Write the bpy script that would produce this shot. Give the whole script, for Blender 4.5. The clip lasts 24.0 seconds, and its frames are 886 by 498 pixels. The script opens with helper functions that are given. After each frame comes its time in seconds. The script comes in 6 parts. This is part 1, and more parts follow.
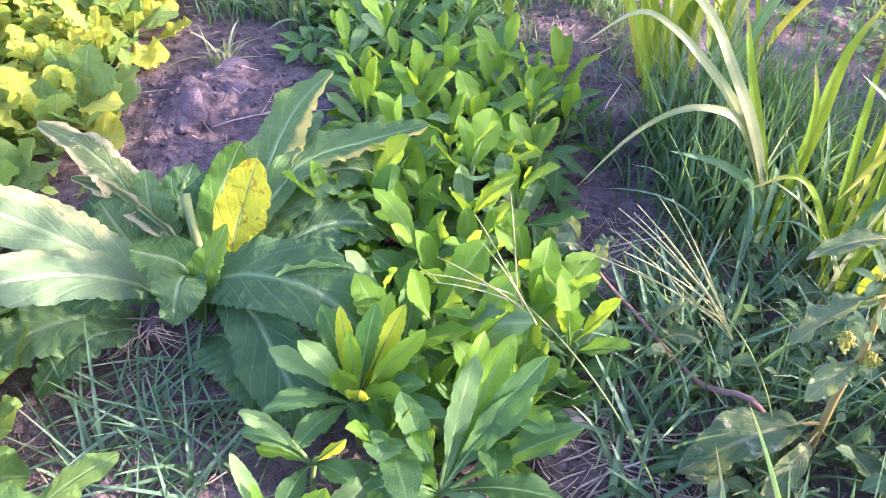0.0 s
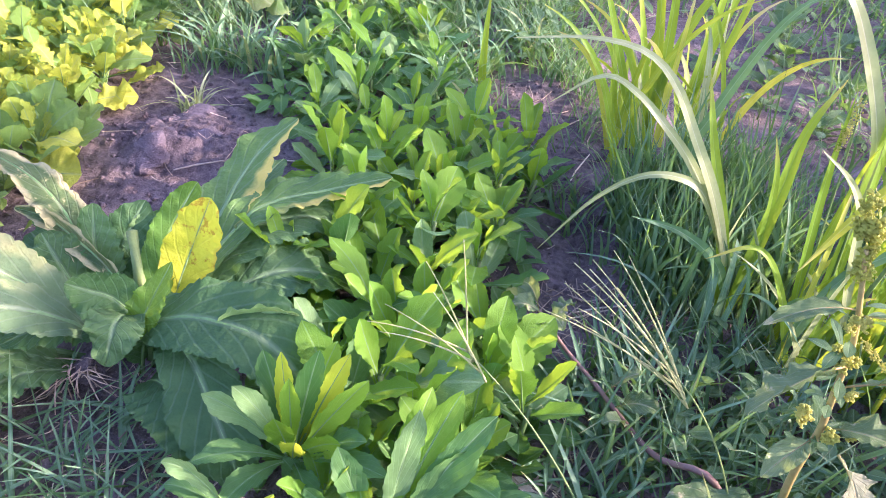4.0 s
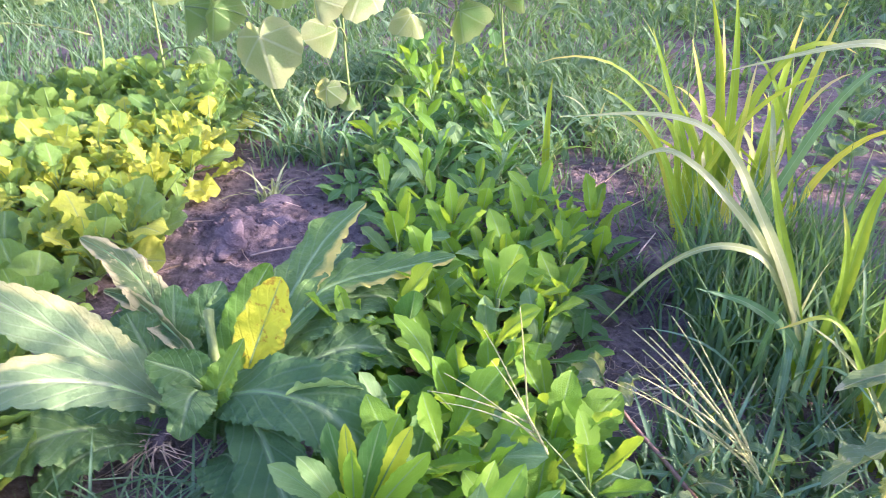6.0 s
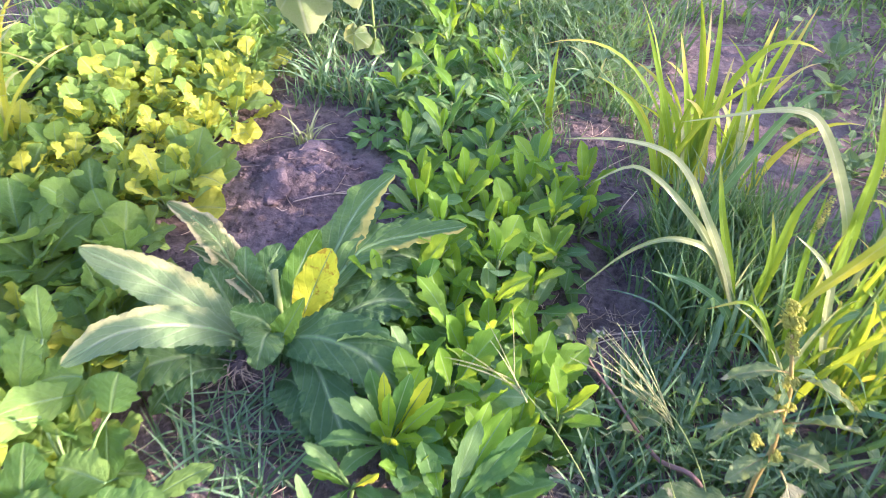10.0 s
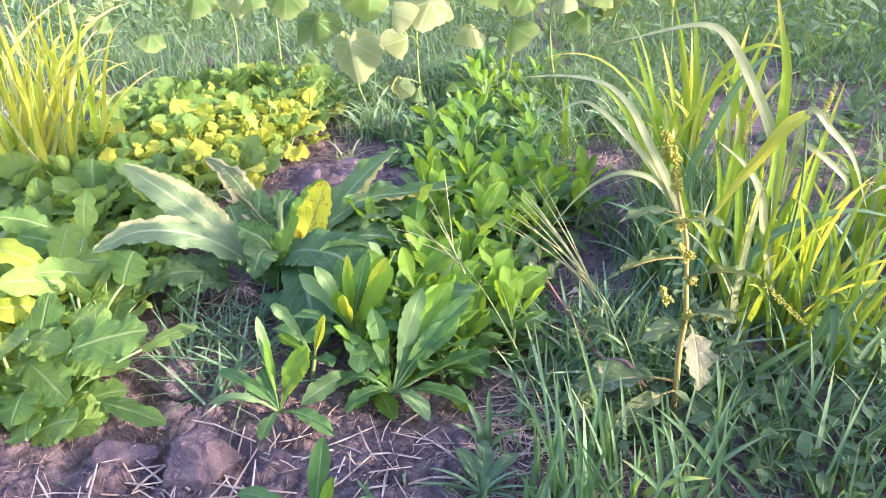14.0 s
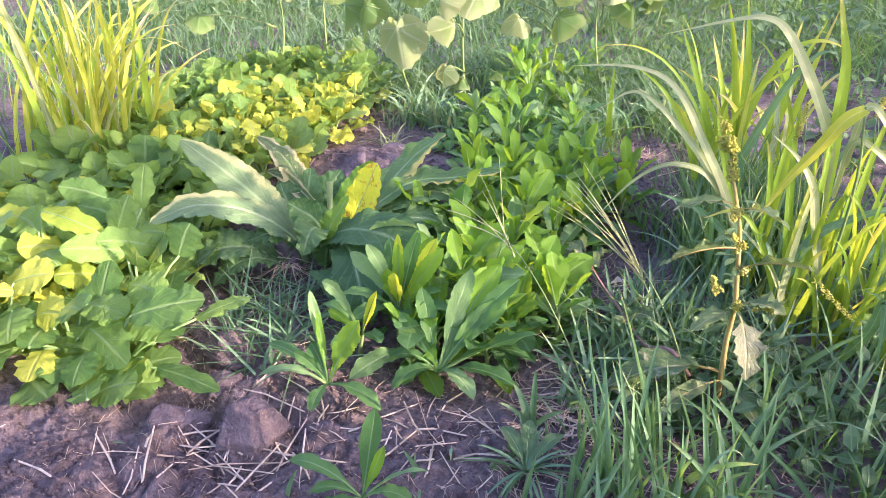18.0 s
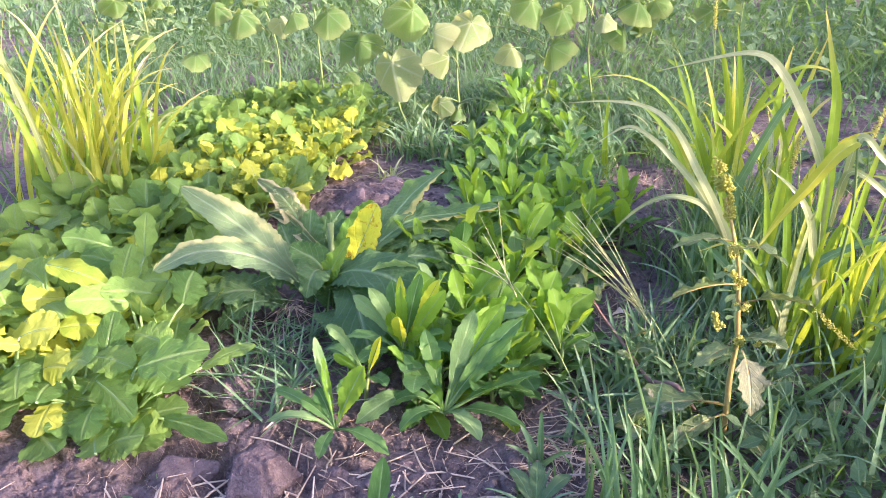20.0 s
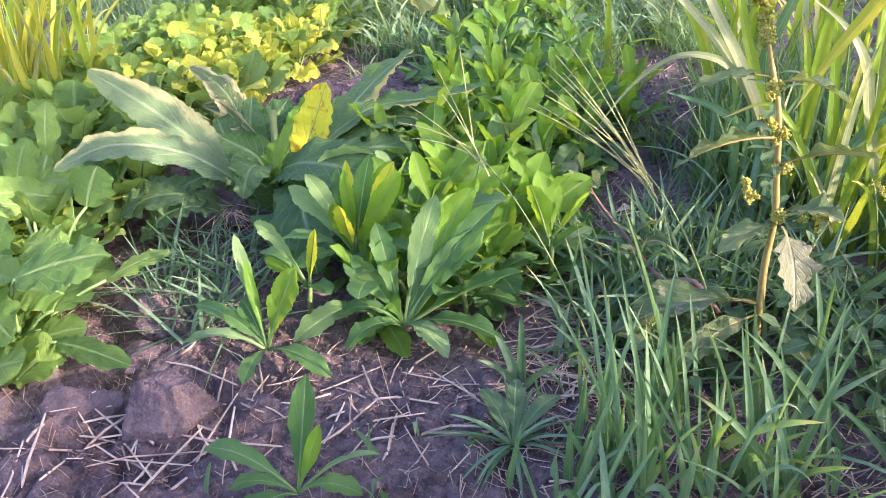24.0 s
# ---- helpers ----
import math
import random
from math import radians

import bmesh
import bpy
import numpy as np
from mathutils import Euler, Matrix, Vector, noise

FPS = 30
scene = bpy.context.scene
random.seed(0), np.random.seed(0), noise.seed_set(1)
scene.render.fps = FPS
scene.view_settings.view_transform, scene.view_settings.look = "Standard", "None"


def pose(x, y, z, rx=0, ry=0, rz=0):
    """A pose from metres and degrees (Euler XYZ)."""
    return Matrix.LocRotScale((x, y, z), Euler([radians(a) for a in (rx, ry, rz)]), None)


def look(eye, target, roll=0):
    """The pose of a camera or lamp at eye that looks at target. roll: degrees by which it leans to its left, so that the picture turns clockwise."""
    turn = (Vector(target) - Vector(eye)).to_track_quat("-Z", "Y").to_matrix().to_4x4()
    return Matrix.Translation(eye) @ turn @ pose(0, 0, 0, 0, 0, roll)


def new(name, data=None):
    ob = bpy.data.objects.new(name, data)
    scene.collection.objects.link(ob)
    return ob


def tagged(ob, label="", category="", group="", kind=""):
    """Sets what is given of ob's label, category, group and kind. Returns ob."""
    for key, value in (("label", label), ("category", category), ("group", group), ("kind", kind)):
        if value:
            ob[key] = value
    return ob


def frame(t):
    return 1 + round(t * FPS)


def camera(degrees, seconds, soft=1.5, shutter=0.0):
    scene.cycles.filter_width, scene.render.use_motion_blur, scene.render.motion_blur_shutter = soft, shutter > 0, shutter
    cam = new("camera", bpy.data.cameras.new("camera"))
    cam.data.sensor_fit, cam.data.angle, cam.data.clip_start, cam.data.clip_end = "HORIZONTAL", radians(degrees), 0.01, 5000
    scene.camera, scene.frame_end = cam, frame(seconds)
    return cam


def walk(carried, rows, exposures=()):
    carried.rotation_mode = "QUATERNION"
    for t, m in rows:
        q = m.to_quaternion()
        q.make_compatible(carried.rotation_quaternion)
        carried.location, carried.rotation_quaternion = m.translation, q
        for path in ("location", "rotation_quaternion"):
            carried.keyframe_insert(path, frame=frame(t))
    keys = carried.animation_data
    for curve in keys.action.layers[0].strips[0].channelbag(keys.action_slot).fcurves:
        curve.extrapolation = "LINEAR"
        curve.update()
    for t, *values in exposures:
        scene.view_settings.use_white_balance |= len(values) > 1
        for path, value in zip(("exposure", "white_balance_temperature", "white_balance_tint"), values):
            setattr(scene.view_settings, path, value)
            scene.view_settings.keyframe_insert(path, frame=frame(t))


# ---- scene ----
cam = camera(62.0, 24.0, 0.75, 0.5)
PATH = [
    (0, (0.1118, 0.0777, 0.7330), (0.0422, 1.5293, -0.5689), -0.66),
    (0.5, (0.1269, 0.1027, 0.7182), (0.0311, 1.5486, -0.5879), -0.59),
    (1, (0.1311, 0.1054, 0.7056), (0.0086, 1.4831, -0.6702), -2.45),
    (1.5, (0.1262, 0.1064, 0.7094), (0.0284, 1.5444, -0.6055), -2.98),
    (2, (0.1195, 0.1005, 0.7006), (0.0766, 1.6035, -0.5431), -0.39),
    (2.5, (0.1184, 0.0976, 0.7035), (0.0845, 1.6484, -0.4793), 1.58),
    (4.5, (0.1339, 0.0779, 0.6973), (0.1179, 1.6693, -0.4311), 5.06),
    (5, (0.1349, 0.0720, 0.6955), (-0.1073, 1.7223, -0.3145), 1.94),
    (5.5, (0.1494, 0.0680, 0.7007), (0.0154, 1.6978, -0.3644), 2.74),
    (6, (0.1475, 0.0611, 0.6940), (-0.0642, 1.7481, -0.2614), -0.56),
    (6.5, (0.1530, 0.0594, 0.7117), (-0.0656, 1.7505, -0.2361), -2.57),
    (7, (0.1521, 0.0603, 0.7087), (-0.0257, 1.7619, -0.2286), -0.14),
    (7.5, (0.1483, 0.0858, 0.7160), (0.0222, 1.7586, -0.2794), -1.28),
    (8, (0.1505, 0.0974, 0.7090), (0.0306, 1.7551, -0.3133), -0.87),
    (8.5, (0.2027, 0.1871, 0.6783), (-0.0149, 1.6733, -0.5665), -3.34),
    (9, (0.2170, 0.2746, 0.7894), (-0.2004, 1.6624, -0.5173), -5.53),
    (9.5, (0.1776, 0.1479, 0.8912), (-0.2579, 1.5688, -0.3725), -3.66),
    (10, (0.1437, -0.0661, 0.9683), (-0.0487, 1.4288, -0.2704), 1.68),
    (10.5, (0.1917, -0.1250, 0.9751), (-0.1470, 1.3889, -0.2073), 2.91),
    (11, (0.3980, -0.1867, 0.9733), (-0.2926, 1.2280, -0.1782), -1.17),
    (11.5, (0.4268, -0.2129, 0.8826), (-0.2038, 1.2235, -0.2769), -2.00),
    (13.5, (0.4356, -0.3661, 0.7097), (-0.0881, 1.2932, -0.1723), -1.42),
    (14, (0.4395, -0.3602, 0.7116), (-0.0815, 1.3081, -0.1558), -1.82),
    (14.5, (0.4355, -0.3660, 0.7136), (-0.1162, 1.3050, -0.1282), -2.15),
    (15, (0.4237, -0.3806, 0.7087), (-0.1427, 1.2877, -0.1304), -1.76),
    (15.5, (0.4237, -0.3766, 0.7116), (-0.1357, 1.2894, -0.1371), -1.55),
    (16, (0.4151, -0.3786, 0.7037), (-0.1412, 1.2794, -0.1605), -1.25),
    (16.5, (0.4112, -0.3757, 0.7026), (-0.1361, 1.2821, -0.1682), -0.74),
    (17, (0.4102, -0.3864, 0.7008), (-0.1479, 1.2675, -0.1721), -0.75),
    (17.5, (0.4159, -0.3795, 0.7105), (-0.1442, 1.2746, -0.1575), -0.95),
    (18, (0.4109, -0.3942, 0.7068), (-0.1724, 1.2433, -0.1780), -0.67),
    (18.5, (0.4273, -0.3794, 0.7254), (-0.1239, 1.2735, -0.1522), -1.74),
    (20.5, (0.4033, -0.3983, 0.7438), (-0.1984, 1.2596, -0.0920), -2.49),
    (21, (0.4054, -0.4113, 0.7304), (-0.2274, 1.2253, -0.1222), -1.22),
    (21.5, (0.3987, -0.3440, 0.6618), (-0.3106, 1.2631, -0.1870), -4.98),
    (22, (0.3849, -0.2152, 0.5354), (-0.3397, 1.2900, -0.4729), -5.50),
    (22.5, (0.3961, -0.1862, 0.5283), (-0.3423, 1.3093, -0.4830), -5.72),
    (23, (0.4104, -0.1920, 0.5414), (-0.2668, 1.3602, -0.4258), -4.65),
    (23.5, (0.4140, -0.1977, 0.5552), (-0.1859, 1.3909, -0.4052), -4.78),
    (24, (0.4121, -0.2016, 0.5523), (-0.1956, 1.3821, -0.4121), -4.89),
]
walk(cam, [(t, look(eye, target, roll)) for t, eye, target, roll in PATH], [(0, 2.80, 5430, 48), (2, 2.75, 5420, 48), (5, 2.57, 5430, 46), (7, 2.58, 5420, 46), (9, 2.55, 5540, 43), (11, 2.60, 5600, 42), (14, 2.57, 5620, 42), (16, 2.48, 5660, 42), (18, 2.45, 5740, 42), (21, 2.44, 5760, 42), (24, 2.36, 5700, 42)])

# ---- light ----
SUN_AZ, SUN_EL = 99.0, 17.5          # degrees clockwise from +y, and above the horizon
SKY, SUN = 0.121, 3.2
world = bpy.data.worlds.new("evening_sky")
scene.world = world
world.use_nodes = True
wn = world.node_tree
sky = wn.nodes.new("ShaderNodeTexSky")
sky.sky_type, sky.sun_disc = "NISHITA", False
sky.sun_elevation, sky.sun_rotation = radians(SUN_EL), radians(SUN_AZ)
sky.air_density, sky.dust_density, sky.ozone_density = 1.0, 3.0, 0.5
wn.links.new(sky.outputs[0], wn.nodes["Background"].inputs[0])
wn.nodes["Background"].inputs[1].default_value = SKY
lamp = bpy.data.lights.new("sun", "SUN")
lamp.energy, lamp.angle, lamp.color = SUN, radians(0.6), (1.0, 0.80, 0.48)
sun_dir = Vector((math.sin(radians(SUN_AZ)) * math.cos(radians(SUN_EL)), math.cos(radians(SUN_AZ)) * math.cos(radians(SUN_EL)), math.sin(radians(SUN_EL))))
new("sun", lamp).matrix_world = look(sun_dir * 30, (0, 0, 0))

rng = np.random.default_rng(11)


def U(a, b):
    return float(rng.uniform(a, b))


# ---- materials ----
def begin(name):
    m = bpy.data.materials.new(name)
    m.use_nodes = True
    m.node_tree.nodes.clear()
    return m, m.node_tree


def nd(t, kind, **props):
    n = t.nodes.new(kind)
    for k, v in props.items():
        if k == "op":
            n.operation = v
        elif k == "blend":
            n.blend_type = v
        elif k == "data":
            n.data_type = v
    return n


def plug(t, value, socket):
    if isinstance(value, tuple):
        socket.default_value = (*value, 1.0)[:4]
    elif isinstance(value, (int, float)):
        socket.default_value = value
    else:
        t.links.new(value, socket)


def mth(t, op, a, b=0.0, clamp=False):
    n = nd(t, "ShaderNodeMath", op=op)
    n.use_clamp = clamp
    plug(t, a, n.inputs[0])
    plug(t, b, n.inputs[1])
    return n.outputs[0]


def ramp(t, v, a, b, c=0.0, d=1.0):
    n = nd(t, "ShaderNodeMapRange")
    n.clamp = True
    for i, x in enumerate((v, a, b, c, d)):
        plug(t, x, n.inputs[i])
    return n.outputs[0]


def mixc(t, f, a, b, blend="MIX"):
    n = nd(t, "ShaderNodeMix", data="RGBA", blend=blend)
    plug(t, f, n.inputs[0])
    plug(t, a if not isinstance(a, tuple) else (*a, 1.0)[:4], n.inputs[6])
    plug(t, b if not isinstance(b, tuple) else (*b, 1.0)[:4], n.inputs[7])
    return n.outputs[2]


def noise_tex(t, scale, detail=3.0, rough=0.5, coord=None):
    n = nd(t, "ShaderNodeTexNoise")
    n.inputs["Scale"].default_value, n.inputs["Detail"].default_value, n.inputs["Roughness"].default_value = scale, detail, rough
    if coord is not None:
        t.links.new(coord, n.inputs["Vector"])
    return n.outputs[0]


def bump(t, h, strength, dist):
    n = nd(t, "ShaderNodeBump")
    n.inputs["Strength"].default_value, n.inputs["Distance"].default_value = strength, dist
    t.links.new(h, n.inputs["Height"])
    return n.outputs[0]


def finish(t, col, rough, normal=None, through_col=None, thin=0.0, spec=0.5):
    p = nd(t, "ShaderNodeBsdfPrincipled")
    plug(t, (*col, 1.0) if isinstance(col, tuple) else col, p.inputs["Base Color"])
    plug(t, rough, p.inputs["Roughness"])
    plug(t, spec, p.inputs["Specular IOR Level"])
    out = nd(t, "ShaderNodeOutputMaterial")
    if normal is not None:
        t.links.new(normal, p.inputs["Normal"])
    last = p.outputs[0]
    if thin:
        tr = nd(t, "ShaderNodeBsdfTranslucent")
        plug(t, through_col, tr.inputs[0])
        if normal is not None:
            t.links.new(normal, tr.inputs[1])
        mx = nd(t, "ShaderNodeMixShader")
        mx.inputs[0].default_value = thin
        t.links.new(last, mx.inputs[1])
        t.links.new(tr.outputs[0], mx.inputs[2])
        last = mx.outputs[0]
    t.links.new(last, out.inputs[0])


def mat_leaf(name, a, b, vein, glow, rough=0.42, thin=0.38, ribs=9.0, slant=0.35, edge=None, edge_at=0.7, edge_mix=0.9, spots=None, radial=False, blister=0.5, island=False, tip=None, tip_at=0.95, one_side=False, spec=0.34, vein_mix=0.55):
    """A leaf: two greens in patches, pale midrib and side veins by its own uv, light shining through."""
    a, b, thin = tuple(c * 0.58 for c in a), tuple(c * 0.74 for c in b), thin * 0.90
    spec, rough = spec * 0.5, rough + 0.06
    m, t = begin(name)
    uv = nd(t, "ShaderNodeTexCoord")
    geo = uv.outputs["Object"]
    sep = nd(t, "ShaderNodeSeparateXYZ")
    t.links.new(uv.outputs["UV"], sep.inputs[0])
    x, v = sep.outputs[0], sep.outputs[1]
    if radial:
        cx, cy = mth(t, "SUBTRACT", x, 0.5), mth(t, "SUBTRACT", v, 0.5)
        ang = mth(t, "ARCTAN2", cx, cy)
        rad = mth(t, "MULTIPLY", mth(t, "SQRT", mth(t, "ADD", mth(t, "MULTIPLY", cx, cx), mth(t, "MULTIPLY", cy, cy))), 2.0)
        saw = mth(t, "ABSOLUTE", mth(t, "SUBTRACT", mth(t, "FRACT", mth(t, "ADD", mth(t, "MULTIPLY", ang, 7 / math.tau), 0.5)), 0.5))
        veins = ramp(t, mth(t, "MULTIPLY", saw, rad), 0.012, 0.045, 1.0, 0.0)
        u = rad
    else:
        u = mth(t, "MULTIPLY", mth(t, "ABSOLUTE", mth(t, "SUBTRACT", x, 0.5)), 2.0)
        mid = ramp(t, u, 0.03, 0.12, 1.0, 0.0)
        saw = mth(t, "ABSOLUTE", mth(t, "SUBTRACT", mth(t, "FRACT", mth(t, "SUBTRACT", mth(t, "MULTIPLY", v, ribs), mth(t, "MULTIPLY", u, slant * ribs * 0.5))), 0.5))
        side = mth(t, "MULTIPLY", ramp(t, saw, 0.03, 0.12, 1.0, 0.0), 0.32 if ribs else 0.0)
        veins = mth(t, "MAXIMUM", mid, side)
    info = nd(t, "ShaderNodeNewGeometry").outputs["Random Per Island"] if island else nd(t, "ShaderNodeObjectInfo").outputs["Random"]
    big, fine = noise_tex(t, 26.0, 3.0, 0.6, geo), noise_tex(t, 190.0, 3.0, 0.6, geo)
    col = mixc(t, ramp(t, mth(t, "ADD", mth(t, "MULTIPLY", big, 0.6), mth(t, "MULTIPLY", info, 0.5)), 0.3, 0.8), a, b)
    col = mixc(t, mth(t, "MULTIPLY", ramp(t, fine, 0.3, 0.7), 0.22), col, tuple(c * 0.55 for c in a))
    col = mixc(t, mth(t, "MULTIPLY", veins, vein_mix), col, vein)
    thr = mixc(t, mth(t, "MULTIPLY", veins, 0.4), glow, vein)
    if edge:
        e = mth(t, "MULTIPLY", ramp(t, mth(t, "ADD", u, mth(t, "MULTIPLY", big, 0.7)), edge_at + 0.28, edge_at + 0.5), edge_mix)
        if one_side:
            e = mth(t, "MULTIPLY", e, mth(t, "MULTIPLY", ramp(t, x, 0.5, 0.62), ramp(t, mth(t, "ADD", v, mth(t, "MULTIPLY", big, 0.4)), 0.60, 0.85)))
        col, thr = mixc(t, e, col, edge), mixc(t, e, thr, edge)
    if tip:
        e = ramp(t, mth(t, "ADD", v, mth(t, "MULTIPLY", info, 0.35)), tip_at, tip_at + 0.25)
        col, thr = mixc(t, e, col, tip), mixc(t, e, thr, tip)
    if spots:
        e = ramp(t, mth(t, "ADD", noise_tex(t, 60.0, 4.0, 0.65, geo), mth(t, "MULTIPLY", v, 0.08)), 0.64, 0.71)
        col = mixc(t, e, col, spots)
    h = mth(t, "ADD", mth(t, "MULTIPLY", veins, -0.6), mth(t, "ADD", mth(t, "MULTIPLY", noise_tex(t, 75.0, 2.0, 0.5, geo), 1.4), mth(t, "MULTIPLY", fine, 0.4)))
    finish(t, col, rough, bump(t, h, blister, 0.004), thr, thin, spec)
    return m


def mat_plain(name, a, b, scale, rough, strength=0.4, dist=0.003, thin=0.0, island=False, spec=0.4):
    m, t = begin(name)
    geo = nd(t, "ShaderNodeTexCoord").outputs["Object"]
    info = nd(t, "ShaderNodeNewGeometry").outputs["Random Per Island"] if island else nd(t, "ShaderNodeObjectInfo").outputs["Random"]
    big, fine = noise_tex(t, scale, 4.0, 0.6, geo), noise_tex(t, scale * 7, 3.0, 0.6, geo)
    col = mixc(t, ramp(t, mth(t, "ADD", mth(t, "MULTIPLY", big, 0.7), mth(t, "MULTIPLY", info, 0.45)), 0.3, 0.85), a, b)
    col = mixc(t, mth(t, "MULTIPLY", ramp(t, fine, 0.35, 0.7), 0.35), col, tuple(c * 0.6 for c in a))
    finish(t, col, rough, bump(t, mth(t, "ADD", big, mth(t, "MULTIPLY", fine, 0.5)), strength, dist), b, thin, spec)
    return m


def mat_soil(name, dark, pale):
    """Dry clayey loam: crumbs, fine grit and pale crust."""
    m, t = begin(name)
    geo = nd(t, "ShaderNodeTexCoord").outputs["Object"]
    n1, n2, n3 = noise_tex(t, 7.0, 5.0, 0.6, geo), noise_tex(t, 60.0, 5.0, 0.65, geo), noise_tex(t, 420.0, 3.0, 0.6, geo)
    col = mixc(t, ramp(t, mth(t, "ADD", mth(t, "MULTIPLY", n1, 0.55), mth(t, "MULTIPLY", n2, 0.5)), 0.36, 0.68), dark, pale)
    col = mixc(t, ramp(t, n3, 0.58, 0.72, 0.0, 0.5), col, tuple(c * 1.5 for c in pale))
    col = mixc(t, ramp(t, n3, 0.42, 0.30, 0.0, 0.5), col, tuple(c * 0.45 for c in dark))
    h = mth(t, "ADD", mth(t, "MULTIPLY", n2, 1.5), mth(t, "MULTIPLY", n3, 0.35))
    finish(t, col, 0.95, bump(t, h, 1.0, 0.008), spec=0.15)
    return m


SOIL = mat_soil("soil", (0.052, 0.040, 0.041), (0.275, 0.220, 0.218))
CLOD = mat_soil("clod_earth", (0.100, 0.079, 0.084), (0.225, 0.182, 0.190))
STRAW = mat_plain("dry_straw", (0.38, 0.30, 0.22), (0.74, 0.64, 0.51), 40.0, 0.6)
CHAFF = mat_plain("chaff", (0.32, 0.23, 0.16), (0.66, 0.54, 0.41), 60.0, 0.7, island=True)
BEET = mat_leaf("beet_leaf", (0.10, 0.235, 0.088), (0.19, 0.34, 0.12), (0.34, 0.46, 0.27), (0.22, 0.42, 0.06), ribs=10, slant=0.5, thin=0.30, blister=0.7, rough=0.52, spec=0.32, vein_mix=0.38)
BEET_EDGE = mat_leaf("beet_leaf_yellow_edge", (0.12, 0.27, 0.08), (0.22, 0.39, 0.11), (0.34, 0.46, 0.27), (0.24, 0.43, 0.06), spec=0.32, ribs=10, slant=0.5, thin=0.32, blister=0.7, edge=(0.74, 0.62, 0.14), edge_at=0.5, one_side=True, vein_mix=0.38)
BEET_PALE = mat_leaf("beet_leaf_bleached", (0.115, 0.24, 0.12), (0.205, 0.34, 0.16), (0.45, 0.52, 0.34), (0.36, 0.44, 0.12), ribs=10, slant=0.5, thin=0.30, blister=0.7, edge=(0.64, 0.62, 0.25), edge_at=0.62, edge_mix=0.7, one_side=True, vein_mix=0.45)
BEET_DRY = mat_leaf("beet_leaf_cream", (0.11, 0.22, 0.08), (0.22, 0.31, 0.12), (0.45, 0.48, 0.30), (0.4, 0.44, 0.14), spec=0.3, ribs=10, slant=0.5, thin=0.30, blister=0.9, edge=(0.62, 0.56, 0.28), edge_at=0.66, edge_mix=0.8, vein_mix=0.4, spots=(0.55, 0.48, 0.22))
BEET_YELLOW = mat_leaf("beet_leaf_yellow", (1.1, 1.04, 0.03), (0.92, 1.0, 0.07), (0.72, 0.70, 0.16), (0.95, 0.88, 0.05), ribs=8, slant=0.5, thin=0.4, blister=0.7, spots=(0.34, 0.14, 0.02), vein_mix=0.15, edge=(0.55, 0.34, 0.06), edge_at=1.0, edge_mix=0.7)
BEET_YOUNG = mat_leaf("beet_leaf_young", (0.13, 0.33, 0.05), (0.22, 0.42, 0.07), (0.34, 0.50, 0.16), (0.40, 0.62, 0.03), ribs=9, slant=0.5, thin=0.42, blister=0.6, vein_mix=0.35)
RIB = mat_plain("leaf_stalk", (0.16, 0.32, 0.09), (0.30, 0.46, 0.18), 30.0, 0.45, thin=0.15)
ASTER_OLD = mat_leaf("lance_leaf_mature", (0.085, 0.23, 0.08), (0.17, 0.36, 0.11), (0.26, 0.44, 0.16), (0.24, 0.52, 0.03), ribs=7, slant=0.9, thin=0.36, blister=0.28, vein_mix=0.4)
ASTER_NEW = mat_leaf("lance_leaf_young", (0.13, 0.34, 0.04), (0.22, 0.44, 0.055), (0.32, 0.50, 0.12), (0.45, 0.69, 0.02), ribs=7, slant=0.9, thin=0.46, blister=0.28, vein_mix=0.4)
# yellower copy of the young leaf, with sun shining through painted into it
ASTER_LIT = mat_leaf("lance_leaf_young_sunlit", (0.42, 0.58, 0.04), (0.62, 0.74, 0.06), (0.50, 0.60, 0.14), (0.82, 0.86, 0.03), ribs=7, slant=0.9, thin=0.55, blister=0.28, vein_mix=0.3)
ASTER_PALE = mat_leaf("lance_leaf_pale", (0.16, 0.34, 0.13), (0.27, 0.47, 0.19), (0.42, 0.55, 0.28), (0.40, 0.58, 0.10), ribs=7, slant=0.9, thin=0.33, blister=0.28, vein_mix=0.4)
MUSTARD = mat_leaf("mustard_leaf", (0.105, 0.27, 0.075), (0.28, 0.475, 0.11), (0.42, 0.54, 0.22), (0.52, 0.70, 0.09), ribs=6, slant=0.8, thin=0.45, blister=0.55, vein_mix=0.35)
# lighter copy of MUSTARD: sunlight, besides some own yellow, put into the colour
MUSTARD_LIT = mat_leaf("mustard_leaf_sunlit_yellow", (0.28, 0.50, 0.065), (0.82, 0.88, 0.12), (0.58, 0.60, 0.22), (0.80, 0.80, 0.06), ribs=6, slant=0.8, thin=0.45, blister=0.5, vein_mix=0.3)
VELVET = mat_leaf("mallow_leaf", (0.09, 0.22, 0.085), (0.15, 0.29, 0.11), (0.30, 0.40, 0.18), (0.46, 0.60, 0.09), rough=0.8, spec=0.2, thin=0.5, radial=True, edge=(0.50, 0.50, 0.22), edge_at=0.72, edge_mix=0.2)
# lighter copy of VELVET: the cream of sunlit faces is in its colour
VELVET_PALE = mat_leaf("mallow_leaf_pale_sunlit", (0.20, 0.35, 0.17), (0.45, 0.56, 0.29), (0.52, 0.58, 0.36), (0.62, 0.68, 0.16), rough=0.8, spec=0.2, thin=0.48, radial=True, edge=(0.52, 0.53, 0.28), edge_at=0.66, edge_mix=0.25)
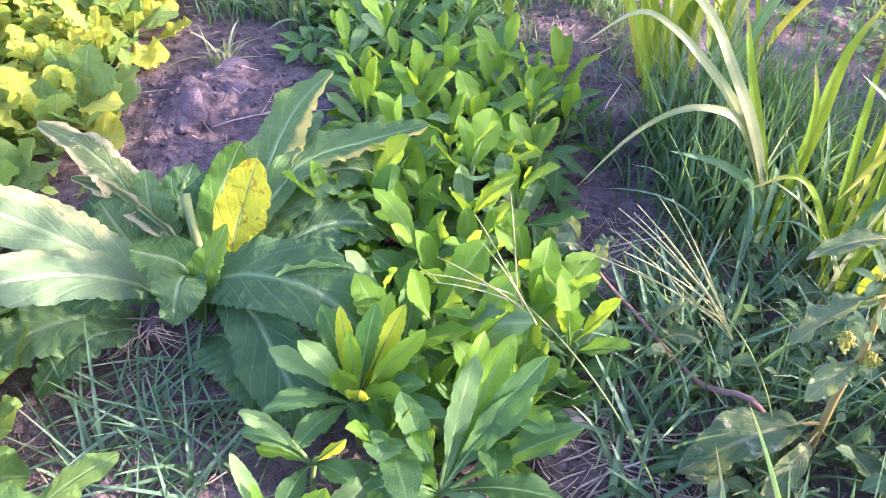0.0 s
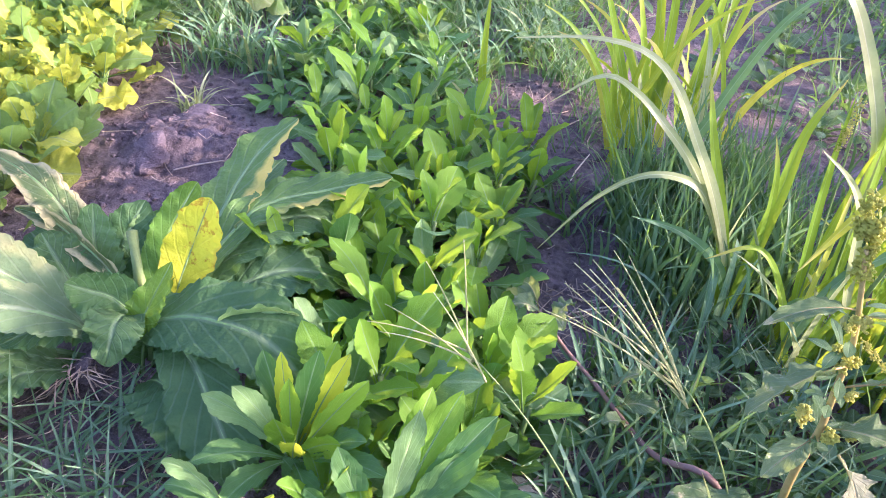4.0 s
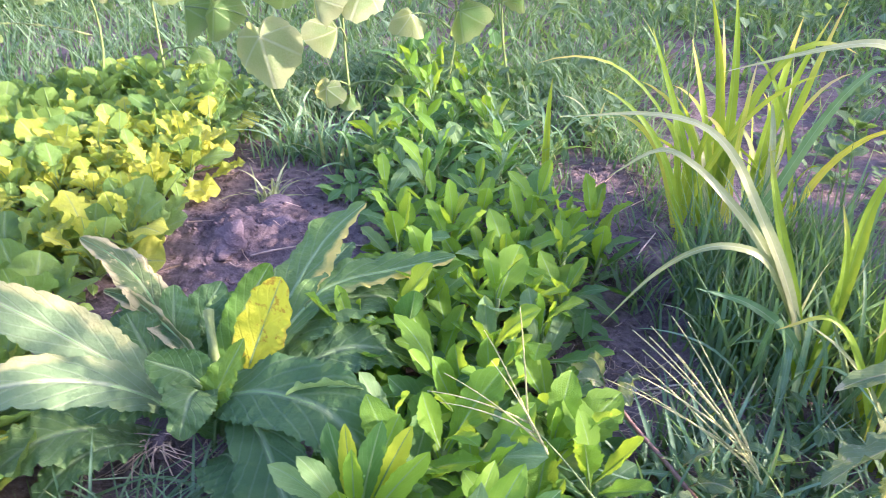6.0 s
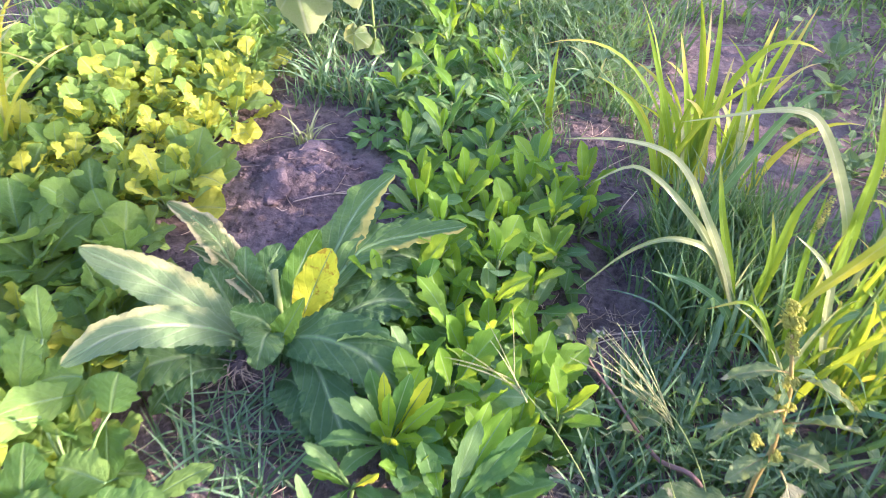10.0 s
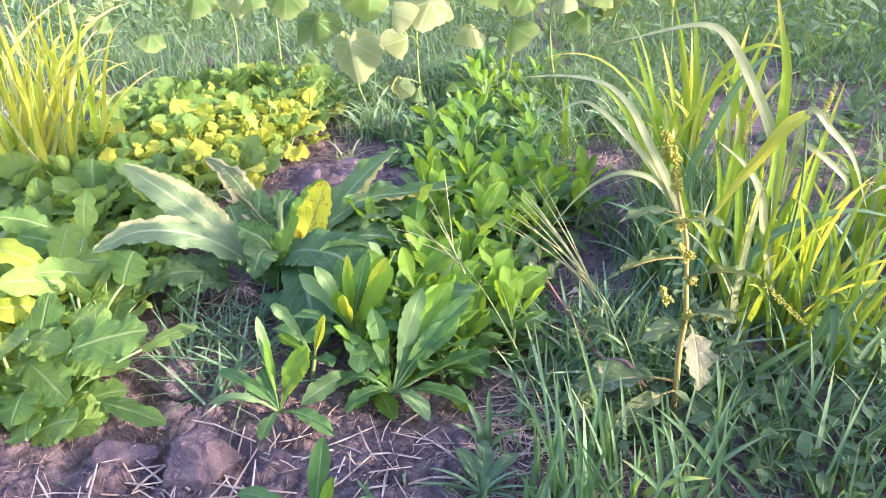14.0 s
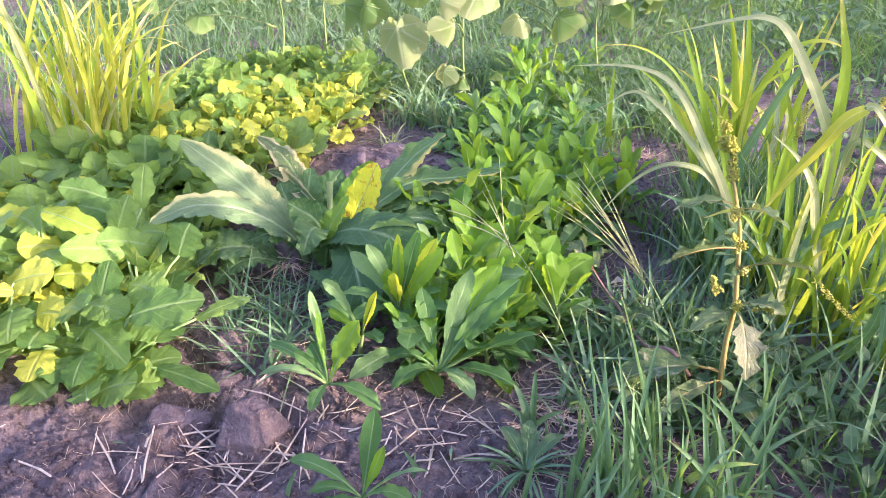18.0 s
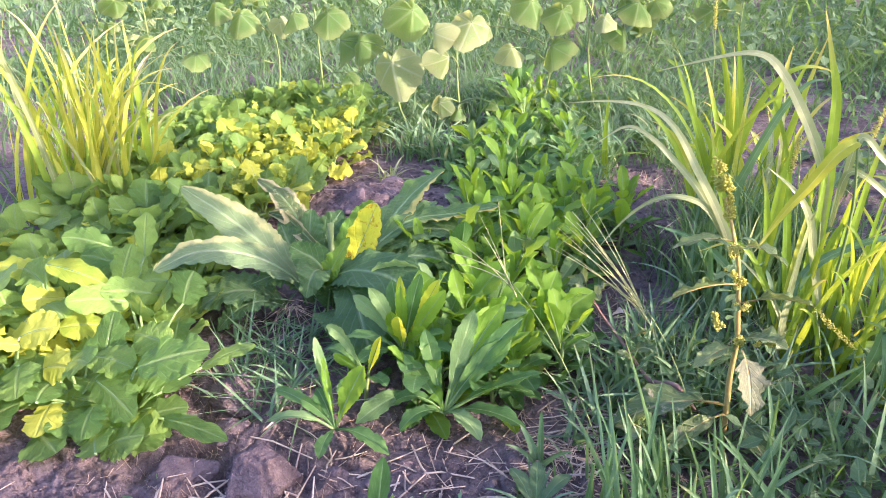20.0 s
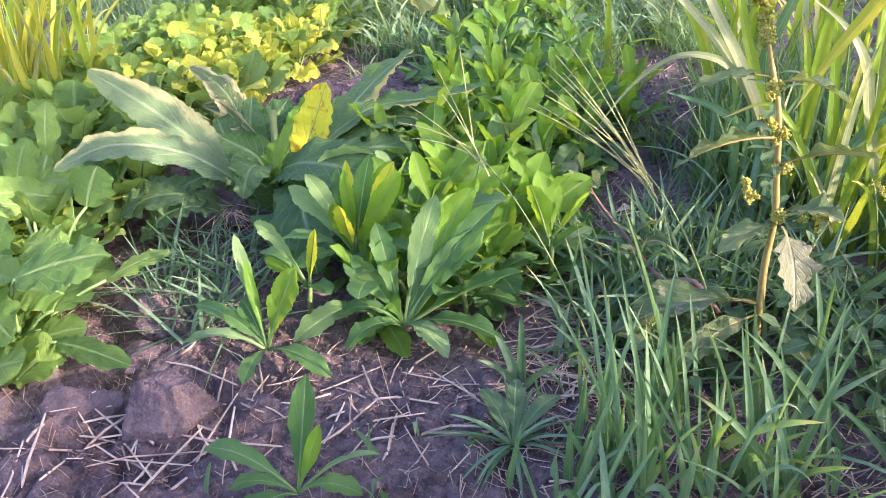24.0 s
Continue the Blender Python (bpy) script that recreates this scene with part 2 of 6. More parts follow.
AMARANTH = mat_leaf("amaranth_leaf", (0.15, 0.27, 0.11), (0.28, 0.39, 0.17), (0.42, 0.46, 0.26), (0.34, 0.42, 0.08), ribs=10, slant=0.7, thin=0.3, spots=(0.38, 0.37, 0.23))
AMARANTH_DRY = mat_leaf("amaranth_leaf_withered", (0.14, 0.23, 0.115), (0.36, 0.39, 0.26), (0.50, 0.50, 0.38), (0.3, 0.34, 0.16), ribs=9, slant=0.7, thin=0.3, blister=0.9)
STEM_RED = mat_plain("reddish_stem", (0.33, 0.19, 0.07), (0.42, 0.38, 0.12), 25.0, 0.5)
STEM_PURPLE = mat_plain("purplish_stem", (0.20, 0.115, 0.10), (0.33, 0.21, 0.16), 25.0, 0.5)
STEM_GREEN = mat_plain("green_stem", (0.12, 0.21, 0.06), (0.24, 0.31, 0.10), 25.0, 0.5)
SEEDS = mat_plain("seed_cluster", (0.40, 0.44, 0.07), (0.68, 0.66, 0.18), 60.0, 0.7, thin=0.45)
FLOWER_GREEN = mat_plain("green_flowers", (0.24, 0.40, 0.10), (0.42, 0.55, 0.20), 60.0, 0.7, thin=0.3)
PANICLE = mat_plain("dry_raceme", (0.38, 0.41, 0.15), (0.60, 0.60, 0.28), 90.0, 0.6, thin=0.15)
GRASS = mat_leaf("grass_blade", (0.07, 0.175, 0.11), (0.27, 0.43, 0.27), (0.20, 0.34, 0.12), (0.28, 0.50, 0.05), ribs=0, thin=0.38, island=True, blister=0.2, tip=(0.46, 0.42, 0.20), tip_at=1.12, vein_mix=0.3)
TUFT = mat_leaf("broad_grass_blade", (0.11, 0.27, 0.155), (0.32, 0.53, 0.32), (0.34, 0.47, 0.26), (0.30, 0.52, 0.06), ribs=0, thin=0.34, blister=0.2, spec=0.4, tip=(0.50, 0.44, 0.16), tip_at=1.12, vein_mix=0.5)
FOXTAIL = mat_leaf("foxtail_blade", (0.18, 0.38, 0.05), (0.34, 0.54, 0.07), (0.34, 0.48, 0.14), (0.60, 0.74, 0.02), ribs=0, thin=0.43, blister=0.25, rough=0.36, vein_mix=0.4, tip=(0.55, 0.50, 0.12))
# yellower copy of FOXTAIL with warm sunlight put into its colour; dry tips
FOXTAIL_GOLD = mat_leaf("foxtail_blade_sunlit_gold", (0.46, 0.60, 0.06), (0.74, 0.82, 0.14), (0.60, 0.60, 0.26), (0.80, 0.76, 0.05), ribs=0, thin=0.43, blister=0.2, rough=0.38, vein_mix=0.4, tip=(0.62, 0.54, 0.24), tip_at=0.9)
FOXTAIL_PALE = mat_leaf("foxtail_blade_glossy", (0.34, 0.45, 0.20), (0.58, 0.66, 0.36), (0.62, 0.66, 0.42), (0.70, 0.74, 0.12), ribs=0, thin=0.28, blister=0.2, rough=0.34, vein_mix=0.5, spec=0.6)
WEED = mat_leaf("low_weed_leaf", (0.10, 0.21, 0.11), (0.21, 0.35, 0.17), (0.3, 0.42, 0.2), (0.28, 0.48, 0.06), ribs=7, slant=0.8, thin=0.36, island=True)


# ---- ground shape ----
def vnoise(x, y, f, seed):
    """Smooth lattice noise, -1 to 1."""
    x, y = np.asarray(x, float) * f + seed * 17.3, np.asarray(y, float) * f - seed * 9.1
    i, j = np.floor(x), np.floor(y)
    u, v = x - i, y - j
    u, v = u * u * (3 - 2 * u), v * v * (3 - 2 * v)

    def h(a, b):
        s = np.sin(a * 127.1 + b * 311.7 + seed * 74.7) * 43758.5453
        return (s - np.floor(s)) * 2 - 1

    return (h(i, j) * (1 - u) + h(i + 1, j) * u) * (1 - v) + (h(i, j + 1) * (1 - u) + h(i + 1, j + 1) * u) * v


def cells(x, y, f, seed):
    """Rounded aggregates with cracks between: 0 in the crack, 1 on the crown."""
    x, y = np.asarray(x, float) * f, np.asarray(y, float) * f
    x, y = x + 0.35 * vnoise(x, y, 0.9, seed + 3), y + 0.35 * vnoise(x, y, 0.9, seed + 5)
    i, j = np.floor(x), np.floor(y)
    d1, d2 = np.full(x.shape, 9.0), np.full(x.shape, 9.0)
    for a in (-1, 0, 1):
        for b in (-1, 0, 1):
            s = np.sin((i + a) * 127.1 + (j + b) * 311.7 + seed * 74.7) * 43758.5453
            r = np.sin((i + a) * 269.5 + (j + b) * 183.3 + seed * 31.1) * 24634.6345
            d = np.hypot(x - i - a - (s - np.floor(s)), y - j - b - (r - np.floor(r)))
            d2 = np.minimum(d2, np.maximum(d, d1))
            d1 = np.minimum(d1, d)
    return np.clip((d2 - d1) * 3.2, 0, 1) ** 0.6


def gz(x, y):
    x, y = np.asarray(x, float), np.asarray(y, float)
    near = np.exp(-(((x + 0.1) / 1.9) ** 2 + ((y - 0.95) / 2.0) ** 2) ** 2)
    z = 0.018 * vnoise(x, y, 1.7, 1) + 0.009 * vnoise(x, y, 6, 2)
    lump = vnoise(x, y, 19, 3)
    z = z + 0.007 * np.maximum(lump, -0.2) + 0.0045 * vnoise(x, y, 43, 4) + 0.002 * vnoise(x, y, 97, 5)
    d = ((x + 0.36) / 0.17) ** 2 + ((y - 1.27) / 0.12) ** 2
    mound = np.exp(-d * 0.9)
    crack = np.abs(vnoise(x, y, 15, 7))
    z = z + mound * (0.040 + 0.008 * np.maximum(vnoise(x, y, 14, 6), -0.4) - 0.012 * np.clip(0.10 - crack, 0, 0.10) / 0.10 + 0.026 * cells(x, y, 7, 2) * (0.6 + 0.4 * vnoise(x, y, 9, 14)) + 0.004 * cells(x, y, 24, 3))
    front = np.exp(-((y - 0.22) / 0.24) ** 2)
    z = z + front * (0.024 * (cells(x, y, 15, 4) - 0.6) * np.clip(0.25 + 0.95 * vnoise(x, y, 6, 15), 0.0, 1) + 0.009 * (cells(x, y, 46, 5) - 0.5) * np.clip(0.6 + 0.6 * vnoise(x, y, 23, 16), 0.1, 1) + 0.0016 * vnoise(x, y, 170, 17))
    z = z + front * (0.010 * np.maximum(vnoise(x, y, 21, 8), -0.35) + 0.004 * np.maximum(vnoise(x, y, 50, 9), -0.3) - 0.012 * np.clip(0.10 - np.abs(vnoise(x, y, 13, 10)), 0, 0.1) / 0.1)
    for cx, cy, r in ((-0.128, 0.285, 0.068), (-0.258, 0.268, 0.060), (-0.278, 0.455, 0.055)):
        z = z - 0.016 * np.exp(-((np.hypot(x - cx, y - cy) - r) / 0.016) ** 2)
    z = z - 0.02 * np.exp(-(((x - 0.33) / 0.09) ** 2 + ((y - 1.1) / 0.4) ** 2))
    return z * near


def at_ground(x, y, sink=0.004):
    return Vector((x, y, float(gz(x, y)) - sink))


# ---- mesh builders ----
def mesh_of(name, verts, faces, mats, uv=None, index=None, smooth=True):
    me = bpy.data.meshes.new(name)
    me.from_pydata([tuple(v) for v in verts], [], faces)
    for m in mats:
        me.materials.append(m)
    if uv is not None:
        loops = np.empty(len(me.loops), np.int32)
        me.loops.foreach_get("vertex_index", loops)
        me.uv_layers.new(name="UVMap").data.foreach_set("uv", np.asarray(uv, np.float32)[loops].ravel())
    if index is not None:
        me.polygons.foreach_set("material_index", np.asarray(index, np.int32))
    me.polygons.foreach_set("use_smooth", np.full(len(me.polygons), smooth))
    me.update()
    return me


def unit(v):
    return v / np.maximum(np.linalg.norm(v, axis=-1, keepdims=True), 1e-9)


def ring_tube(pts, radii, sides=6):
    """Vertices and faces of a tube along points."""
    pts, radii = np.asarray(pts, float), np.asarray(radii, float)
    tang = unit(np.gradient(pts, axis=0))
    ref = np.where(np.abs(tang[:, 2:]) > 0.9, np.array([[1.0, 0, 0]]), np.array([[0, 0, 1.0]]))
    s = unit(np.cross(tang, ref))
    n = np.cross(s, tang)
    a = np.arange(sides) * math.tau / sides
    ring = pts[:, None] + radii[:, None, None] * (np.cos(a)[None, :, None] * s[:, None] + np.sin(a)[None, :, None] * n[:, None])
    faces = []
    for i in range(len(pts) - 1):
        for k in range(sides):
            q = (k + 1) % sides
            faces.append((i * sides + k, i * sides + q, (i + 1) * sides + q, (i + 1) * sides + k))
    faces.append(tuple(range(sides))[::-1])
    faces.append(tuple((len(pts) - 1) * sides + k for k in range(sides)))
    return ring.reshape(-1, 3), faces


def tube(name, pts, radii, mat, sides=6):
    v, f = ring_tube(pts, radii, sides)
    return mesh_of(name, v, f, [mat])


def bez(p0, p1, p2, t):
    t = np.asarray(t)[:, None]
    return (1 - t) ** 2 * np.asarray(p0, float) + 2 * t * (1 - t) * np.asarray(p1, float) + t * t * np.asarray(p2, float)


def along(pts, t):
    """A smooth line through several places."""
    pts = np.asarray(pts, float)
    pts = np.concatenate([[2 * pts[0] - pts[1]], pts, [2 * pts[-1] - pts[-2]]])
    k = len(pts) - 3
    i = np.minimum((t * k).astype(int), k - 1)
    u = (t * k - i)[:, None]
    a, b, c, d = pts[i], pts[i + 1], pts[i + 2], pts[i + 3]
    return 0.5 * (2 * b + (c - a) * u + (2 * a - 5 * b + 4 * c - d) * u**2 + (3 * b - a - 3 * c + d) * u**3)


def lance(t):
    return np.where(t < 0.28, 0.10 + 0.25 * (t / 0.28) ** 2, np.sin(math.pi * np.clip((t - 0.02) / 0.98, 0, 1) ** 1.72) ** 0.74 * 0.98 + 0.02)


def ovate(t):
    return np.where(t < 0.22, 0.07, np.sin(math.pi * np.clip((t - 0.2) / 0.8, 0, 1) ** 0.85) ** 0.7 + 0.03)


def broad(t):
    return np.where(t < 0.26, 0.08 + 0.10 * t, np.sin(math.pi * np.clip((t - 0.22) / 0.78, 0, 1) ** 1.15) ** 0.62 + 0.02)


def beet_blade(t):
    return np.where(t < 0.14, 0.13, np.sin(math.pi * np.clip((t - 0.08) / 0.92, 0, 1) ** 1.12) ** 0.58 * 0.97 + 0.03)


def lyrate(t):
    lobes = 0.20 * np.exp(-((t - 0.28) / 0.045) ** 2) + 0.42 * np.exp(-((t - 0.42) / 0.06) ** 2)
    head = np.sin(math.pi * np.clip((t - 0.46) / 0.54, 0, 1) ** 0.9) ** 0.55
    return np.maximum(np.maximum(0.06, lobes), head) * np.where(t > 0.995, 0.25, 1)


def blunt(t):
    return np.where(t < 0.42, 0.10, np.sin(math.pi * np.clip((t - 0.36) / 0.64, 0, 1) ** 1.15) ** 0.55 * 0.97 + 0.03) * (1 + 0.08 * np.sin(t * 31))


def cabbage(t):
    return np.sin(math.pi * np.clip(0.03 + 0.97 * t, 0, 1) ** 1.05) ** 0.48 * (0.90 + 0.10 * np.sin(t * 19)) + 0.03


def ribbon(t):
    return (0.6 + 0.4 * np.minimum(t / 0.2, 1)) * (1 - t**1.9) ** 0.9 + 0.02


def leaf_mesh(name, p0, p1, p2, width, prof, mats, n=18, m=4, teeth=0, depth=0.0, ruffle=0.0, waves=5.0, fold=0.18, rib=0.02, up=(0, 0, 1), roll=0.0, seed=0.0, twist=0.0, scallop=False, split=False):
    """A leaf along a bent line: blade with toothed, waved edge, folded at the midrib, and a round rib beneath it."""
    if teeth:
        n = teeth * (4 if scallop else 2)
    t = np.linspace(0, 1, n + 1)
    p = bez(p0, p1, p2, t) if p1 is not None else along(p0, t)
    tang = unit(np.gradient(p, axis=0))
    s = unit(np.cross(tang, np.asarray(up, float)))
    nor = np.cross(s, tang)
    ang = roll + twist * t
    s, nor = s * np.cos(ang)[:, None] + nor * np.sin(ang)[:, None], nor * np.cos(ang)[:, None] - s * np.sin(ang)[:, None]
    w = width * prof(t)
    run = t * waves * math.tau + seed + 1.1 * np.sin(t * 5.3 + seed * 1.7)
    swell = 0.55 + 0.45 * np.sin(t * 7.1 + seed * 2.9)
    verts, uv = [], []
    length = np.linalg.norm(np.diff(p, axis=0), axis=1).sum()
    for j in np.linspace(-1, 1, 2 * m + 1):
        cut = 1.0
        if teeth:
            k = np.arange(n + 1)
            saw = np.abs(np.sin(k * math.pi / 4)) if scallop else (k % 2)
            uneven = 0.75 + 0.6 * np.sin(k * 1.9 + 3 * seed + (1 if j > 0 else 0)) * np.sin(k * 0.53 + seed)
            cut = 1 - depth * uneven * (1 - saw if scallop else saw) * abs(j) ** 3
        wave = ruffle * width * np.sin(run + (1.9 if j > 0 else 0)) * abs(j) ** 2.2 * (swell if j > 0 else 1.1 - 0.6 * swell)
        wave = wave + ruffle * 0.45 * width * np.sin(run * 2.3 + 2 * seed + 4 * j) * abs(j) ** 2
        cut = cut * (1 + 0.08 * np.sin(t * 8.7 + seed * 3.1 + (2.4 if j > 0 else 0)) * abs(j))
        q = p + s * (w * j * cut)[:, None] + nor * (fold * w * abs(j) ** 1.4 + wave * np.minimum(w / width * 1.4, 1))[:, None]
        verts.append(q)
        uv.append(np.stack([np.full(n + 1, 0.5 + 0.5 * j), t], 1))
    c = 2 * m + 1
    verts, uv = np.concatenate(verts), np.concatenate(uv)
    faces = [(j * (n + 1) + i, (j + 1) * (n + 1) + i, (j + 1) * (n + 1) + i + 1, j * (n + 1) + i + 1) for j in range(c - 1) for i in range(n)]
    index = [0] * len(faces)
    if rib:
        step = t[:: max(1, n // 8)]
        if step[-1] < 1:
            step = np.r_[step, 1.0]
        r = rib * length * (1 - 0.88 * step)
        i = np.clip((step * n).round().astype(int), 0, n)
        rv, rf = ring_tube(p[i] - nor[i] * r[:, None] * 0.6, r, 5)
        if split:
            return mesh_of(name, verts, faces, mats[:1], uv), mesh_of("midrib", rv, rf, mats[1:])
        faces += [tuple(a + len(verts) for a in f) for f in rf]
        index += [1] * len(rf)
        verts = np.concatenate([verts, rv])
        uv = np.concatenate([uv, np.tile([0.5, 0.5], (len(rv), 1))])
    return mesh_of(name, verts, faces, mats, uv, index)


def part(name, me, parent, m=None, label=""):
    ob = new(name, me)
    ob.parent = parent
    if m is not None:
        ob.matrix_basis = m
    if label:
        ob["label"] = label
    return ob


def ribbed_leaf(name, meshes, parent, label=""):
    """A blade with its midrib as a piece of its own beneath it."""
    ob = part(name, meshes[0], parent, None, label)
    part("midrib", meshes[1], ob)
    return ob


def thing(name, place, label, category, group="", turn=0.0):
    ob = new(name)
    ob.empty_display_size = 0.03
    ob.matrix_basis = Matrix.Translation(place) @ Matrix.Rotation(turn, 4, "Z")
    return tagged(ob, label, category, group)


def leaf_pose(az, el, length, base=(0, 0, 0), roll=0.0, wide=1.0):
    """A unit leaf (along +y) turned to azimuth and elevation, scaled."""
    return Matrix.Translation(base) @ Matrix.Rotation(az, 4, "Z") @ Matrix.Rotation(el, 4, "X") @ Matrix.Rotation(roll, 4, "Y") @ Matrix.Diagonal((length * wide, length, length, 1))


# ---- ground ----
def spread(lo, hi, step, far, fine):
    mid = np.r_[np.arange(lo, fine[0], step), np.arange(fine[0], fine[1], step * 0.45), np.arange(fine[1], hi, step)]
    out = [0.02]
    while sum(out) < far:
        out.append(out[-1] * 1.35)
    run = np.cumsum(out)
    return np.r_[(lo - run)[::-1], mid, mid[-1] + run]


gx, gy = spread(-1.35, 1.15, 0.0085, 450, (-0.42, 0.62)), spread(-0.35, 2.3, 0.0085, 450, (-0.02, 0.50))
GX, GY = np.meshgrid(gx, gy, indexing="ij")
gv = np.stack([GX, GY, gz(GX, GY)], -1).reshape(-1, 3)
ny = len(gy)
gi = (np.arange(len(gx) - 1)[:, None] * ny + np.arange(ny - 1)[None]).ravel()
gf = np.stack([gi, gi + ny, gi + ny + 1, gi + 1], 1).tolist()
tagged(new("ground", mesh_of("ground", gv, gf, [SOIL])), "dry crumbly purplish-brown garden soil", "soil", kind="structure")


# ---- clods, crumbs and straw ----
def clod_mesh(name, size, seed, flat=0.7, sub=4, planes=()):
    bm = bmesh.new()
    bmesh.ops.create_icosphere(bm, subdivisions=sub, radius=1.0)
    off = Vector((seed * 3.1, seed * 1.7, seed * 0.9))
    pick = random.Random(int(seed * 7))
    cuts = [(Vector((pick.gauss(0, 1), pick.gauss(0, 1), pick.gauss(0.2, 0.7))).normalized(), pick.uniform(0.50, 0.86)) for _ in range(13)]
    if planes:
        cuts = [(Vector(c).normalized(), h) for *c, h in planes]
    for v in bm.verts:
        d = v.co.normalized()
        k = 1.15 + 0.22 * noise.noise(d * 1.2 + off) + 0.10 * noise.noise(d * 2.7 + off)
        for c, h in cuts:
            k = min(k, h / max(d.dot(c), 0.05))
        k += -0.10 * abs(noise.noise(d * 2.6 - off)) * (not planes) + 0.05 * noise.noise(d * 7 + off) + 0.035 * noise.noise(d * 16 + off) + 0.026 * noise.noise(d * 34 + off) - 0.05 * max(0.0, noise.noise(d * 11 - off) - 0.25)
        v.co = Vector((d.x * k, d.y * k, max(d.z * k, -0.45))) * size
        v.co.z *= flat
    me = bpy.data.meshes.new(name)
    bm.to_mesh(me)
    bm.free()
    me.materials.append(CLOD)
    me.polygons.foreach_set("use_smooth", np.full(len(me.polygons), True))
    return me


CLODS = [clod_mesh("clod", 0.03, s, U(0.6, 0.9), 4) for s in range(7)]
HERO_CLODS = [(-0.128, 0.285, 0.060, 0.0, "large flat-faced dry clod of earth on bare soil"), (-0.258, 0.268, 0.052, 1.2, "broad dark clod of earth beside the mustard"), (-0.278, 0.455, 0.046, 2.0, "smooth grey clod of earth between the weeds"), (-0.238, 0.385, 0.030, 0.7, "smooth grey clod of earth between the weeds"),
              (0.060, 0.385, 0.024, 0.6, ""), (-0.035, 0.335, 0.026, 2.6, ""), (0.020, 0.345, 0.022, 0.3, ""), (-0.050, 0.190, 0.026, 1.0, ""), (-0.016, 0.198, 0.022, 2.2, ""), (-0.012, 0.158, 0.024, 0.1, ""), (-0.092, 0.205, 0.018, 1.7, ""), (0.004, 0.222, 0.016, 2.9, ""), (0.112, 0.318, 0.020, 0.8, ""), (0.128, 0.392, 0.022, 2.4, ""), (-0.16, 0.205, 0.016, 0.9, ""), (-0.17, 0.29, 0.022, 0.2, ""), (-0.165, 0.245, 0.018, 1.2, ""),
              (0.215, 0.44, 0.026, 0.9, ""), (0.12, 0.41, 0.022, 1.9, ""), (-0.36, 0.235, 0.024, 0.4, ""), (-0.195, 0.335, 0.022, 1.5, ""), (0.165, 0.31, 0.016, 2.5, ""), (0.075, 0.33, 0.020, 0.5, "")]
BLOCK = [(0.1, 0.1, 1.0, 0.60), (-0.6, -0.6, 0.5, 0.70), (-0.1, -0.8, 0.75, 0.55), (-0.9, -0.25, 0.25, 0.62), (0.85, -0.2, 0.55, 0.60), (0.3, 0.8, 0.4, 0.75), (-0.5, 0.3, 0.8, 0.72), (0.95, -0.3, -0.2, 0.75), (0.1, -1.0, -0.1, 0.72), (-0.6, 0.8, 0.1, 0.8)]
for i, (x, y, r, a, lab) in enumerate(HERO_CLODS):
    ob = new("clod_of_earth", clod_mesh("clod", r, 20 + i, 0.85 if i == 0 else 0.72, 5, BLOCK if i == 0 else ()))
    ob.matrix_basis = Matrix.Translation(at_ground(x, y, (-0.22 if i == 0 else -0.05 if i == 1 else -0.15 if i < 4 else 0.3) * r)) @ Matrix.Rotation(a, 4, "Z") @ Matrix.Diagonal(((1.1, 1.15, 0.8, 1) if i == 2 else (U(1.05, 1.3) if i else 0.95, U(0.85, 1.05), U(0.85, 1.1), 1)))
    tagged(ob, lab or "small dry clod of earth lying on the soil", "clod", "clods in front of the bed")
for x, y, r in [(-0.475, 1.12, 0.060), (-0.40, 1.215, 0.080), (-0.315, 1.26, 0.068), (-0.45, 1.28, 0.055), (-0.36, 1.34, 0.055), (-0.25, 1.33, 0.045)]:
    ob = new("clod_of_earth", CLODS[int(U(0, 7))])
    ob.matrix_basis = Matrix.Translation(at_ground(x, y, 0.30 * r)) @ Matrix.Rotation(U(0, 6), 4, "Z") @ Matrix.Diagonal((r / 0.03, r / 0.03 * U(0.8, 1.1), r / 0.03 * 0.50, 1))
    tagged(ob, "cracked clod of earth bedded in a low mound", "clod", "clods of the mound")
for i in range(34):
    x, y = (U(-0.35, 0.35), U(0.05, 0.42)) if i < 20 else (U(0.2, 0.42), U(0.9, 1.6))
    r = U(0.006, 0.016)
    ob = new("clod_of_earth", CLODS[int(U(0, 7))])
    ob.matrix_basis = Matrix.Translation(at_ground(x, y, 0.15 * r)) @ Matrix.Rotation(U(0, 6), 4, "Z") @ Matrix.Diagonal((r / 0.03, r / 0.03 * U(0.7, 1.0), r / 0.03, 1))
    tagged(ob, "small dry clod of earth lying on the soil", "clod", "small clods")

OCT = np.array([(1, 0, 0), (0, 1, 0), (-1, 0, 0), (0, -1, 0), (0, 0, 1), (0, 0, -1)], float)
OCF = np.array([(0, 1, 4), (1, 2, 4), (2, 3, 4), (3, 0, 4), (1, 0, 5), (2, 1, 5), (3, 2, 5), (0, 3, 5)])


def crumbs(name, count, box, size, mat, label):
    x, y = rng.uniform(box[0], box[1], count), rng.uniform(box[2], box[3], count)
    r = size * rng.uniform(0.3, 1.0, count) ** 1.6
    v = OCT[None] * r[:, None, None] * rng.uniform(0.55, 1.15, (count, 6, 1))
    v = v + np.stack([x, y, gz(x, y) + r * 0.25], 1)[:, None]
    f = (OCF[None] + np.arange(count)[:, None, None] * 6).reshape(-1, 3)
    tagged(new(name, mesh_of(name, v.reshape(-1, 3), f.tolist(), [mat])), label, "soil crumbs", kind="stuff")


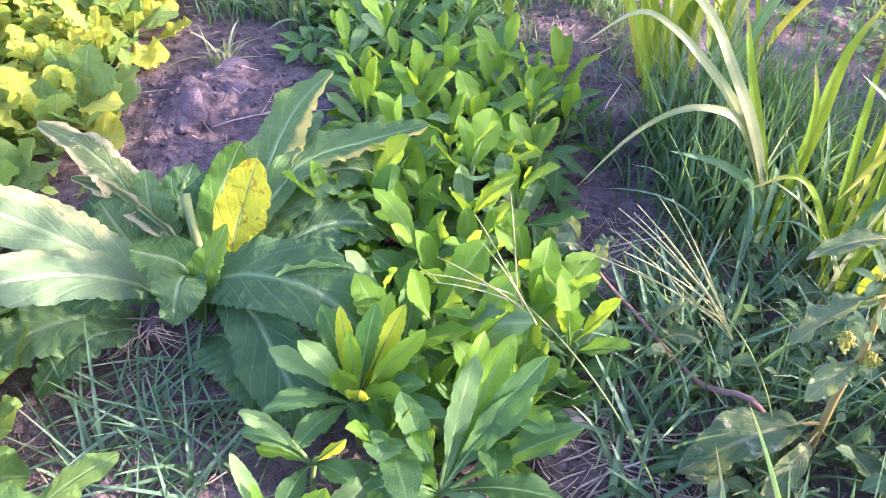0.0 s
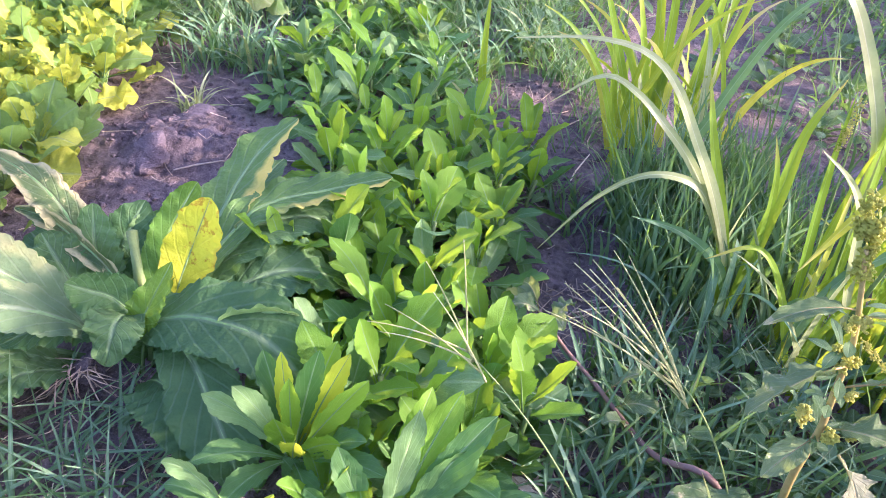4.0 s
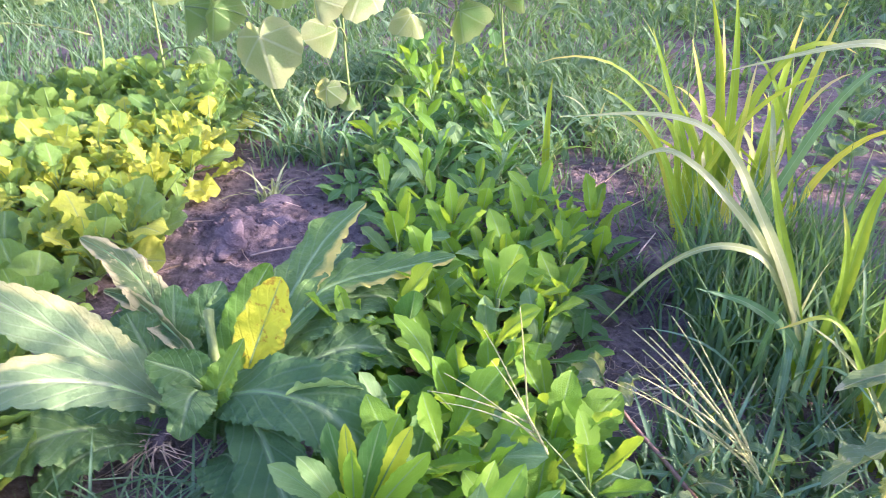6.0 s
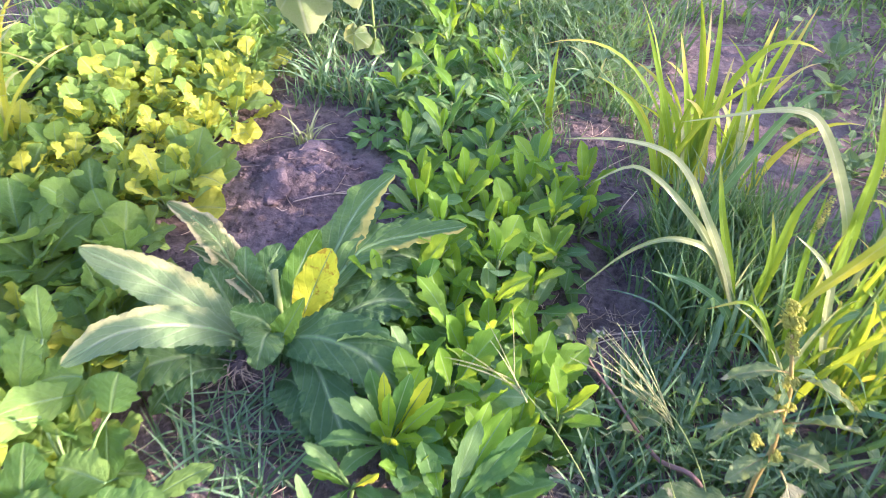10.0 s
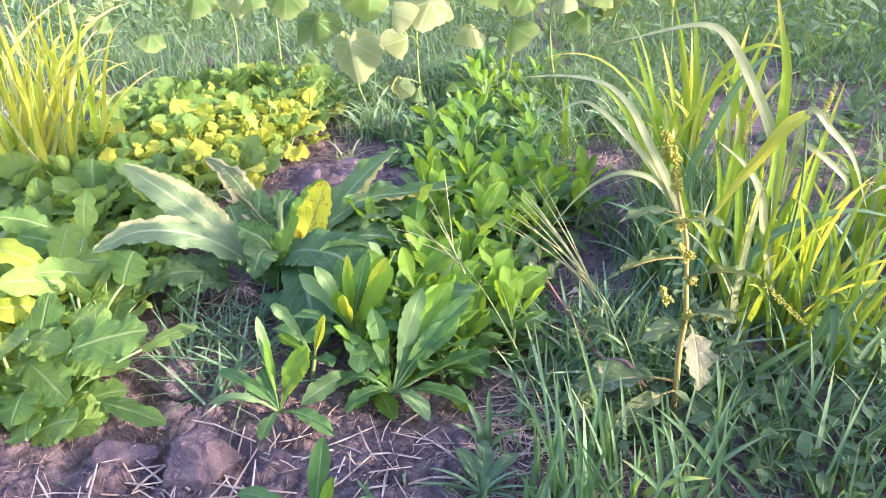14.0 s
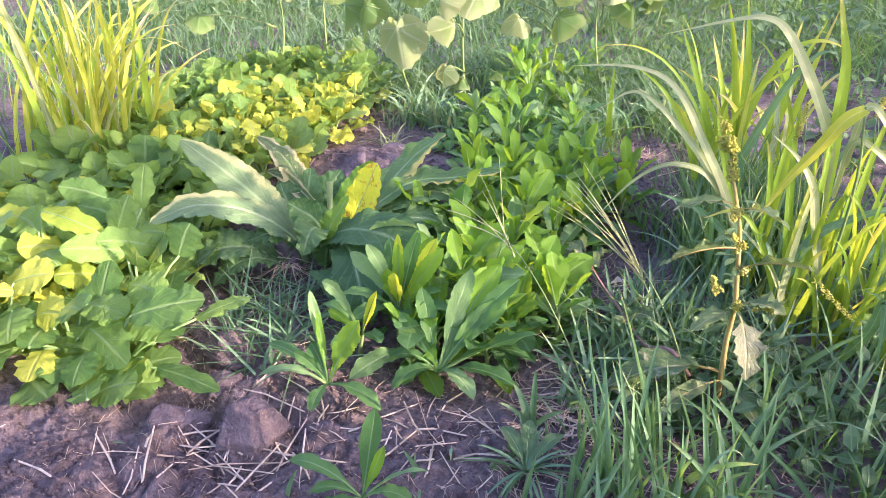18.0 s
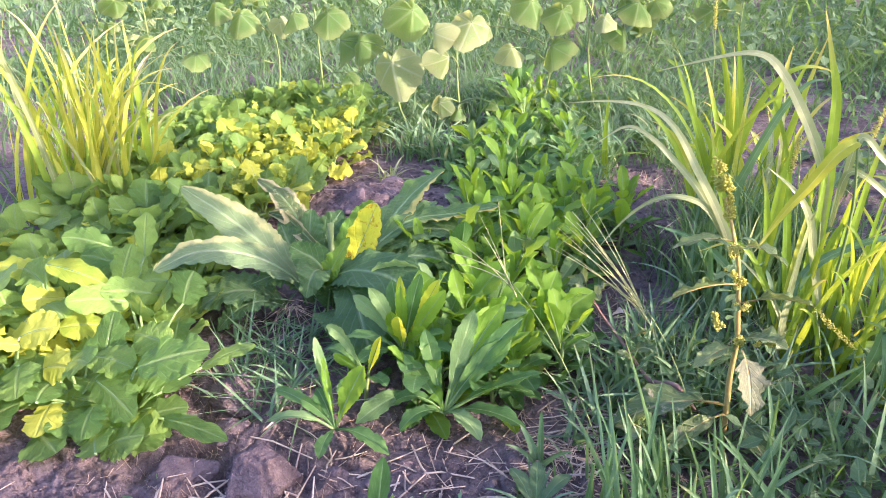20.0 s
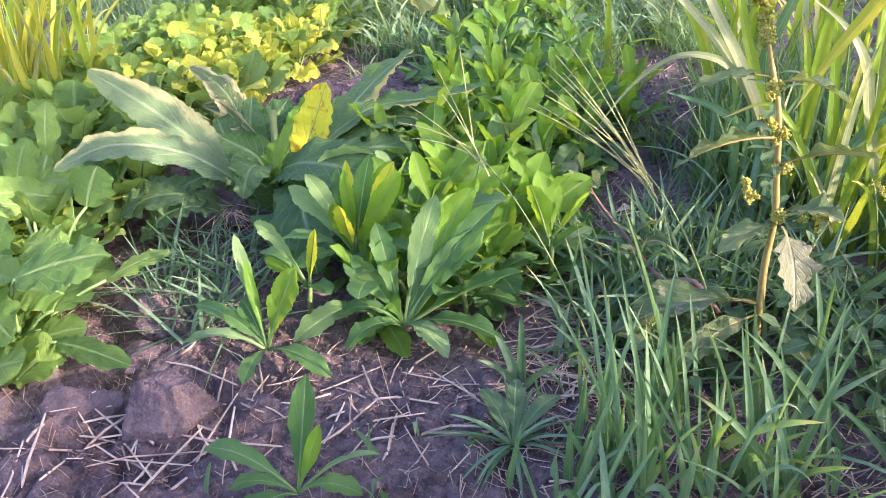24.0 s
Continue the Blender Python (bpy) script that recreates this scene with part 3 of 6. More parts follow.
crumbs("soil_crumbs", 9000, (-0.5, 0.6, 0.0, 0.6), 0.0045, CLOD, "loose crumbs of dry earth over the bare soil")
crumbs("mound_crumbs", 2200, (-0.6, 0.5, 0.95, 1.7), 0.007, CLOD, "loose crumbs of dry earth round the mound")


def strips(count, box, length, radius, lift=0.004):
    """Many thin bent stalks as three-sided rods."""
    x, y = rng.uniform(box[0], box[1], count), rng.uniform(box[2], box[3], count)
    a, ln = rng.uniform(0, math.tau, count), length * rng.uniform(0.25, 1.0, count)
    bend = rng.normal(0, 0.25, count)
    r = radius * rng.uniform(0.5, 1.0, count)
    verts = []
    for s in (-0.5, 0.0, 0.5):
        aa = a + bend * s
        px, py = x + np.cos(aa) * ln * s, y + np.sin(aa) * ln * s
        pz = gz(px, py) + lift + r + (rng.uniform(0, 0.008, count) if s else 0)
        for k in range(3):
            q = k * math.tau / 3
            verts.append(np.stack([px - np.sin(aa) * r * math.cos(q), py + np.cos(aa) * r * math.cos(q), pz + r * math.sin(q)], 1))
    v = np.stack(verts, 1).reshape(-1, 3)
    f = np.array([(i * 3 + k, i * 3 + (k + 1) % 3, i * 3 + 3 + (k + 1) % 3, i * 3 + 3 + k) for i in range(2) for k in range(3)])
    f = (f[None] + np.arange(count)[:, None, None] * 9).reshape(-1, 4)
    return v, f.tolist()


for nm, cnt, box, ln, rd, lab in [("straw_litter", 700, (-0.38, 0.42, 0.02, 0.5), 0.030, 0.0005, "scattered short bits of pale straw on bare soil"),
                                  ("straw_litter", 420, (0.22, 0.62, 0.24, 0.5), 0.07, 0.0009, "dry straw and dead grass under the grass tufts"),
                                  ("straw_litter", 480, (0.20, 0.5, 0.42, 1.0), 0.06, 0.0010, "dry straw and dead grass under the weeds"),
                                  ("straw_litter", 160, (-0.6, 0.5, 0.95, 1.7), 0.06, 0.0011, "few dry straws round the earth mound"),
                                  ("straw_litter", 120, (-0.42, -0.15, 0.45, 0.8), 0.06, 0.0011, "dead root fibres at the foot of the beet")]:
    v, f = strips(cnt, box, ln, rd)
    tagged(new(nm, mesh_of(nm, v, f, [CHAFF])), lab, "straw", kind="stuff")


def straw(p, q, r, kink=0.0, lift=0.0):
    """A dry stalk between two places on the soil: nearly straight, flattened, frayed at its ends."""
    t = np.array([0.0, 0.03, 0.3, 0.33, 0.36, 0.68, 0.97, 1.0])
    d = np.array((q[0] - p[0], q[1] - p[1]))
    side = np.array((-d[1], d[0]))
    xy = np.array(p)[None] + d[None] * t[:, None] + side[None] * (kink * np.minimum(t / 0.33, (1 - t) / 0.67))[:, None]
    g = gz(xy[:, 0], xy[:, 1])
    chord = g[0] + (g[-1] - g[0]) * t
    z = chord + max(0.0, float((g - chord).max())) * 0.75 + r + lift * t
    rr = r * 1.1 * np.array([0.45, 0.9, 0.95, 1.25, 0.95, 0.85, 0.75, 0.3])
    me = tube("straw", np.c_[xy, z], rr, STRAW, 5)
    tagged(new("straw", me), "pale dry straw stalk lying on the soil", "straw", "straws on the bare soil")


for p, q, r, kink, lift in [((-0.205, 0.154), (-0.252, 0.24), 0.0016, 0.02, 0.0), ((-0.085, 0.185), (-0.075, 0.28), 0.0015, 0.0, 0.012), ((-0.058, 0.24), (-0.058, 0.33), 0.0014, 0.03, 0.016), ((-0.198, 0.374), (-0.075, 0.352), 0.0013, 0.05, 0.004), ((0.055, 0.295), (0.096, 0.375), 0.0015, -0.05, 0.004),
                            ((0.092, 0.374), (0.165, 0.388), 0.0014, 0.08, 0.003), ((-0.023, 0.245), (-0.05, 0.31), 0.0015, 0.0, 0.012), ((-0.10, 0.265), (0.03, 0.275), 0.0014, -0.03, 0.004), ((-0.26, 0.19), (-0.20, 0.235), 0.0016, 0.05, 0.0), ((-0.20, 0.25), (-0.08, 0.20), 0.0011, 0.10, 0.0),
                            ((-0.19, 0.235), (-0.06, 0.235), 0.0011, -0.10, 0.002)]:
    straw(p, q, r, kink, lift)
for p, q, r, kink, lift in [ ((-0.18, 0.26), (-0.12, 0.21), 0.0012, 0.0, 0.0), ((-0.17, 0.20), (-0.05, 0.26), 0.0010, 0.05, 0.003), ((0.085, 0.325), (0.16, 0.36), 0.0010, 0.10, 0.003), ((0.11, 0.35), (0.10, 0.28), 0.0012, 0.0, 0.0), ((0.03, 0.36), (-0.04, 0.335), 0.0010, 0.0, 0.0)]:
    straw(p, q, r, kink, lift)
heaps = [(-0.12, 0.235, 0.05), (0.12, 0.345, 0.05), (-0.23, 0.20, 0.05), (0.0, 0.34, 0.05), (0.24, 0.43, 0.06)]
for i in range(110):
    hx, hy, hs = heaps[i % 5] if i % 3 else (0.0, 0.25, 0.18)
    x, y, a, ln = float(rng.normal(hx, hs)), float(rng.normal(hy, hs * 0.7)), U(0, 3.14), U(0.02, 0.09)
    straw((x, y), (x + math.cos(a) * ln, y + math.sin(a) * ln), U(0.0006, 0.0017), U(-0.08, 0.08), U(0, 0.006))
for x, y, a, ln in [(0.30, 0.90, 0.45, 0.10), (0.33, 0.93, 0.2, 0.12), (0.24, 0.62, -0.3, 0.12), (0.28, 0.58, 0.1, 0.13), (0.24, 0.52, 0.4, 0.12), (0.26, 0.47, -0.2, 0.14), (0.30, 0.45, 0.7, 0.10), (0.22, 0.56, 1.0, 0.10), (-0.34, 1.16, 0.5, 0.12), (-0.27, 1.2, 0.35, 0.13), (-0.2, 1.52, 0.1, 0.2), (0.32, 1.45, 0.8, 0.12), (0.36, 1.3, 1.1, 0.1)]:
    straw((x, y), (x + math.cos(a) * ln, y + math.sin(a) * ln), 0.0015, 0.03, 0.004)


for i in range(34):
    x, y, a, ln = U(0.20, 0.36), U(0.42, 0.60), U(-0.6, 0.9), U(0.03, 0.09)
    straw((x, y), (x + math.cos(a) * ln, y + math.sin(a) * ln), U(0.0008, 0.0016), U(-0.06, 0.06), U(0.0, 0.008))


# ---- the big-leaved beet ----
BX, BY = -0.284, 0.740
beet = thing("beet_plant", at_ground(BX, BY), "large beet rosette with wavy toothed blue-green leaves", "plant")
bz = float(gz(BX, BY))


def beet_leaf(tip, lift, width, mat, roll=0.0, foot=(0.0, 0.0, 0.02), seed=0.0):
    """A low leaf that arches from the crown to its tip."""
    p0 = np.array(foot, float)
    p2 = np.array((tip[0] - BX, tip[1] - BY, tip[2] - bz), float)
    p1 = p0 + (p2 - p0) * 0.5 + np.array((0, 0, lift))
    ribbed_leaf("leaf", leaf_mesh("beet_leaf", p0, p1, p2, width, beet_blade, [mat, RIB], m=5, teeth=28, depth=0.08, ruffle=0.17, waves=5.3, fold=0.12, rib=0.020, roll=roll, seed=seed, scallop=True, split=True), beet)


def bent_leaf(pts, width, mat, up, seed, roll=0.0, ruffle=0.14, fold=0.12, teeth=26, prof=beet_blade, twist=0.0, rib=0.017, label=""):
    """A leaf whose midrib runs through the given points."""
    line = [(x - BX, y - BY, z - bz) for x, y, z in pts]
    ribbed_leaf("leaf", leaf_mesh("beet_leaf", line, None, None, width, prof, [mat, RIB], m=5, teeth=teeth, depth=0.08, up=up, ruffle=ruffle, waves=4.7, fold=fold, rib=rib, roll=roll, seed=seed, scallop=True, twist=twist, split=True), beet, label)


FLAT, FACE = (0.0, -0.25, 1.0), (0.1, -1.0, 0.5)
bent_leaf([(-0.270, 0.735, 0.03), (-0.298, 0.715, 0.095), (-0.350, 0.672, 0.152), (-0.420, 0.615, 0.180), (-0.484, 0.559, 0.160)], 0.035, BEET_PALE, FLAT, 1, 0.25, label="pale-tipped arching leaf")
bent_leaf([(-0.268, 0.745, 0.03), (-0.300, 0.730, 0.090), (-0.348, 0.718, 0.150), (-0.420, 0.705, 0.215), (-0.495, 0.690, 0.272)], 0.037, BEET_PALE, FLAT, 2, 0.35, label="broad pale leaf with a white midrib")
bent_leaf([(-0.262, 0.760, 0.03), (-0.275, 0.775, 0.090), (-0.310, 0.800, 0.130), (-0.342, 0.830, 0.170), (-0.371, 0.850, 0.190), (-0.409, 0.870, 0.205), (-0.458, 0.885, 0.220)], 0.027, BEET_DRY, (0.2, -0.7, 0.9), 3, -0.3, 0.3, label="bleached curled leaf with cream patches")
bent_leaf([(-0.245, 0.745, 0.03), (-0.238, 0.742, 0.090), (-0.271, 0.770, 0.135), (-0.319, 0.800, 0.153), (-0.360, 0.820, 0.168), (-0.412, 0.840, 0.166)], 0.015, BEET_DRY, (0.1, -0.6, 0.8), 3.6, 0.5, 0.3, fold=0.5, label="narrow half-dry leaf with cream edge")
bent_leaf([(-0.225, 0.760, 0.03), (-0.192, 0.775, 0.085), (-0.180, 0.850, 0.120), (-0.167, 0.940, 0.148), (-0.140, 1.010, 0.180), (-0.095, 1.055, 0.210)], 0.044, BEET_EDGE, FLAT, 4, 0.2, label="long leaf with a yellowed edge")
bent_leaf([(-0.205, 0.765, 0.03), (-0.175, 0.790, 0.110), (-0.136, 0.880, 0.146), (-0.097, 0.920, 0.154), (-0.051, 0.950, 0.152), (0.0, 0.965, 0.160), (0.052, 0.972, 0.172)], 0.036, BEET_EDGE, FLAT, 5, 0.15, label="arching leaf with a yellowed patch")
bent_leaf([(-0.215, 0.750, 0.03), (-0.184, 0.760, 0.087), (-0.170, 0.800, 0.106), (-0.144, 0.850, 0.130), (-0.106, 0.890, 0.137), (-0.057, 0.920, 0.130), (-0.010, 0.930, 0.108)], 0.052, BEET, FLAT, 6, 0.1, 0.10)
bent_leaf([(-0.225, 0.730, 0.03), (-0.207, 0.712, 0.100), (-0.169, 0.702, 0.128), (-0.126, 0.690, 0.140), (-0.061, 0.660, 0.148), (-0.018, 0.635, 0.126), (0.006, 0.620, 0.080)], 0.050, BEET, FLAT, 7, -0.1, 0.08)
bent_leaf([(-0.218, 0.720, 0.03), (-0.186, 0.705, 0.095), (-0.138, 0.655, 0.110), (-0.105, 0.608, 0.098), (-0.075, 0.565, 0.075), (-0.058, 0.540, 0.045)], 0.043, BEET, FLAT, 8, -0.2, 0.12)
bent_leaf([(-0.248, 0.745, 0.03), (-0.262, 0.752, 0.090), (-0.293, 0.790, 0.137), (-0.304, 0.830, 0.188)], 0.036, BEET, FACE, 30, 0.15, 0.2)
bent_leaf([(-0.225, 0.750, 0.03), (-0.218, 0.762, 0.100), (-0.217, 0.810, 0.140), (-0.209, 0.860, 0.166), (-0.193, 0.890, 0.192)], 0.027, BEET_YOUNG, (0.3, -1.0, 0.5), 16, 0.1, 0.2, label="upright fresh green leaf")
bent_leaf([(-0.235, 0.735, 0.03), (-0.220, 0.712, 0.095), (-0.200, 0.710, 0.135), (-0.173, 0.730, 0.185)], 0.022, BEET_YOUNG, (-0.3, -1.0, 0.4), 17, 0.0, 0.2, prof=ovate)
bent_leaf([(-0.238, 0.735, 0.03), (-0.224, 0.722, 0.096), (-0.244, 0.720, 0.133), (-0.264, 0.710, 0.151), (-0.284, 0.700, 0.168)], 0.032, BEET, (0.2, -0.9, 0.6), 19, 0.0, 0.22, fold=0.35)
bent_leaf([(-0.238, 0.735, 0.03), (-0.231, 0.717, 0.108), (-0.231, 0.692, 0.126), (-0.232, 0.672, 0.117), (-0.239, 0.658, 0.086)], 0.032, BEET, FLAT, 29, 0.2, 0.2)
bent_leaf([(-0.255, 0.750, 0.03), (-0.270, 0.775, 0.095), (-0.267, 0.820, 0.145), (-0.252, 0.860, 0.178)], 0.034, BEET, FACE, 33, 0.1, 0.2)
bent_leaf([(-0.260, 0.745, 0.03), (-0.300, 0.755, 0.090), (-0.335, 0.778, 0.135), (-0.362, 0.802, 0.158)], 0.034, BEET, (0.3, -0.8, 0.7), 34, 0.1, 0.2)
bent_leaf([(-0.240, 0.750, 0.03), (-0.235, 0.780, 0.095), (-0.240, 0.830, 0.140), (-0.232, 0.870, 0.155)], 0.030, BEET, FACE, 35, -0.2, 0.2)
bent_leaf([(-0.255, 0.740, 0.03), (-0.290, 0.722, 0.080), (-0.325, 0.700, 0.100), (-0.370, 0.680, 0.085)], 0.030, BEET, FLAT, 31, 0.1, 0.2)
for tip, lift, w, roll, foot, seed in [((-0.085, 0.560, 0.035), 0.12, 0.048, -0.2, (0.06, -0.04, 0.02), 9), ((0.010, 0.850, 0.07), 0.15, 0.050, -0.15, (0.08, 0.01, 0.02), 6.5), ((-0.460, 0.610, 0.045), 0.10, 0.046, 0.2, (-0.02, -0.02, 0.02), 11), ((-0.395, 0.590, 0.030), 0.09, 0.036, 0.1, (-0.01, -0.03, 0.02), 12), ((-0.550, 0.640, 0.040), 0.08, 0.044, 0.2, (-0.03, 0.0, 0.02), 13), ((-0.355, 0.880, 0.14), 0.05, 0.036, -0.2, (0.0, 0.02, 0.02), 14), ((-0.430, 0.950, 0.120), 0.05, 0.038, 0.1, (-0.02, 0.02, 0.02), 20),
                                       ((-0.130, 1.090, 0.120), 0.05, 0.038, 0.1, (0.05, 0.03, 0.02), 21), ((0.000, 1.110, 0.100), 0.09, 0.040, 0.1, (0.06, 0.03, 0.02), 22), ((-0.405, 0.845, 0.125), 0.05, 0.038, 0.3, (-0.01, 0.01, 0.02), 24), ((-0.240, 0.900, 0.130), 0.06, 0.040, 0.1, (0.02, 0.02, 0.02), 26), ((-0.320, 0.850, 0.110), 0.05, 0.036, 0.2, (0.0, 0.02, 0.02), 32), ((-0.195, 0.700, 0.085), 0.06, 0.030, 0.2, (0.05, -0.02, 0.02), 27)]:
    beet_leaf(tip, lift, w, BEET, roll, foot, seed)
beet_leaf((-0.020, 0.680, 0.165), 0.08, 0.020, ASTER_PALE, 0.9, (0.10, -0.03, 0.03), 10)
# a leaf that died back to yellow, held up with its face to the light
bent_leaf([(-0.225, 0.760, 0.03), (-0.204, 0.765, 0.075), (-0.190, 0.780, 0.118), (-0.172, 0.798, 0.165), (-0.147, 0.807, 0.224)], 0.035, BEET_YELLOW, (0.25, -1.0, 0.15), 23.7, 0.12, 0.16, 0.2, 13, blunt, 0.35, label="wilting yellow leaf with brown spots")
knot = new("root_crown", clod_mesh("root_crown", 0.026, 61, 0.9, 4))
knot.parent = beet
knot.matrix_basis = Matrix.Translation((-0.008, -0.040, 0.040))
stub = np.array([(-0.235, 0.745, 0.03), (-0.230, 0.750, 0.090), (-0.229, 0.757, 0.132), (-0.242, 0.790, 0.180), (-0.242, 0.790, 0.181)]) - np.array((BX, BY, bz))
part("cut_stalk", tube("cut_stalk", stub, np.array([0.008, 0.0072, 0.0068, 0.0068, 0.002]), STEM_GREEN, 10), beet)
for i in range(26):
    a = U(0, math.tau)
    r0 = np.array((math.cos(a) * 0.016 - 0.008, math.sin(a) * 0.014 - 0.044, 0.046))
    part("root_fibre", tube("root_fibre", bez(r0, r0 + (U(-.02, .02), U(-.03, 0), 0.02), r0 + (U(-.045, .045), U(-.045, .0), U(-.040, .008)), np.linspace(0, 1, 5)), np.full(5, 0.0008), CHAFF, 4), beet)


# ---- lance-leaved seedlings ----
def lance_set(mats, wide, droop, seed, n=13):
    return [leaf_mesh("lance_leaf", (0, 0, 0), (0, 0.5, b), (0, 0.97 - abs(d) * 0.15, -d), wide * f, lance, [mats, RIB], m=3, teeth=n, depth=0.13, ruffle=0.14, waves=2.5, fold=fo, rib=0.016, seed=seed + k, twist=tw)
            for k, (b, d, f, fo, tw) in enumerate([(0.03, 0.05, 1, 0.3, 0.1), (0.08, 0.2, 1.1, 0.15, -0.1), (0.0, -0.12, 0.9, 0.4, 0.25), (0.12, 0.34, 1.0, 0.1, 0.0)][:droop])]


OLD_L, NEW_L, PALE_L = lance_set(ASTER_OLD, 0.182, 4, 0), lance_set(ASTER_NEW, 0.170, 4, 5), lance_set(ASTER_PALE, 0.182, 4, 9)


def seedling(x, y, size=1.0, count=12, group="lance-leaved plants in the bed", young=0.72):
    ob = thing("lance_leaf_plant", at_ground(x, y), "bushy green plant with serrated lance-shaped leaves", "plant", group)
    a0 = U(0, math.tau)
    tall = size * U(0.8, 1.5)
    st = np.array([(0, 0, 0), (U(-.004, .004), 0, 0.025 * tall), (U(-.010, .010), U(-.010, .010), 0.07 * tall)])
    part("stem", tube("stem", st, np.array([0.004, 0.0038, 0.003]) * size, STEM_GREEN, 6), ob)
    for i in range(count):
        q = i / (count - 1)
        az = a0 + i * 2.3999 + U(-0.25, 0.25)
        el = radians(4 + 64 * q**1.1 + U(-18, 18))
        ln = size * (0.076 + 0.028 * math.sin(q * 3.0) + U(-0.032, 0.024))
        kind = NEW_L if q > young else (PALE_L if rng.random() < 0.42 else OLD_L)
        if q < young and rng.random() < 0.8 - 0.9 * young:
            kind = NEW_L
        part("leaf", kind[int(U(0, len(kind)))], ob, leaf_pose(az, el, ln, (0, 0, (0.012 + 0.058 * q) * tall), U(-0.35, 0.35), U(0.8, 1.15)))
    return ob


HERO = [(0.235, 0.665), (0.03, 0.525), (0.145, 0.565), (0.055, 0.57), (0.11, 0.63), (-0.02, 0.90), (0.05, 1.00), (0.16, 0.99), (0.02, 1.22), (0.21, 1.19), (0.11, 0.87), (0.01, 0.69), (0.14, 0.69), (0.12, 1.12), (-0.06, 1.12), (0.19, 0.80), (0.05, 0.79), (0.17, 0.60), (0.07, 0.66), (0.19, 0.70), (0.09, 0.74), (0.03, 0.62)]
spots_taken = list(HERO) + [(0.08, 0.497), (-0.054, 0.43), (0.085, 0.60)]


def fill(box, gap, tries, keep, size, count, group, young=0.72):
    for _ in range(tries):
        x, y = U(box[0], box[1]), U(box[2], box[3])
        if keep(x, y) and all((x - a) ** 2 + (y - b) ** 2 > gap * gap for a, b in spots_taken):
            spots_taken.append((x, y))
            seedling(x, y, size * U(0.85, 1.15), count, group, young)


for x, y in HERO:
    seedling(x, y, U(0.95, 1.2) if y > 0.6 else U(0.85, 1.0), 13)
fill((-0.08, 0.30, 0.56, 1.32), 0.055, 900, lambda x, y: x < np.interp(y, [0.56, 0.70, 0.80, 0.93, 1.05, 1.25], [0.20, 0.235, 0.20, 0.19, 0.235, 0.285]) and not (x < 0.01 and 0.5 < y < 0.86), 1.0, 11, "lance-leaved plants in the bed", 0.62)
fill((-0.28, 0.20, 1.36, 2.35), 0.075, 400, lambda x, y: abs(x + 0.055 + 0.06 * (y - 1.5)) < 0.15, 0.95, 10, "lance-leaved plants further along the row", 0.86)


def stalk(ob, base, r=0.0022):
    """A leaf stalk that rises from the plant's foot to the blade."""
    e = np.array(base, float) - np.array(ob.matrix_basis.translation)
    part("leaf_stalk", tube("leaf_stalk", bez((0, 0, 0), e * np.array((0.35, 0.35, 0.8)), e, np.linspace(0, 1, 7)), np.linspace(r * 1.4, r, 7), RIB, 5), ob)


def built_leaf(ob, base, tip, lift, width, mat, roll=0.0, teeth=13, depth=0.12, prof=lance, label="", name="leaf", ruffle=0.18, fold=0.25, rib=0.018, up=(0, 0, 1), scallop=False):
    o = ob.matrix_basis.translation
    p0, p2 = np.array(base, float) - np.array(o), np.array(tip, float) - np.array(o)
    p1 = (p0 + p2) / 2 + np.array((0, 0, lift))
    d = p2 - p0
    up = (0.15, -1.0, 0.35) if d[2] > 0.6 * np.linalg.norm(d) and prof is lance else up
    return ribbed_leaf(name, leaf_mesh("leaf", p0, p1, p2, width, prof, [mat, RIB], m=4, teeth=teeth, depth=depth, ruffle=ruffle, waves=2.5, fold=fold, rib=rib, roll=roll, seed=tip[0] * 40, up=up, scallop=scallop, split=True), ob, label)


front = thing("lance_leaf_plant", at_ground(0.085, 0.490), "sturdy plant with broad upright serrated leaves", "plant", "lance-leaved plants in the bed")
for tip, lift, w, mat, roll in [((0.120, 0.552, 0.170), 0.02, 0.0168, ASTER_PALE, -0.3), ((0.194, 0.560, 0.160), 0.03, 0.0160, ASTER_OLD, 0.4), ((0.180, 0.545, 0.128), 0.03, 0.0185, ASTER_OLD, 0.1), ((0.160, 0.58, 0.17), 0.03, 0.0193, ASTER_NEW, 0.0), ((0.233, 0.522, 0.093), 0.02, 0.0202, ASTER_OLD, 0.1),
                                ((0.218, 0.482, 0.016), 0.04, 0.0185, ASTER_OLD, 0.1), ((0.157, 0.448, 0.006), 0.04, 0.0151, ASTER_PALE, 0.0), ((0.058, 0.500, 0.040), 0.03, 0.0134, ASTER_NEW, -0.2), ((0.048, 0.460, 0.010), 0.03, 0.0126, ASTER_OLD, 0.0),
                                ((0.032, 0.432, 0.008), 0.04, 0.0151, ASTER_OLD, 0.1), ((0.0, 0.475, 0.02), 0.05, 0.0151, ASTER_OLD, 0.1), ((0.13, 0.60, 0.15), 0.03, 0.0168, ASTER_NEW, 0.0), ((0.045, 0.530, 0.135), 0.02, 0.0160, ASTER_OLD, 0.0), ((0.015, 0.510, 0.095), 0.02, 0.0150, ASTER_OLD, 0.1), ((0.20, 0.59, 0.12), 0.03, 0.0160, ASTER_NEW, 0.1)]:
    built_leaf(front, (0.085, 0.490, 0.012), tip, lift, w, mat, roll)
left_one = thing("lance_leaf_plant", at_ground(-0.064, 0.407), "small plant with sunlit yellow-green upright leaves", "plant", "lance-leaved plants in the bed")
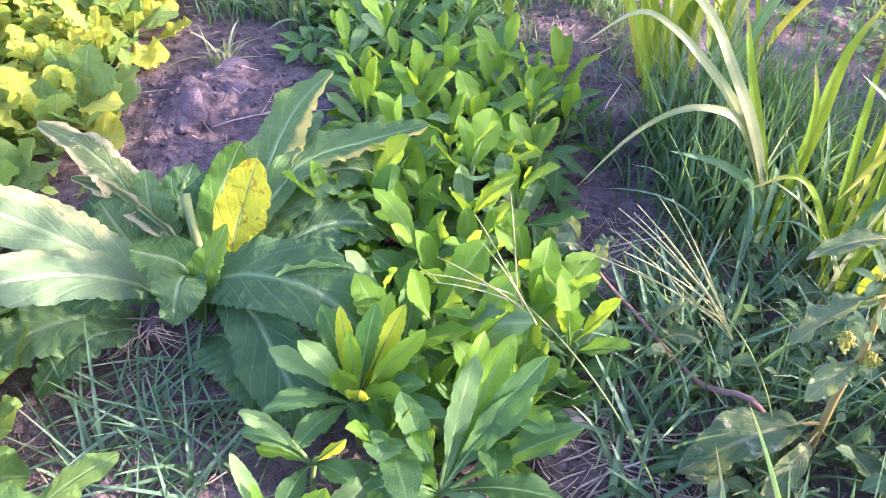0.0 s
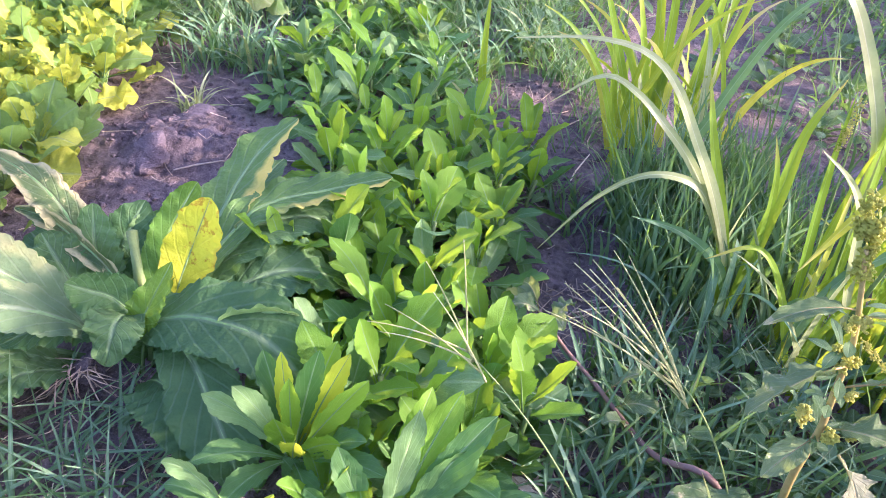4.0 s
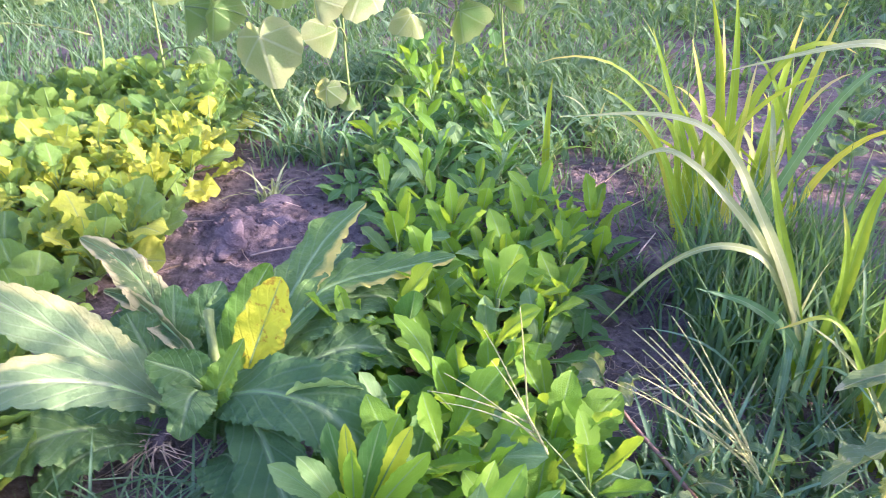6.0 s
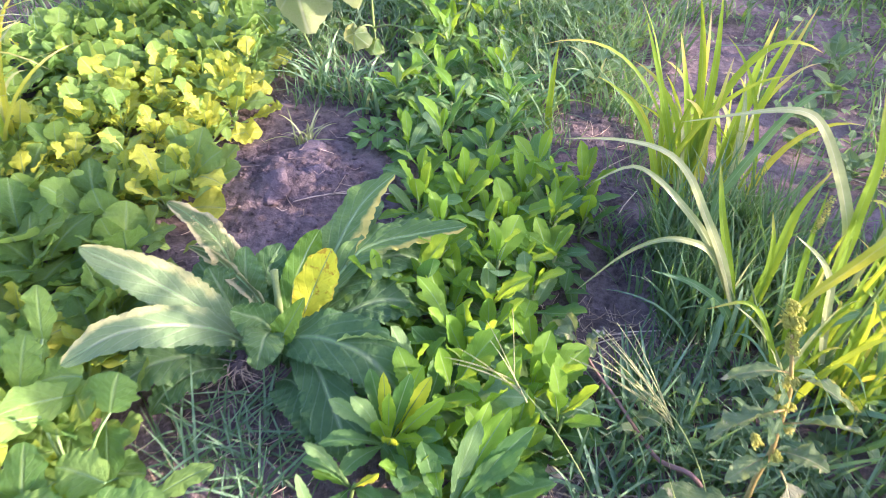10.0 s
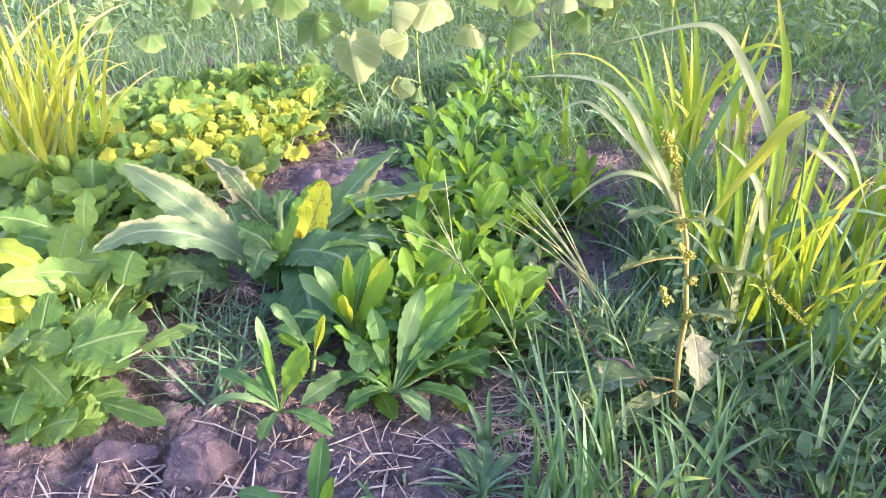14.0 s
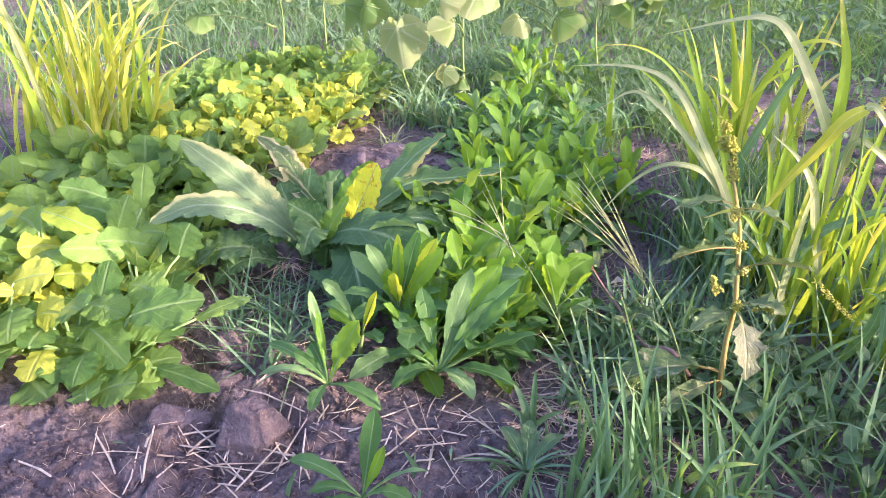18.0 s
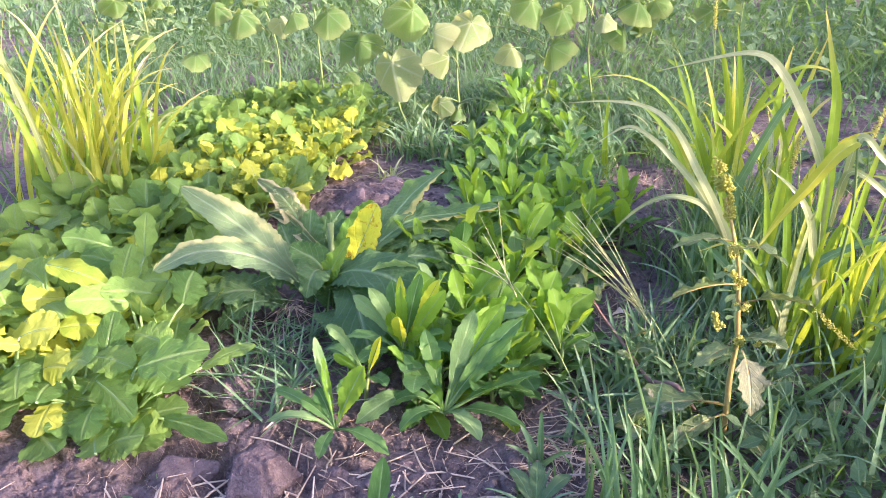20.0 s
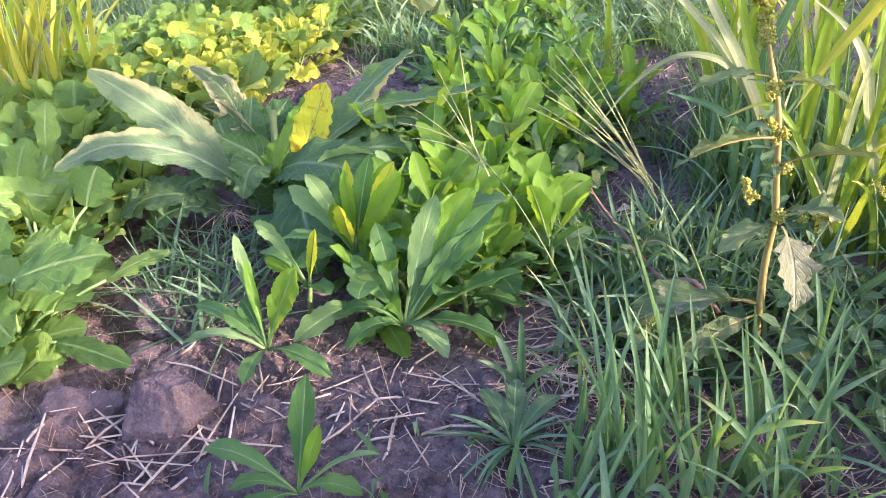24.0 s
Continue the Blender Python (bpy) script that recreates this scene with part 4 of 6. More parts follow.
for tip, lift, w, mat, roll in [((-0.014, 0.428, 0.124), 0.01, 0.0193, ASTER_NEW, 0.2), ((-0.084, 0.430, 0.126), 0.01, 0.0064, ASTER_NEW, -0.5), ((-0.102, 0.445, 0.150), 0.02, 0.0084, ASTER_PALE, -0.4), ((-0.176, 0.388, 0.014), 0.04, 0.0118, ASTER_PALE, 0.0), ((-0.185, 0.440, 0.040), 0.03, 0.0126, ASTER_OLD, 0.1),
                                ((-0.098, 0.425, 0.070), 0.02, 0.0134, ASTER_OLD, 0.0), ((0.036, 0.380, 0.008), 0.03, 0.0151, ASTER_OLD, 0.0), ((-0.062, 0.346, 0.006), 0.02, 0.0118, ASTER_OLD, 0.0), ((-0.12, 0.41, 0.055), 0.02, 0.0101, ASTER_OLD, 0.0)]:
    built_leaf(left_one, (-0.064, 0.407, 0.012), tip, lift, w, mat, roll)
tall_one = thing("lance_leaf_plant", at_ground(-0.012, 0.565), "tall plant with yellow-lit young top leaves", "plant", "lance-leaved plants in the bed")
part("stem", tube("stem", np.array([(0, 0, 0), (0.002, 0, 0.05), (0.004, 0.004, 0.11)]), np.array([0.005, 0.0045, 0.003]), STEM_GREEN, 6), tall_one)
# the first three top leaves carry painted yellow sunlight
for tip, lift, w, mat, roll in [((-0.020, 0.598, 0.186), 0.0, 0.0105, ASTER_LIT, 0.1), ((0.012, 0.505, 0.168), 0.01, 0.0130, ASTER_LIT, 0.2), ((0.048, 0.600, 0.188), 0.01, 0.0120, ASTER_LIT, 0.0), ((-0.004, 0.56, 0.190), 0.0, 0.0105, ASTER_NEW, 0.1), ((0.070, 0.565, 0.190), 0.01, 0.0150, ASTER_NEW, -0.2), ((-0.100, 0.530, 0.095), 0.03, 0.0150, ASTER_OLD, 0.0), ((-0.065, 0.500, 0.070), 0.03, 0.0150, ASTER_OLD, 0.1), ((0.030, 0.485, 0.075), 0.03, 0.0150, ASTER_OLD, 0.0), ((0.095, 0.520, 0.105), 0.03, 0.0150, ASTER_OLD, 0.1), ((-0.045, 0.62, 0.165), 0.02, 0.0140, ASTER_OLD, 0.0), ((0.03, 0.63, 0.175), 0.02, 0.0140, ASTER_NEW, 0.0), ((-0.018, 0.545, 0.150), 0.01, 0.0160, ASTER_NEW, 0.2), ((0.046, 0.54, 0.125), 0.02, 0.0143, ASTER_NEW, 0.1),
                                ((-0.055, 0.55, 0.185), 0.03, 0.0118, ASTER_PALE, -0.3), ((-0.09, 0.56, 0.16), 0.03, 0.0143, ASTER_PALE, 0.0), ((0.07, 0.55, 0.12), 0.02, 0.0151, ASTER_OLD, 0.0), ((0.020, 0.59, 0.20), 0.02, 0.0134, ASTER_OLD, 0.0)]:
    built_leaf(tall_one, (-0.01, 0.567, 0.06), tip, lift, w, mat, roll)
bud = thing("lance_leaf_plant", at_ground(-0.056, 0.50), "slim plant with a narrow yellow bud leaf", "plant", "lance-leaved plants in the bed")
part("stem", tube("stem", np.array([(0, 0, 0), (0.004, 0, 0.035), (0.012, 0.0, 0.075)]), np.array([0.004, 0.0036, 0.0025]), STEM_GREEN, 6), bud)
# the bud leaf has its yellow sunlight in the colour too
for tip, lift, w, mat, roll in [((0.004, 0.455, 0.162), 0.0, 0.0075, ASTER_LIT, 0.0), ((-0.112, 0.50, 0.132), 0.05, 0.012, ASTER_PALE, 0.2), ((-0.100, 0.49, 0.090), 0.01, 0.010, ASTER_NEW, 0.3), ((-0.12, 0.51, 0.085), 0.03, 0.014, ASTER_OLD, 0.0), ((0.0, 0.47, 0.06), 0.02, 0.015, ASTER_OLD, 0.1), ((-0.07, 0.44, 0.05), 0.02, 0.014, ASTER_OLD, 0.1)]:
    built_leaf(bud, (-0.050, 0.50, 0.045), tip, lift, w, mat, roll)
lone = thing("lance_leaf_plant", at_ground(0.084, 0.212), "lone young seedling with smooth green leaves", "plant")
for tip, lift, w, mat, roll in [((0.086, 0.262, 0.118), 0.0, 0.0145, ASTER_OLD, 0.2), ((0.106, 0.238, 0.082), 0.0, 0.0075, ASTER_NEW, -0.4), ((-0.026, 0.226, 0.030), 0.035, 0.013, ASTER_OLD, 0.0), ((0.148, 0.222, 0.016), 0.03, 0.013, ASTER_OLD, 0.1),
                                ((0.048, 0.152, 0.010), 0.03, 0.016, ASTER_OLD, 0.0), ((0.016, 0.196, 0.014), 0.03, 0.010, ASTER_OLD, 0.0), ((0.16, 0.245, 0.05), 0.03, 0.006, ASTER_PALE, 0.3)]:
    built_leaf(lone, (0.084, 0.212, 0.012), tip, lift, w, mat, roll, teeth=9, depth=0.04)


# ---- mustard ----
def mustard_set(mat, wide, ruffle):
    return [leaf_mesh("mustard_leaf", (0, 0, 0), (0, 0.5, b), (0, 0.97 - abs(d) * 0.2, -d), wide * f, lyrate, [mat, RIB], m=4, teeth=11, depth=0.09, ruffle=ruffle, waves=3.0, fold=fo, rib=0.02, seed=k * 2.1, scallop=True, twist=tw)
            for k, (b, d, f, fo, tw) in enumerate([(0.06, 0.08, 1, 0.10, 0.2), (0.12, 0.3, 1.1, 0.0, -0.2), (0.02, -0.06, 0.9, 0.25, 0.3), (0.16, 0.42, 1.0, -0.1, 0.0), (0.08, 0.18, 1.2, 0.05, -0.4)])]


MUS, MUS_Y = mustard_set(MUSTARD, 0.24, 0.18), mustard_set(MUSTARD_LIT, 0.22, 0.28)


def mustard(x, y, size, count, yellow, rise=0.0):
    lab = "leafy mustard with frilly yellow-green leaves" if yellow > 0.5 else "leafy mustard plant with rounded scalloped light-green leaves"
    ob = thing("mustard_plant", at_ground(x, y), lab, "plant", "mustard plants beside the bed")
    a0 = U(0, math.tau)
    for i in range(count):
        q = i / (count - 1)
        az, el = a0 + i * 2.3999 + U(-0.3, 0.3), radians(24 + 50 * q + U(-10, 10))
        ln = size * (0.165 - 0.055 * q + U(-0.02, 0.02))
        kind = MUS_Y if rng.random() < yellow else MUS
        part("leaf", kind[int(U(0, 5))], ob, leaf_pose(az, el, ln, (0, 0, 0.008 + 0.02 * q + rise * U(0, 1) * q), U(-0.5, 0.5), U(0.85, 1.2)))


def in_mustard(x, y):
    right = np.interp(y, [0.25, 0.45, 0.6, 0.9, 1.05, 1.2, 1.45, 1.75, 2.1], [-0.30, -0.345, -0.53, -0.52, -0.50, -0.57, -0.57, -0.58, -0.78])
    left = np.interp(y, [0.25, 0.6, 0.9, 1.3, 1.8, 2.1], [-0.75, -0.98, -1.12, -1.25, -1.35, -1.1])
    return left < x < right


mtaken = [(-1.18, 1.12)]
for _ in range(1500):
    x, y = U(-1.4, -0.28), U(0.26, 2.1)
    if in_mustard(x, y) and not (x > -0.66 - 0.2 * (y - 0.3) and y < 0.53) and all((x - a) ** 2 + (y - b) ** 2 > (0.080 if y > 1.05 else 0.092) ** 2 for a, b in mtaken):
        mtaken.append((x, y))
        # sunlit patch of the stand, painted by choosing more of the lighter leaves
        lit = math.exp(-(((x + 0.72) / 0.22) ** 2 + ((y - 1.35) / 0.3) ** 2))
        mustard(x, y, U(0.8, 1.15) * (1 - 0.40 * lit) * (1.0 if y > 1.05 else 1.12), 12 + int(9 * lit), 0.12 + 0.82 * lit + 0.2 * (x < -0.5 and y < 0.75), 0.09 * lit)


def edge_canopy(x, y):
    """Height of the leaf canopy over the near end of the stand, falling towards its edge."""
    return float(np.interp(0.62 * (-x - 0.28) + 0.9 * (y - 0.27), [0.0, 0.06, 0.16, 0.30, 0.45], [0.030, 0.060, 0.105, 0.150, 0.19]))


# last value 1: leaf takes the painted-sunlight colour
EDGE_LEAVES = [((-0.625, 0.468, 0.198), (-0.522, 0.490, 0.158), 0.024, (-0.1, -0.6, 0.8), 1), ((-0.392, 0.512, 0.128), (-0.383, 0.545, 0.176), 0.036, (0.15, -1.0, 0.5), 0), ((-0.345, 0.335, 0.122), (-0.252, 0.390, 0.136), 0.046, (0.0, -0.45, 0.9), 0), ((-0.305, 0.425, 0.070), (-0.232, 0.475, 0.094), 0.017, (0.0, -0.5, 0.9), 0),
               ((-0.458, 0.372, 0.068), (-0.468, 0.437, 0.145), 0.036, (0.0, -1.0, 0.35), 0), ((-0.475, 0.330, 0.110), (-0.398, 0.298, 0.145), 0.034, (0.0, -0.5, 0.85), 0), ((-0.535, 0.525, 0.130), (-0.530, 0.572, 0.200), 0.032, (0.0, -1.0, 0.4), 0), ((-0.535, 0.600, 0.160), (-0.540, 0.636, 0.235), 0.026, (0.2, -1.0, 0.3), 0),
               ((-0.442, 0.340, 0.078), (-0.330, 0.292, 0.066), 0.036, (0.1, -0.6, 0.8), 0), ((-0.415, 0.300, 0.062), (-0.400, 0.250, 0.040), 0.036, (0.0, -0.8, 0.6), 0), ((-0.365, 0.330, 0.022), (-0.292, 0.362, 0.040), 0.026, (0.1, -0.5, 0.9), 0), ((-0.320, 0.335, 0.032), (-0.205, 0.330, 0.020), 0.018, (0.0, -0.4, 0.9), 0),
               ((-0.500, 0.300, 0.050), (-0.485, 0.245, 0.030), 0.040, (0.0, -0.7, 0.7), 1), ((-0.540, 0.335, 0.085), (-0.478, 0.335, 0.098), 0.032, (0.0, -0.7, 0.7), 1), ((-0.600, 0.360, 0.120), (-0.520, 0.370, 0.145), 0.036, (0.1, -0.6, 0.8), 1), ((-0.450, 0.470, 0.120), (-0.420, 0.450, 0.165), 0.030, (0.3, -0.9, 0.4), 0)]
edge_plants = []
for px, py in [(-0.40, 0.345), (-0.43, 0.44), (-0.50, 0.35), (-0.56, 0.43), (-0.54, 0.54), (-0.62, 0.34), (-0.66, 0.47)]:
    edge_plants.append(thing("mustard_plant", at_ground(px, py), "mustard plant with broad pale scalloped leaves at the stand's edge", "plant", "mustard plants beside the bed"))


def edge_leaf(base, tip, w, up, lit, roll):
    ob = min(edge_plants, key=lambda o: (o.location.x - base[0]) ** 2 + (o.location.y - base[1]) ** 2)
    stalk(ob, base)
    built_leaf(ob, base, tip, 0.010, w, MUSTARD_LIT if lit else MUSTARD, roll, teeth=8, depth=0.06, prof=cabbage, ruffle=0.11, fold=-0.06, rib=0.014, up=up, scallop=True)


for base, tip, w, up, lit in EDGE_LEAVES:
    edge_leaf(base, tip, w, up, lit, U(-0.15, 0.15))
edge_taken = [((b[0] + q[0]) / 2, (b[1] + q[1]) / 2) for b, q, _, _, _ in EDGE_LEAVES]
for tries, gap, lo, hi in [(600, 0.047, 0.72, 0.98), (160, 0.030, 0.45, 0.70), (150, 0.012, 0.12, 0.40)]:
    for _ in range(tries):
        x, y = U(-0.74, -0.28), U(0.25, 0.60)
        if x < np.interp(y, [0.25, 0.36, 0.48, 0.60], [-0.34, -0.325, -0.39, -0.53]) and all((x - a) ** 2 + (y - b) ** 2 > gap * gap for a, b in edge_taken):
            edge_taken.append((x, y))
            a = U(0, math.tau)
            d = np.array((math.cos(a), math.sin(a), U(-0.25, 0.45))) * U(0.030, 0.050)
            c = np.array((x, y, edge_canopy(x, y) * U(lo, hi)))
            edge_leaf(c - d, c + d, U(0.028, 0.043), (U(-0.4, 0.4), U(-0.8, -0.1), 0.9), rng.random() < (0.22 if x < -0.5 else 0.03), U(-0.2, 0.2))


# ---- grasses ----
def blade_cloud(name, count, place, height, width, mat, label, lean=0.5, seg=4, category="grass"):
    """Very many blades in one mesh: folded strips that lean over."""
    x, y = place(count)
    k = len(x)
    h = height * rng.uniform(0.4, 1.0, k)
    a = rng.uniform(0, math.tau, k)
    ln = h * lean * rng.uniform(0.2, 1.4, k)
    fall = rng.uniform(-0.15, 0.45, k)
    w = width * rng.uniform(0.5, 1.0, k)
    z0 = gz(x, y) - 0.004
    turn = a + math.pi / 2 + rng.normal(0, 0.5, k)
    verts, uv = [], []
    for i in range(seg + 1):
        t = i / seg
        px, py = x + np.cos(a) * ln * t**1.7, y + np.sin(a) * ln * t**1.7
        pz = z0 + h * (t - fall * t**2.6)
        ww = w * (1 - t**2) * 0.5 + 0.0002
        for s in (-1, 1):
            verts.append(np.stack([px + np.cos(turn) * ww * s, py + np.sin(turn) * ww * s, pz], 1))
            uv.append(np.stack([np.full(k, 0.5 + 0.5 * s), np.full(k, t)], 1))
    c = 2 * (seg + 1)
    v, q = np.stack(verts, 1).reshape(-1, 3), np.stack(uv, 1).reshape(-1, 2)
    f = np.array([(2 * i, 2 * i + 1, 2 * i + 3, 2 * i + 2) for i in range(seg)])
    f = (f[None] + np.arange(k)[:, None, None] * c).reshape(-1, 4)
    return tagged(new(name, mesh_of(name, v, f.tolist(), [mat], q)), label, category, kind="stuff")


def box_place(x0, x1, y0, y1, keep=None, clump=0.0, soft=0.0):
    def go(count):
        x, y = rng.uniform(x0, x1, count), rng.uniform(y0, y1, count)
        ok = np.ones(count, bool)
        if clump:
            ok &= vnoise(x, y, 7.0, 12) + 0.5 * vnoise(x, y, 17.0, 13) > clump - 1
        if soft:
            d = np.minimum(np.minimum(x - x0, x1 - x), np.minimum(y - y0, y1 - y))
            ok &= rng.random(count) < d / soft + 0.25 * vnoise(x, y, 4.0, 21)
        if keep is not None:
            ok &= keep(x, y)
        return x[ok], y[ok]

    return go


blade_cloud("weed_grass", 2500, box_place(0.26, 1.15, 0.28, 1.35, lambda x, y: (x > 0.25 + 0.10 * np.exp(-((y - 1.05) / 0.2) ** 2)) & (rng.random(len(x)) < np.clip((y - 0.25) * 1.6, 0.15, 1)), 0.8), 0.11, 0.0072, GRASS, "low tangled dark-green weed grass beside the bed", 0.8)
blade_cloud("weed_grass", 900, box_place(0.42, 0.68, 0.92, 1.28), 0.25, 0.0085, GRASS, "dense tuft of green grass under the tall blades", 0.4, 6)
blade_cloud("weed_grass", 650, box_place(0.28, 0.85, 0.42, 0.86, lambda x, y: x > 0.40 - 0.10 * np.clip((y - 0.55) / 0.2, 0, 1), 0.9), 0.13, 0.0058, GRASS, "tangle of fine grass at the amaranth's foot", 0.9)
blade_cloud("weed_grass", 700, box_place(-0.40, -0.10, 0.44, 0.68, None, 0.9), 0.08, 0.0040, GRASS, "sparse spreading grass between beet and bare soil", 1.5)
blade_cloud("weed_grass", 900, box_place(0.10, 0.50, 1.25, 1.75, None, 0.9), 0.11, 0.004, GRASS, "thin grass on the path behind the bed", 1.1)
blade_cloud("weed_grass", 4200, box_place(-0.75, 0.45, 1.60, 2.5, lambda x, y: (y > 1.66 + 0.5 * np.exp(-((x + 0.30) / 0.2) ** 2)) | (rng.random(len(x)) < 0.45), 0.7), 0.15, 0.006, GRASS, "grass growing round the mallows", 1.1)
blade_cloud("weed_grass", 16000, box_place(-3.2, 2.3, 1.9, 4.2, lambda x, y: ~((x > 0.6) & (x < 1.25) & (y < 3.0) & (vnoise(x, y, 2.5, 31) > -0.2)), 0.55, 0.3), 0.20, 0.009, GRASS, "field of rough weed grass behind the bed", 1.1)
blade_cloud("weed_grass", 15000, box_place(-8.0, 5.0, 3.9, 10.0, None, 0.5, 0.8), 0.32, 0.014, GRASS, "distant rough weed grass", 0.5)
blade_cloud("weed_grass", 3000, box_place(-2.9, -1.1, -0.2, 2.3, None, 0.6, 0.4), 0.17, 0.006, GRASS, "weed grass beyond the mustard", 0.6)
blade_cloud("weed_grass", 3200, box_place(0.70, 2.6, -0.4, 2.5, None, 0.7, 0.4), 0.20, 0.006, GRASS, "weed grass at the field's side", 0.6)


# three added grass blocks, out of view, sized to shade the front soil
blade_cloud("weed_grass", 4300, box_place(1.35, 1.95, -1.0, 0.13, None, 0.0, 0.12), 0.81, 0.013, GRASS, "unseen tall rough grass added to shade the front soil", 0.3)
blade_cloud("weed_grass", 1500, box_place(1.35, 1.95, 0.08, 0.36, None, 0.0, 0.08), 0.46, 0.013, GRASS, "unseen rough grass added to shade the low front plants", 0.3)
blade_cloud("weed_grass", 1300, box_place(1.40, 2.0, -0.45, 0.03, None, 0.0, 0.06), 0.83, 0.013, GRASS, "unseen taller grass added to shade the soil by the mustard", 0.25)
blade_cloud("weed_grass", 7000, box_place(1.30, 2.15, -4.2, -0.85, None, 0.55, 0.3), 0.85, 0.013, GRASS, "tall rough grass along the field's side", 0.3)
blade_cloud("weed_grass", 2600, box_place(2.50, 3.50, 1.32, 4.6, None, 0.5, 0.3), 1.05, 0.014, GRASS, "tall grass beyond the open soil", 0.3)
blade_cloud("weed_stalks", 120, box_place(2.50, 3.50, 1.35, 4.6), 1.3, 0.014, GRASS, "tall weed stalks beyond the open soil", 0.08)
# added out of view as sun blockers for mound, bed and beet
blade_cloud("weed_grass", 2600, box_place(1.80, 2.45, 0.80, 1.18, None, 0.0, 0.05), 0.98, 0.015, GRASS, "unseen tall grass added to shade the mound", 0.2)
blade_cloud("weed_grass", 650, box_place(1.80, 2.40, 0.26, 0.46, None, 0.0, 0.05), 0.74, 0.015, GRASS, "unseen rough grass added to shade the bed", 0.2)
blade_cloud("weed_stalks", 90, box_place(1.75, 2.45, 0.10, 0.80), 1.2, 0.014, GRASS, "unseen tall weed stalks added to dapple the light", 0.08)


def around(far, x0, x1, y0, y1):
    """Places all round the bed, thinning out with distance, with the nearer ground left free."""
    def go(count):
        r, a = far * rng.random(count) ** 0.65, rng.uniform(0, math.tau, count)
        x, y = -0.4 + r * np.cos(a), 1.2 + r * np.sin(a)
        d = np.hypot((x - (x0 + x1) / 2) / (x1 - x0), (y - (y0 + y1) / 2) / (y1 - y0)) * 1.75 + 0.12 * vnoise(x, y, 1.1, 43) + 0.08 * vnoise(x, y, 3.7, 44)
        ok = (d > 1 + 0.25 * (rng.random(count) - 0.5)) & (vnoise(x, y, 1.3, 41) + 0.6 * vnoise(x, y, 4.0, 42) > -0.5)
        return x[ok], y[ok]

    return go


blade_cloud("field_grass", 26000, around(6, -2.2, 2.0, -0.7, 3.6), 0.20, 0.012, GRASS, "rough grass round the weedy bed", 0.7)
blade_cloud("field_grass", 30000, around(16, -2.6, 2.2, -0.9, 3.6), 0.30, 0.03, GRASS, "rough grass of the surrounding field", 0.6)


def leaf_cloud(name, count, place, height, size, mat, label, base=0.0):
    """Very many small folded oval leaves at random heights and tilts, in one mesh."""
    x, y = place(count)
    k = len(x)
    z = gz(x, y) + base + height * rng.uniform(0.05, 1.0, k) ** 1.2
    a, tilt, sz = rng.uniform(0, math.tau, k), rng.uniform(-0.5, 0.9, k), size * rng.uniform(0.45, 1.0, k)
    f = np.stack([np.cos(a) * np.cos(tilt), np.sin(a) * np.cos(tilt), np.sin(tilt)], 1)
    r = np.stack([-np.sin(a), np.cos(a), rng.uniform(-0.4, 0.4, k)], 1)
    n = np.cross(f, r)
    c = np.stack([x, y, z], 1)
    shape = [(0, 0, 0), (0.35, -0.3, 0.07), (0.35, 0.3, 0.07), (0.72, -0.24, 0.05), (0.72, 0.24, 0.05), (1.0, 0, -0.08), (0.5, 0, 0.0)]
    v = np.stack([c + sz[:, None] * (f * p + r * q + n * w) for p, q, w in shape], 1).reshape(-1, 3)
    q = np.tile(np.array([(0.5 + w * 1.5, p) for p, w, _ in shape]), (k, 1))
    fc = np.array([(0, 6, 1), (0, 2, 6), (1, 6, 3), (2, 4, 6), (3, 6, 5), (4, 5, 6)])
    fc = (fc[None] + np.arange(k)[:, None, None] * 7).reshape(-1, 3)
    tagged(new(name, mesh_of(name, v, fc.tolist(), [mat], q)), label, "weeds", kind="stuff")


leaf_cloud("field_weeds", 6000, around(6, -2.2, 2.0, -0.7, 3.6), 0.16, 0.07, WEED, "low leafy weeds round the bed")
leaf_cloud("field_weeds", 12000, around(16, -2.4, 2.0, -0.8, 3.4), 0.30, 0.14, WEED, "leafy weeds of the surrounding field")
leaf_cloud("weed_leaves", 5200, box_place(-3.6, 2.6, 2.2, 5.0, None, 0.75, 0.4), 0.26, 0.065, WEED, "leafy weeds in the field behind the bed")
leaf_cloud("weed_leaves", 4200, box_place(-7.5, 5.0, 4.4, 9.6, None, 0.7, 0.8), 0.42, 0.11, WEED, "distant leafy weeds")
leaf_cloud("weed_leaves", 900, box_place(0.75, 1.6, 1.4, 2.5, None, 0.8), 0.10, 0.035, WEED, "low small-leaved weeds on the open soil")
leaf_cloud("weed_leaves", 700, box_place(0.42, 0.85, 0.42, 0.85, None, 0.8), 0.07, 0.035, WEED, "small leaves among the grass by the amaranth")
leaf_cloud("weed_leaves", 900, box_place(-0.85, 0.5, 1.75, 2.5, None, 0.9), 0.12, 0.05, WEED, "leafy undergrowth below the mallows")
# the weed_stalk_leaves at x 1.75-2.45 are unseen, added to dapple beet and mustard
leaf_cloud("weed_stalk_leaves", 520, box_place(1.75, 2.45, 0.12, 0.80), 0.42, 0.12, WEED, "unseen leafy weed tops added to dapple the light", 0.87)
leaf_cloud("weed_stalk_leaves", 1100, box_place(2.50, 3.50, 1.34, 4.6, None, 0.6, 0.2), 0.75, 0.12, WEED, "leafy tall weeds beyond the open soil", 0.45)
leaf_cloud("weed_stalk_leaves", 700, box_place(1.45, 2.45, -3.8, -0.4, None, 0.6, 0.3), 0.8, 0.12, WEED, "leafy tall weeds along the field's side", 0.1)
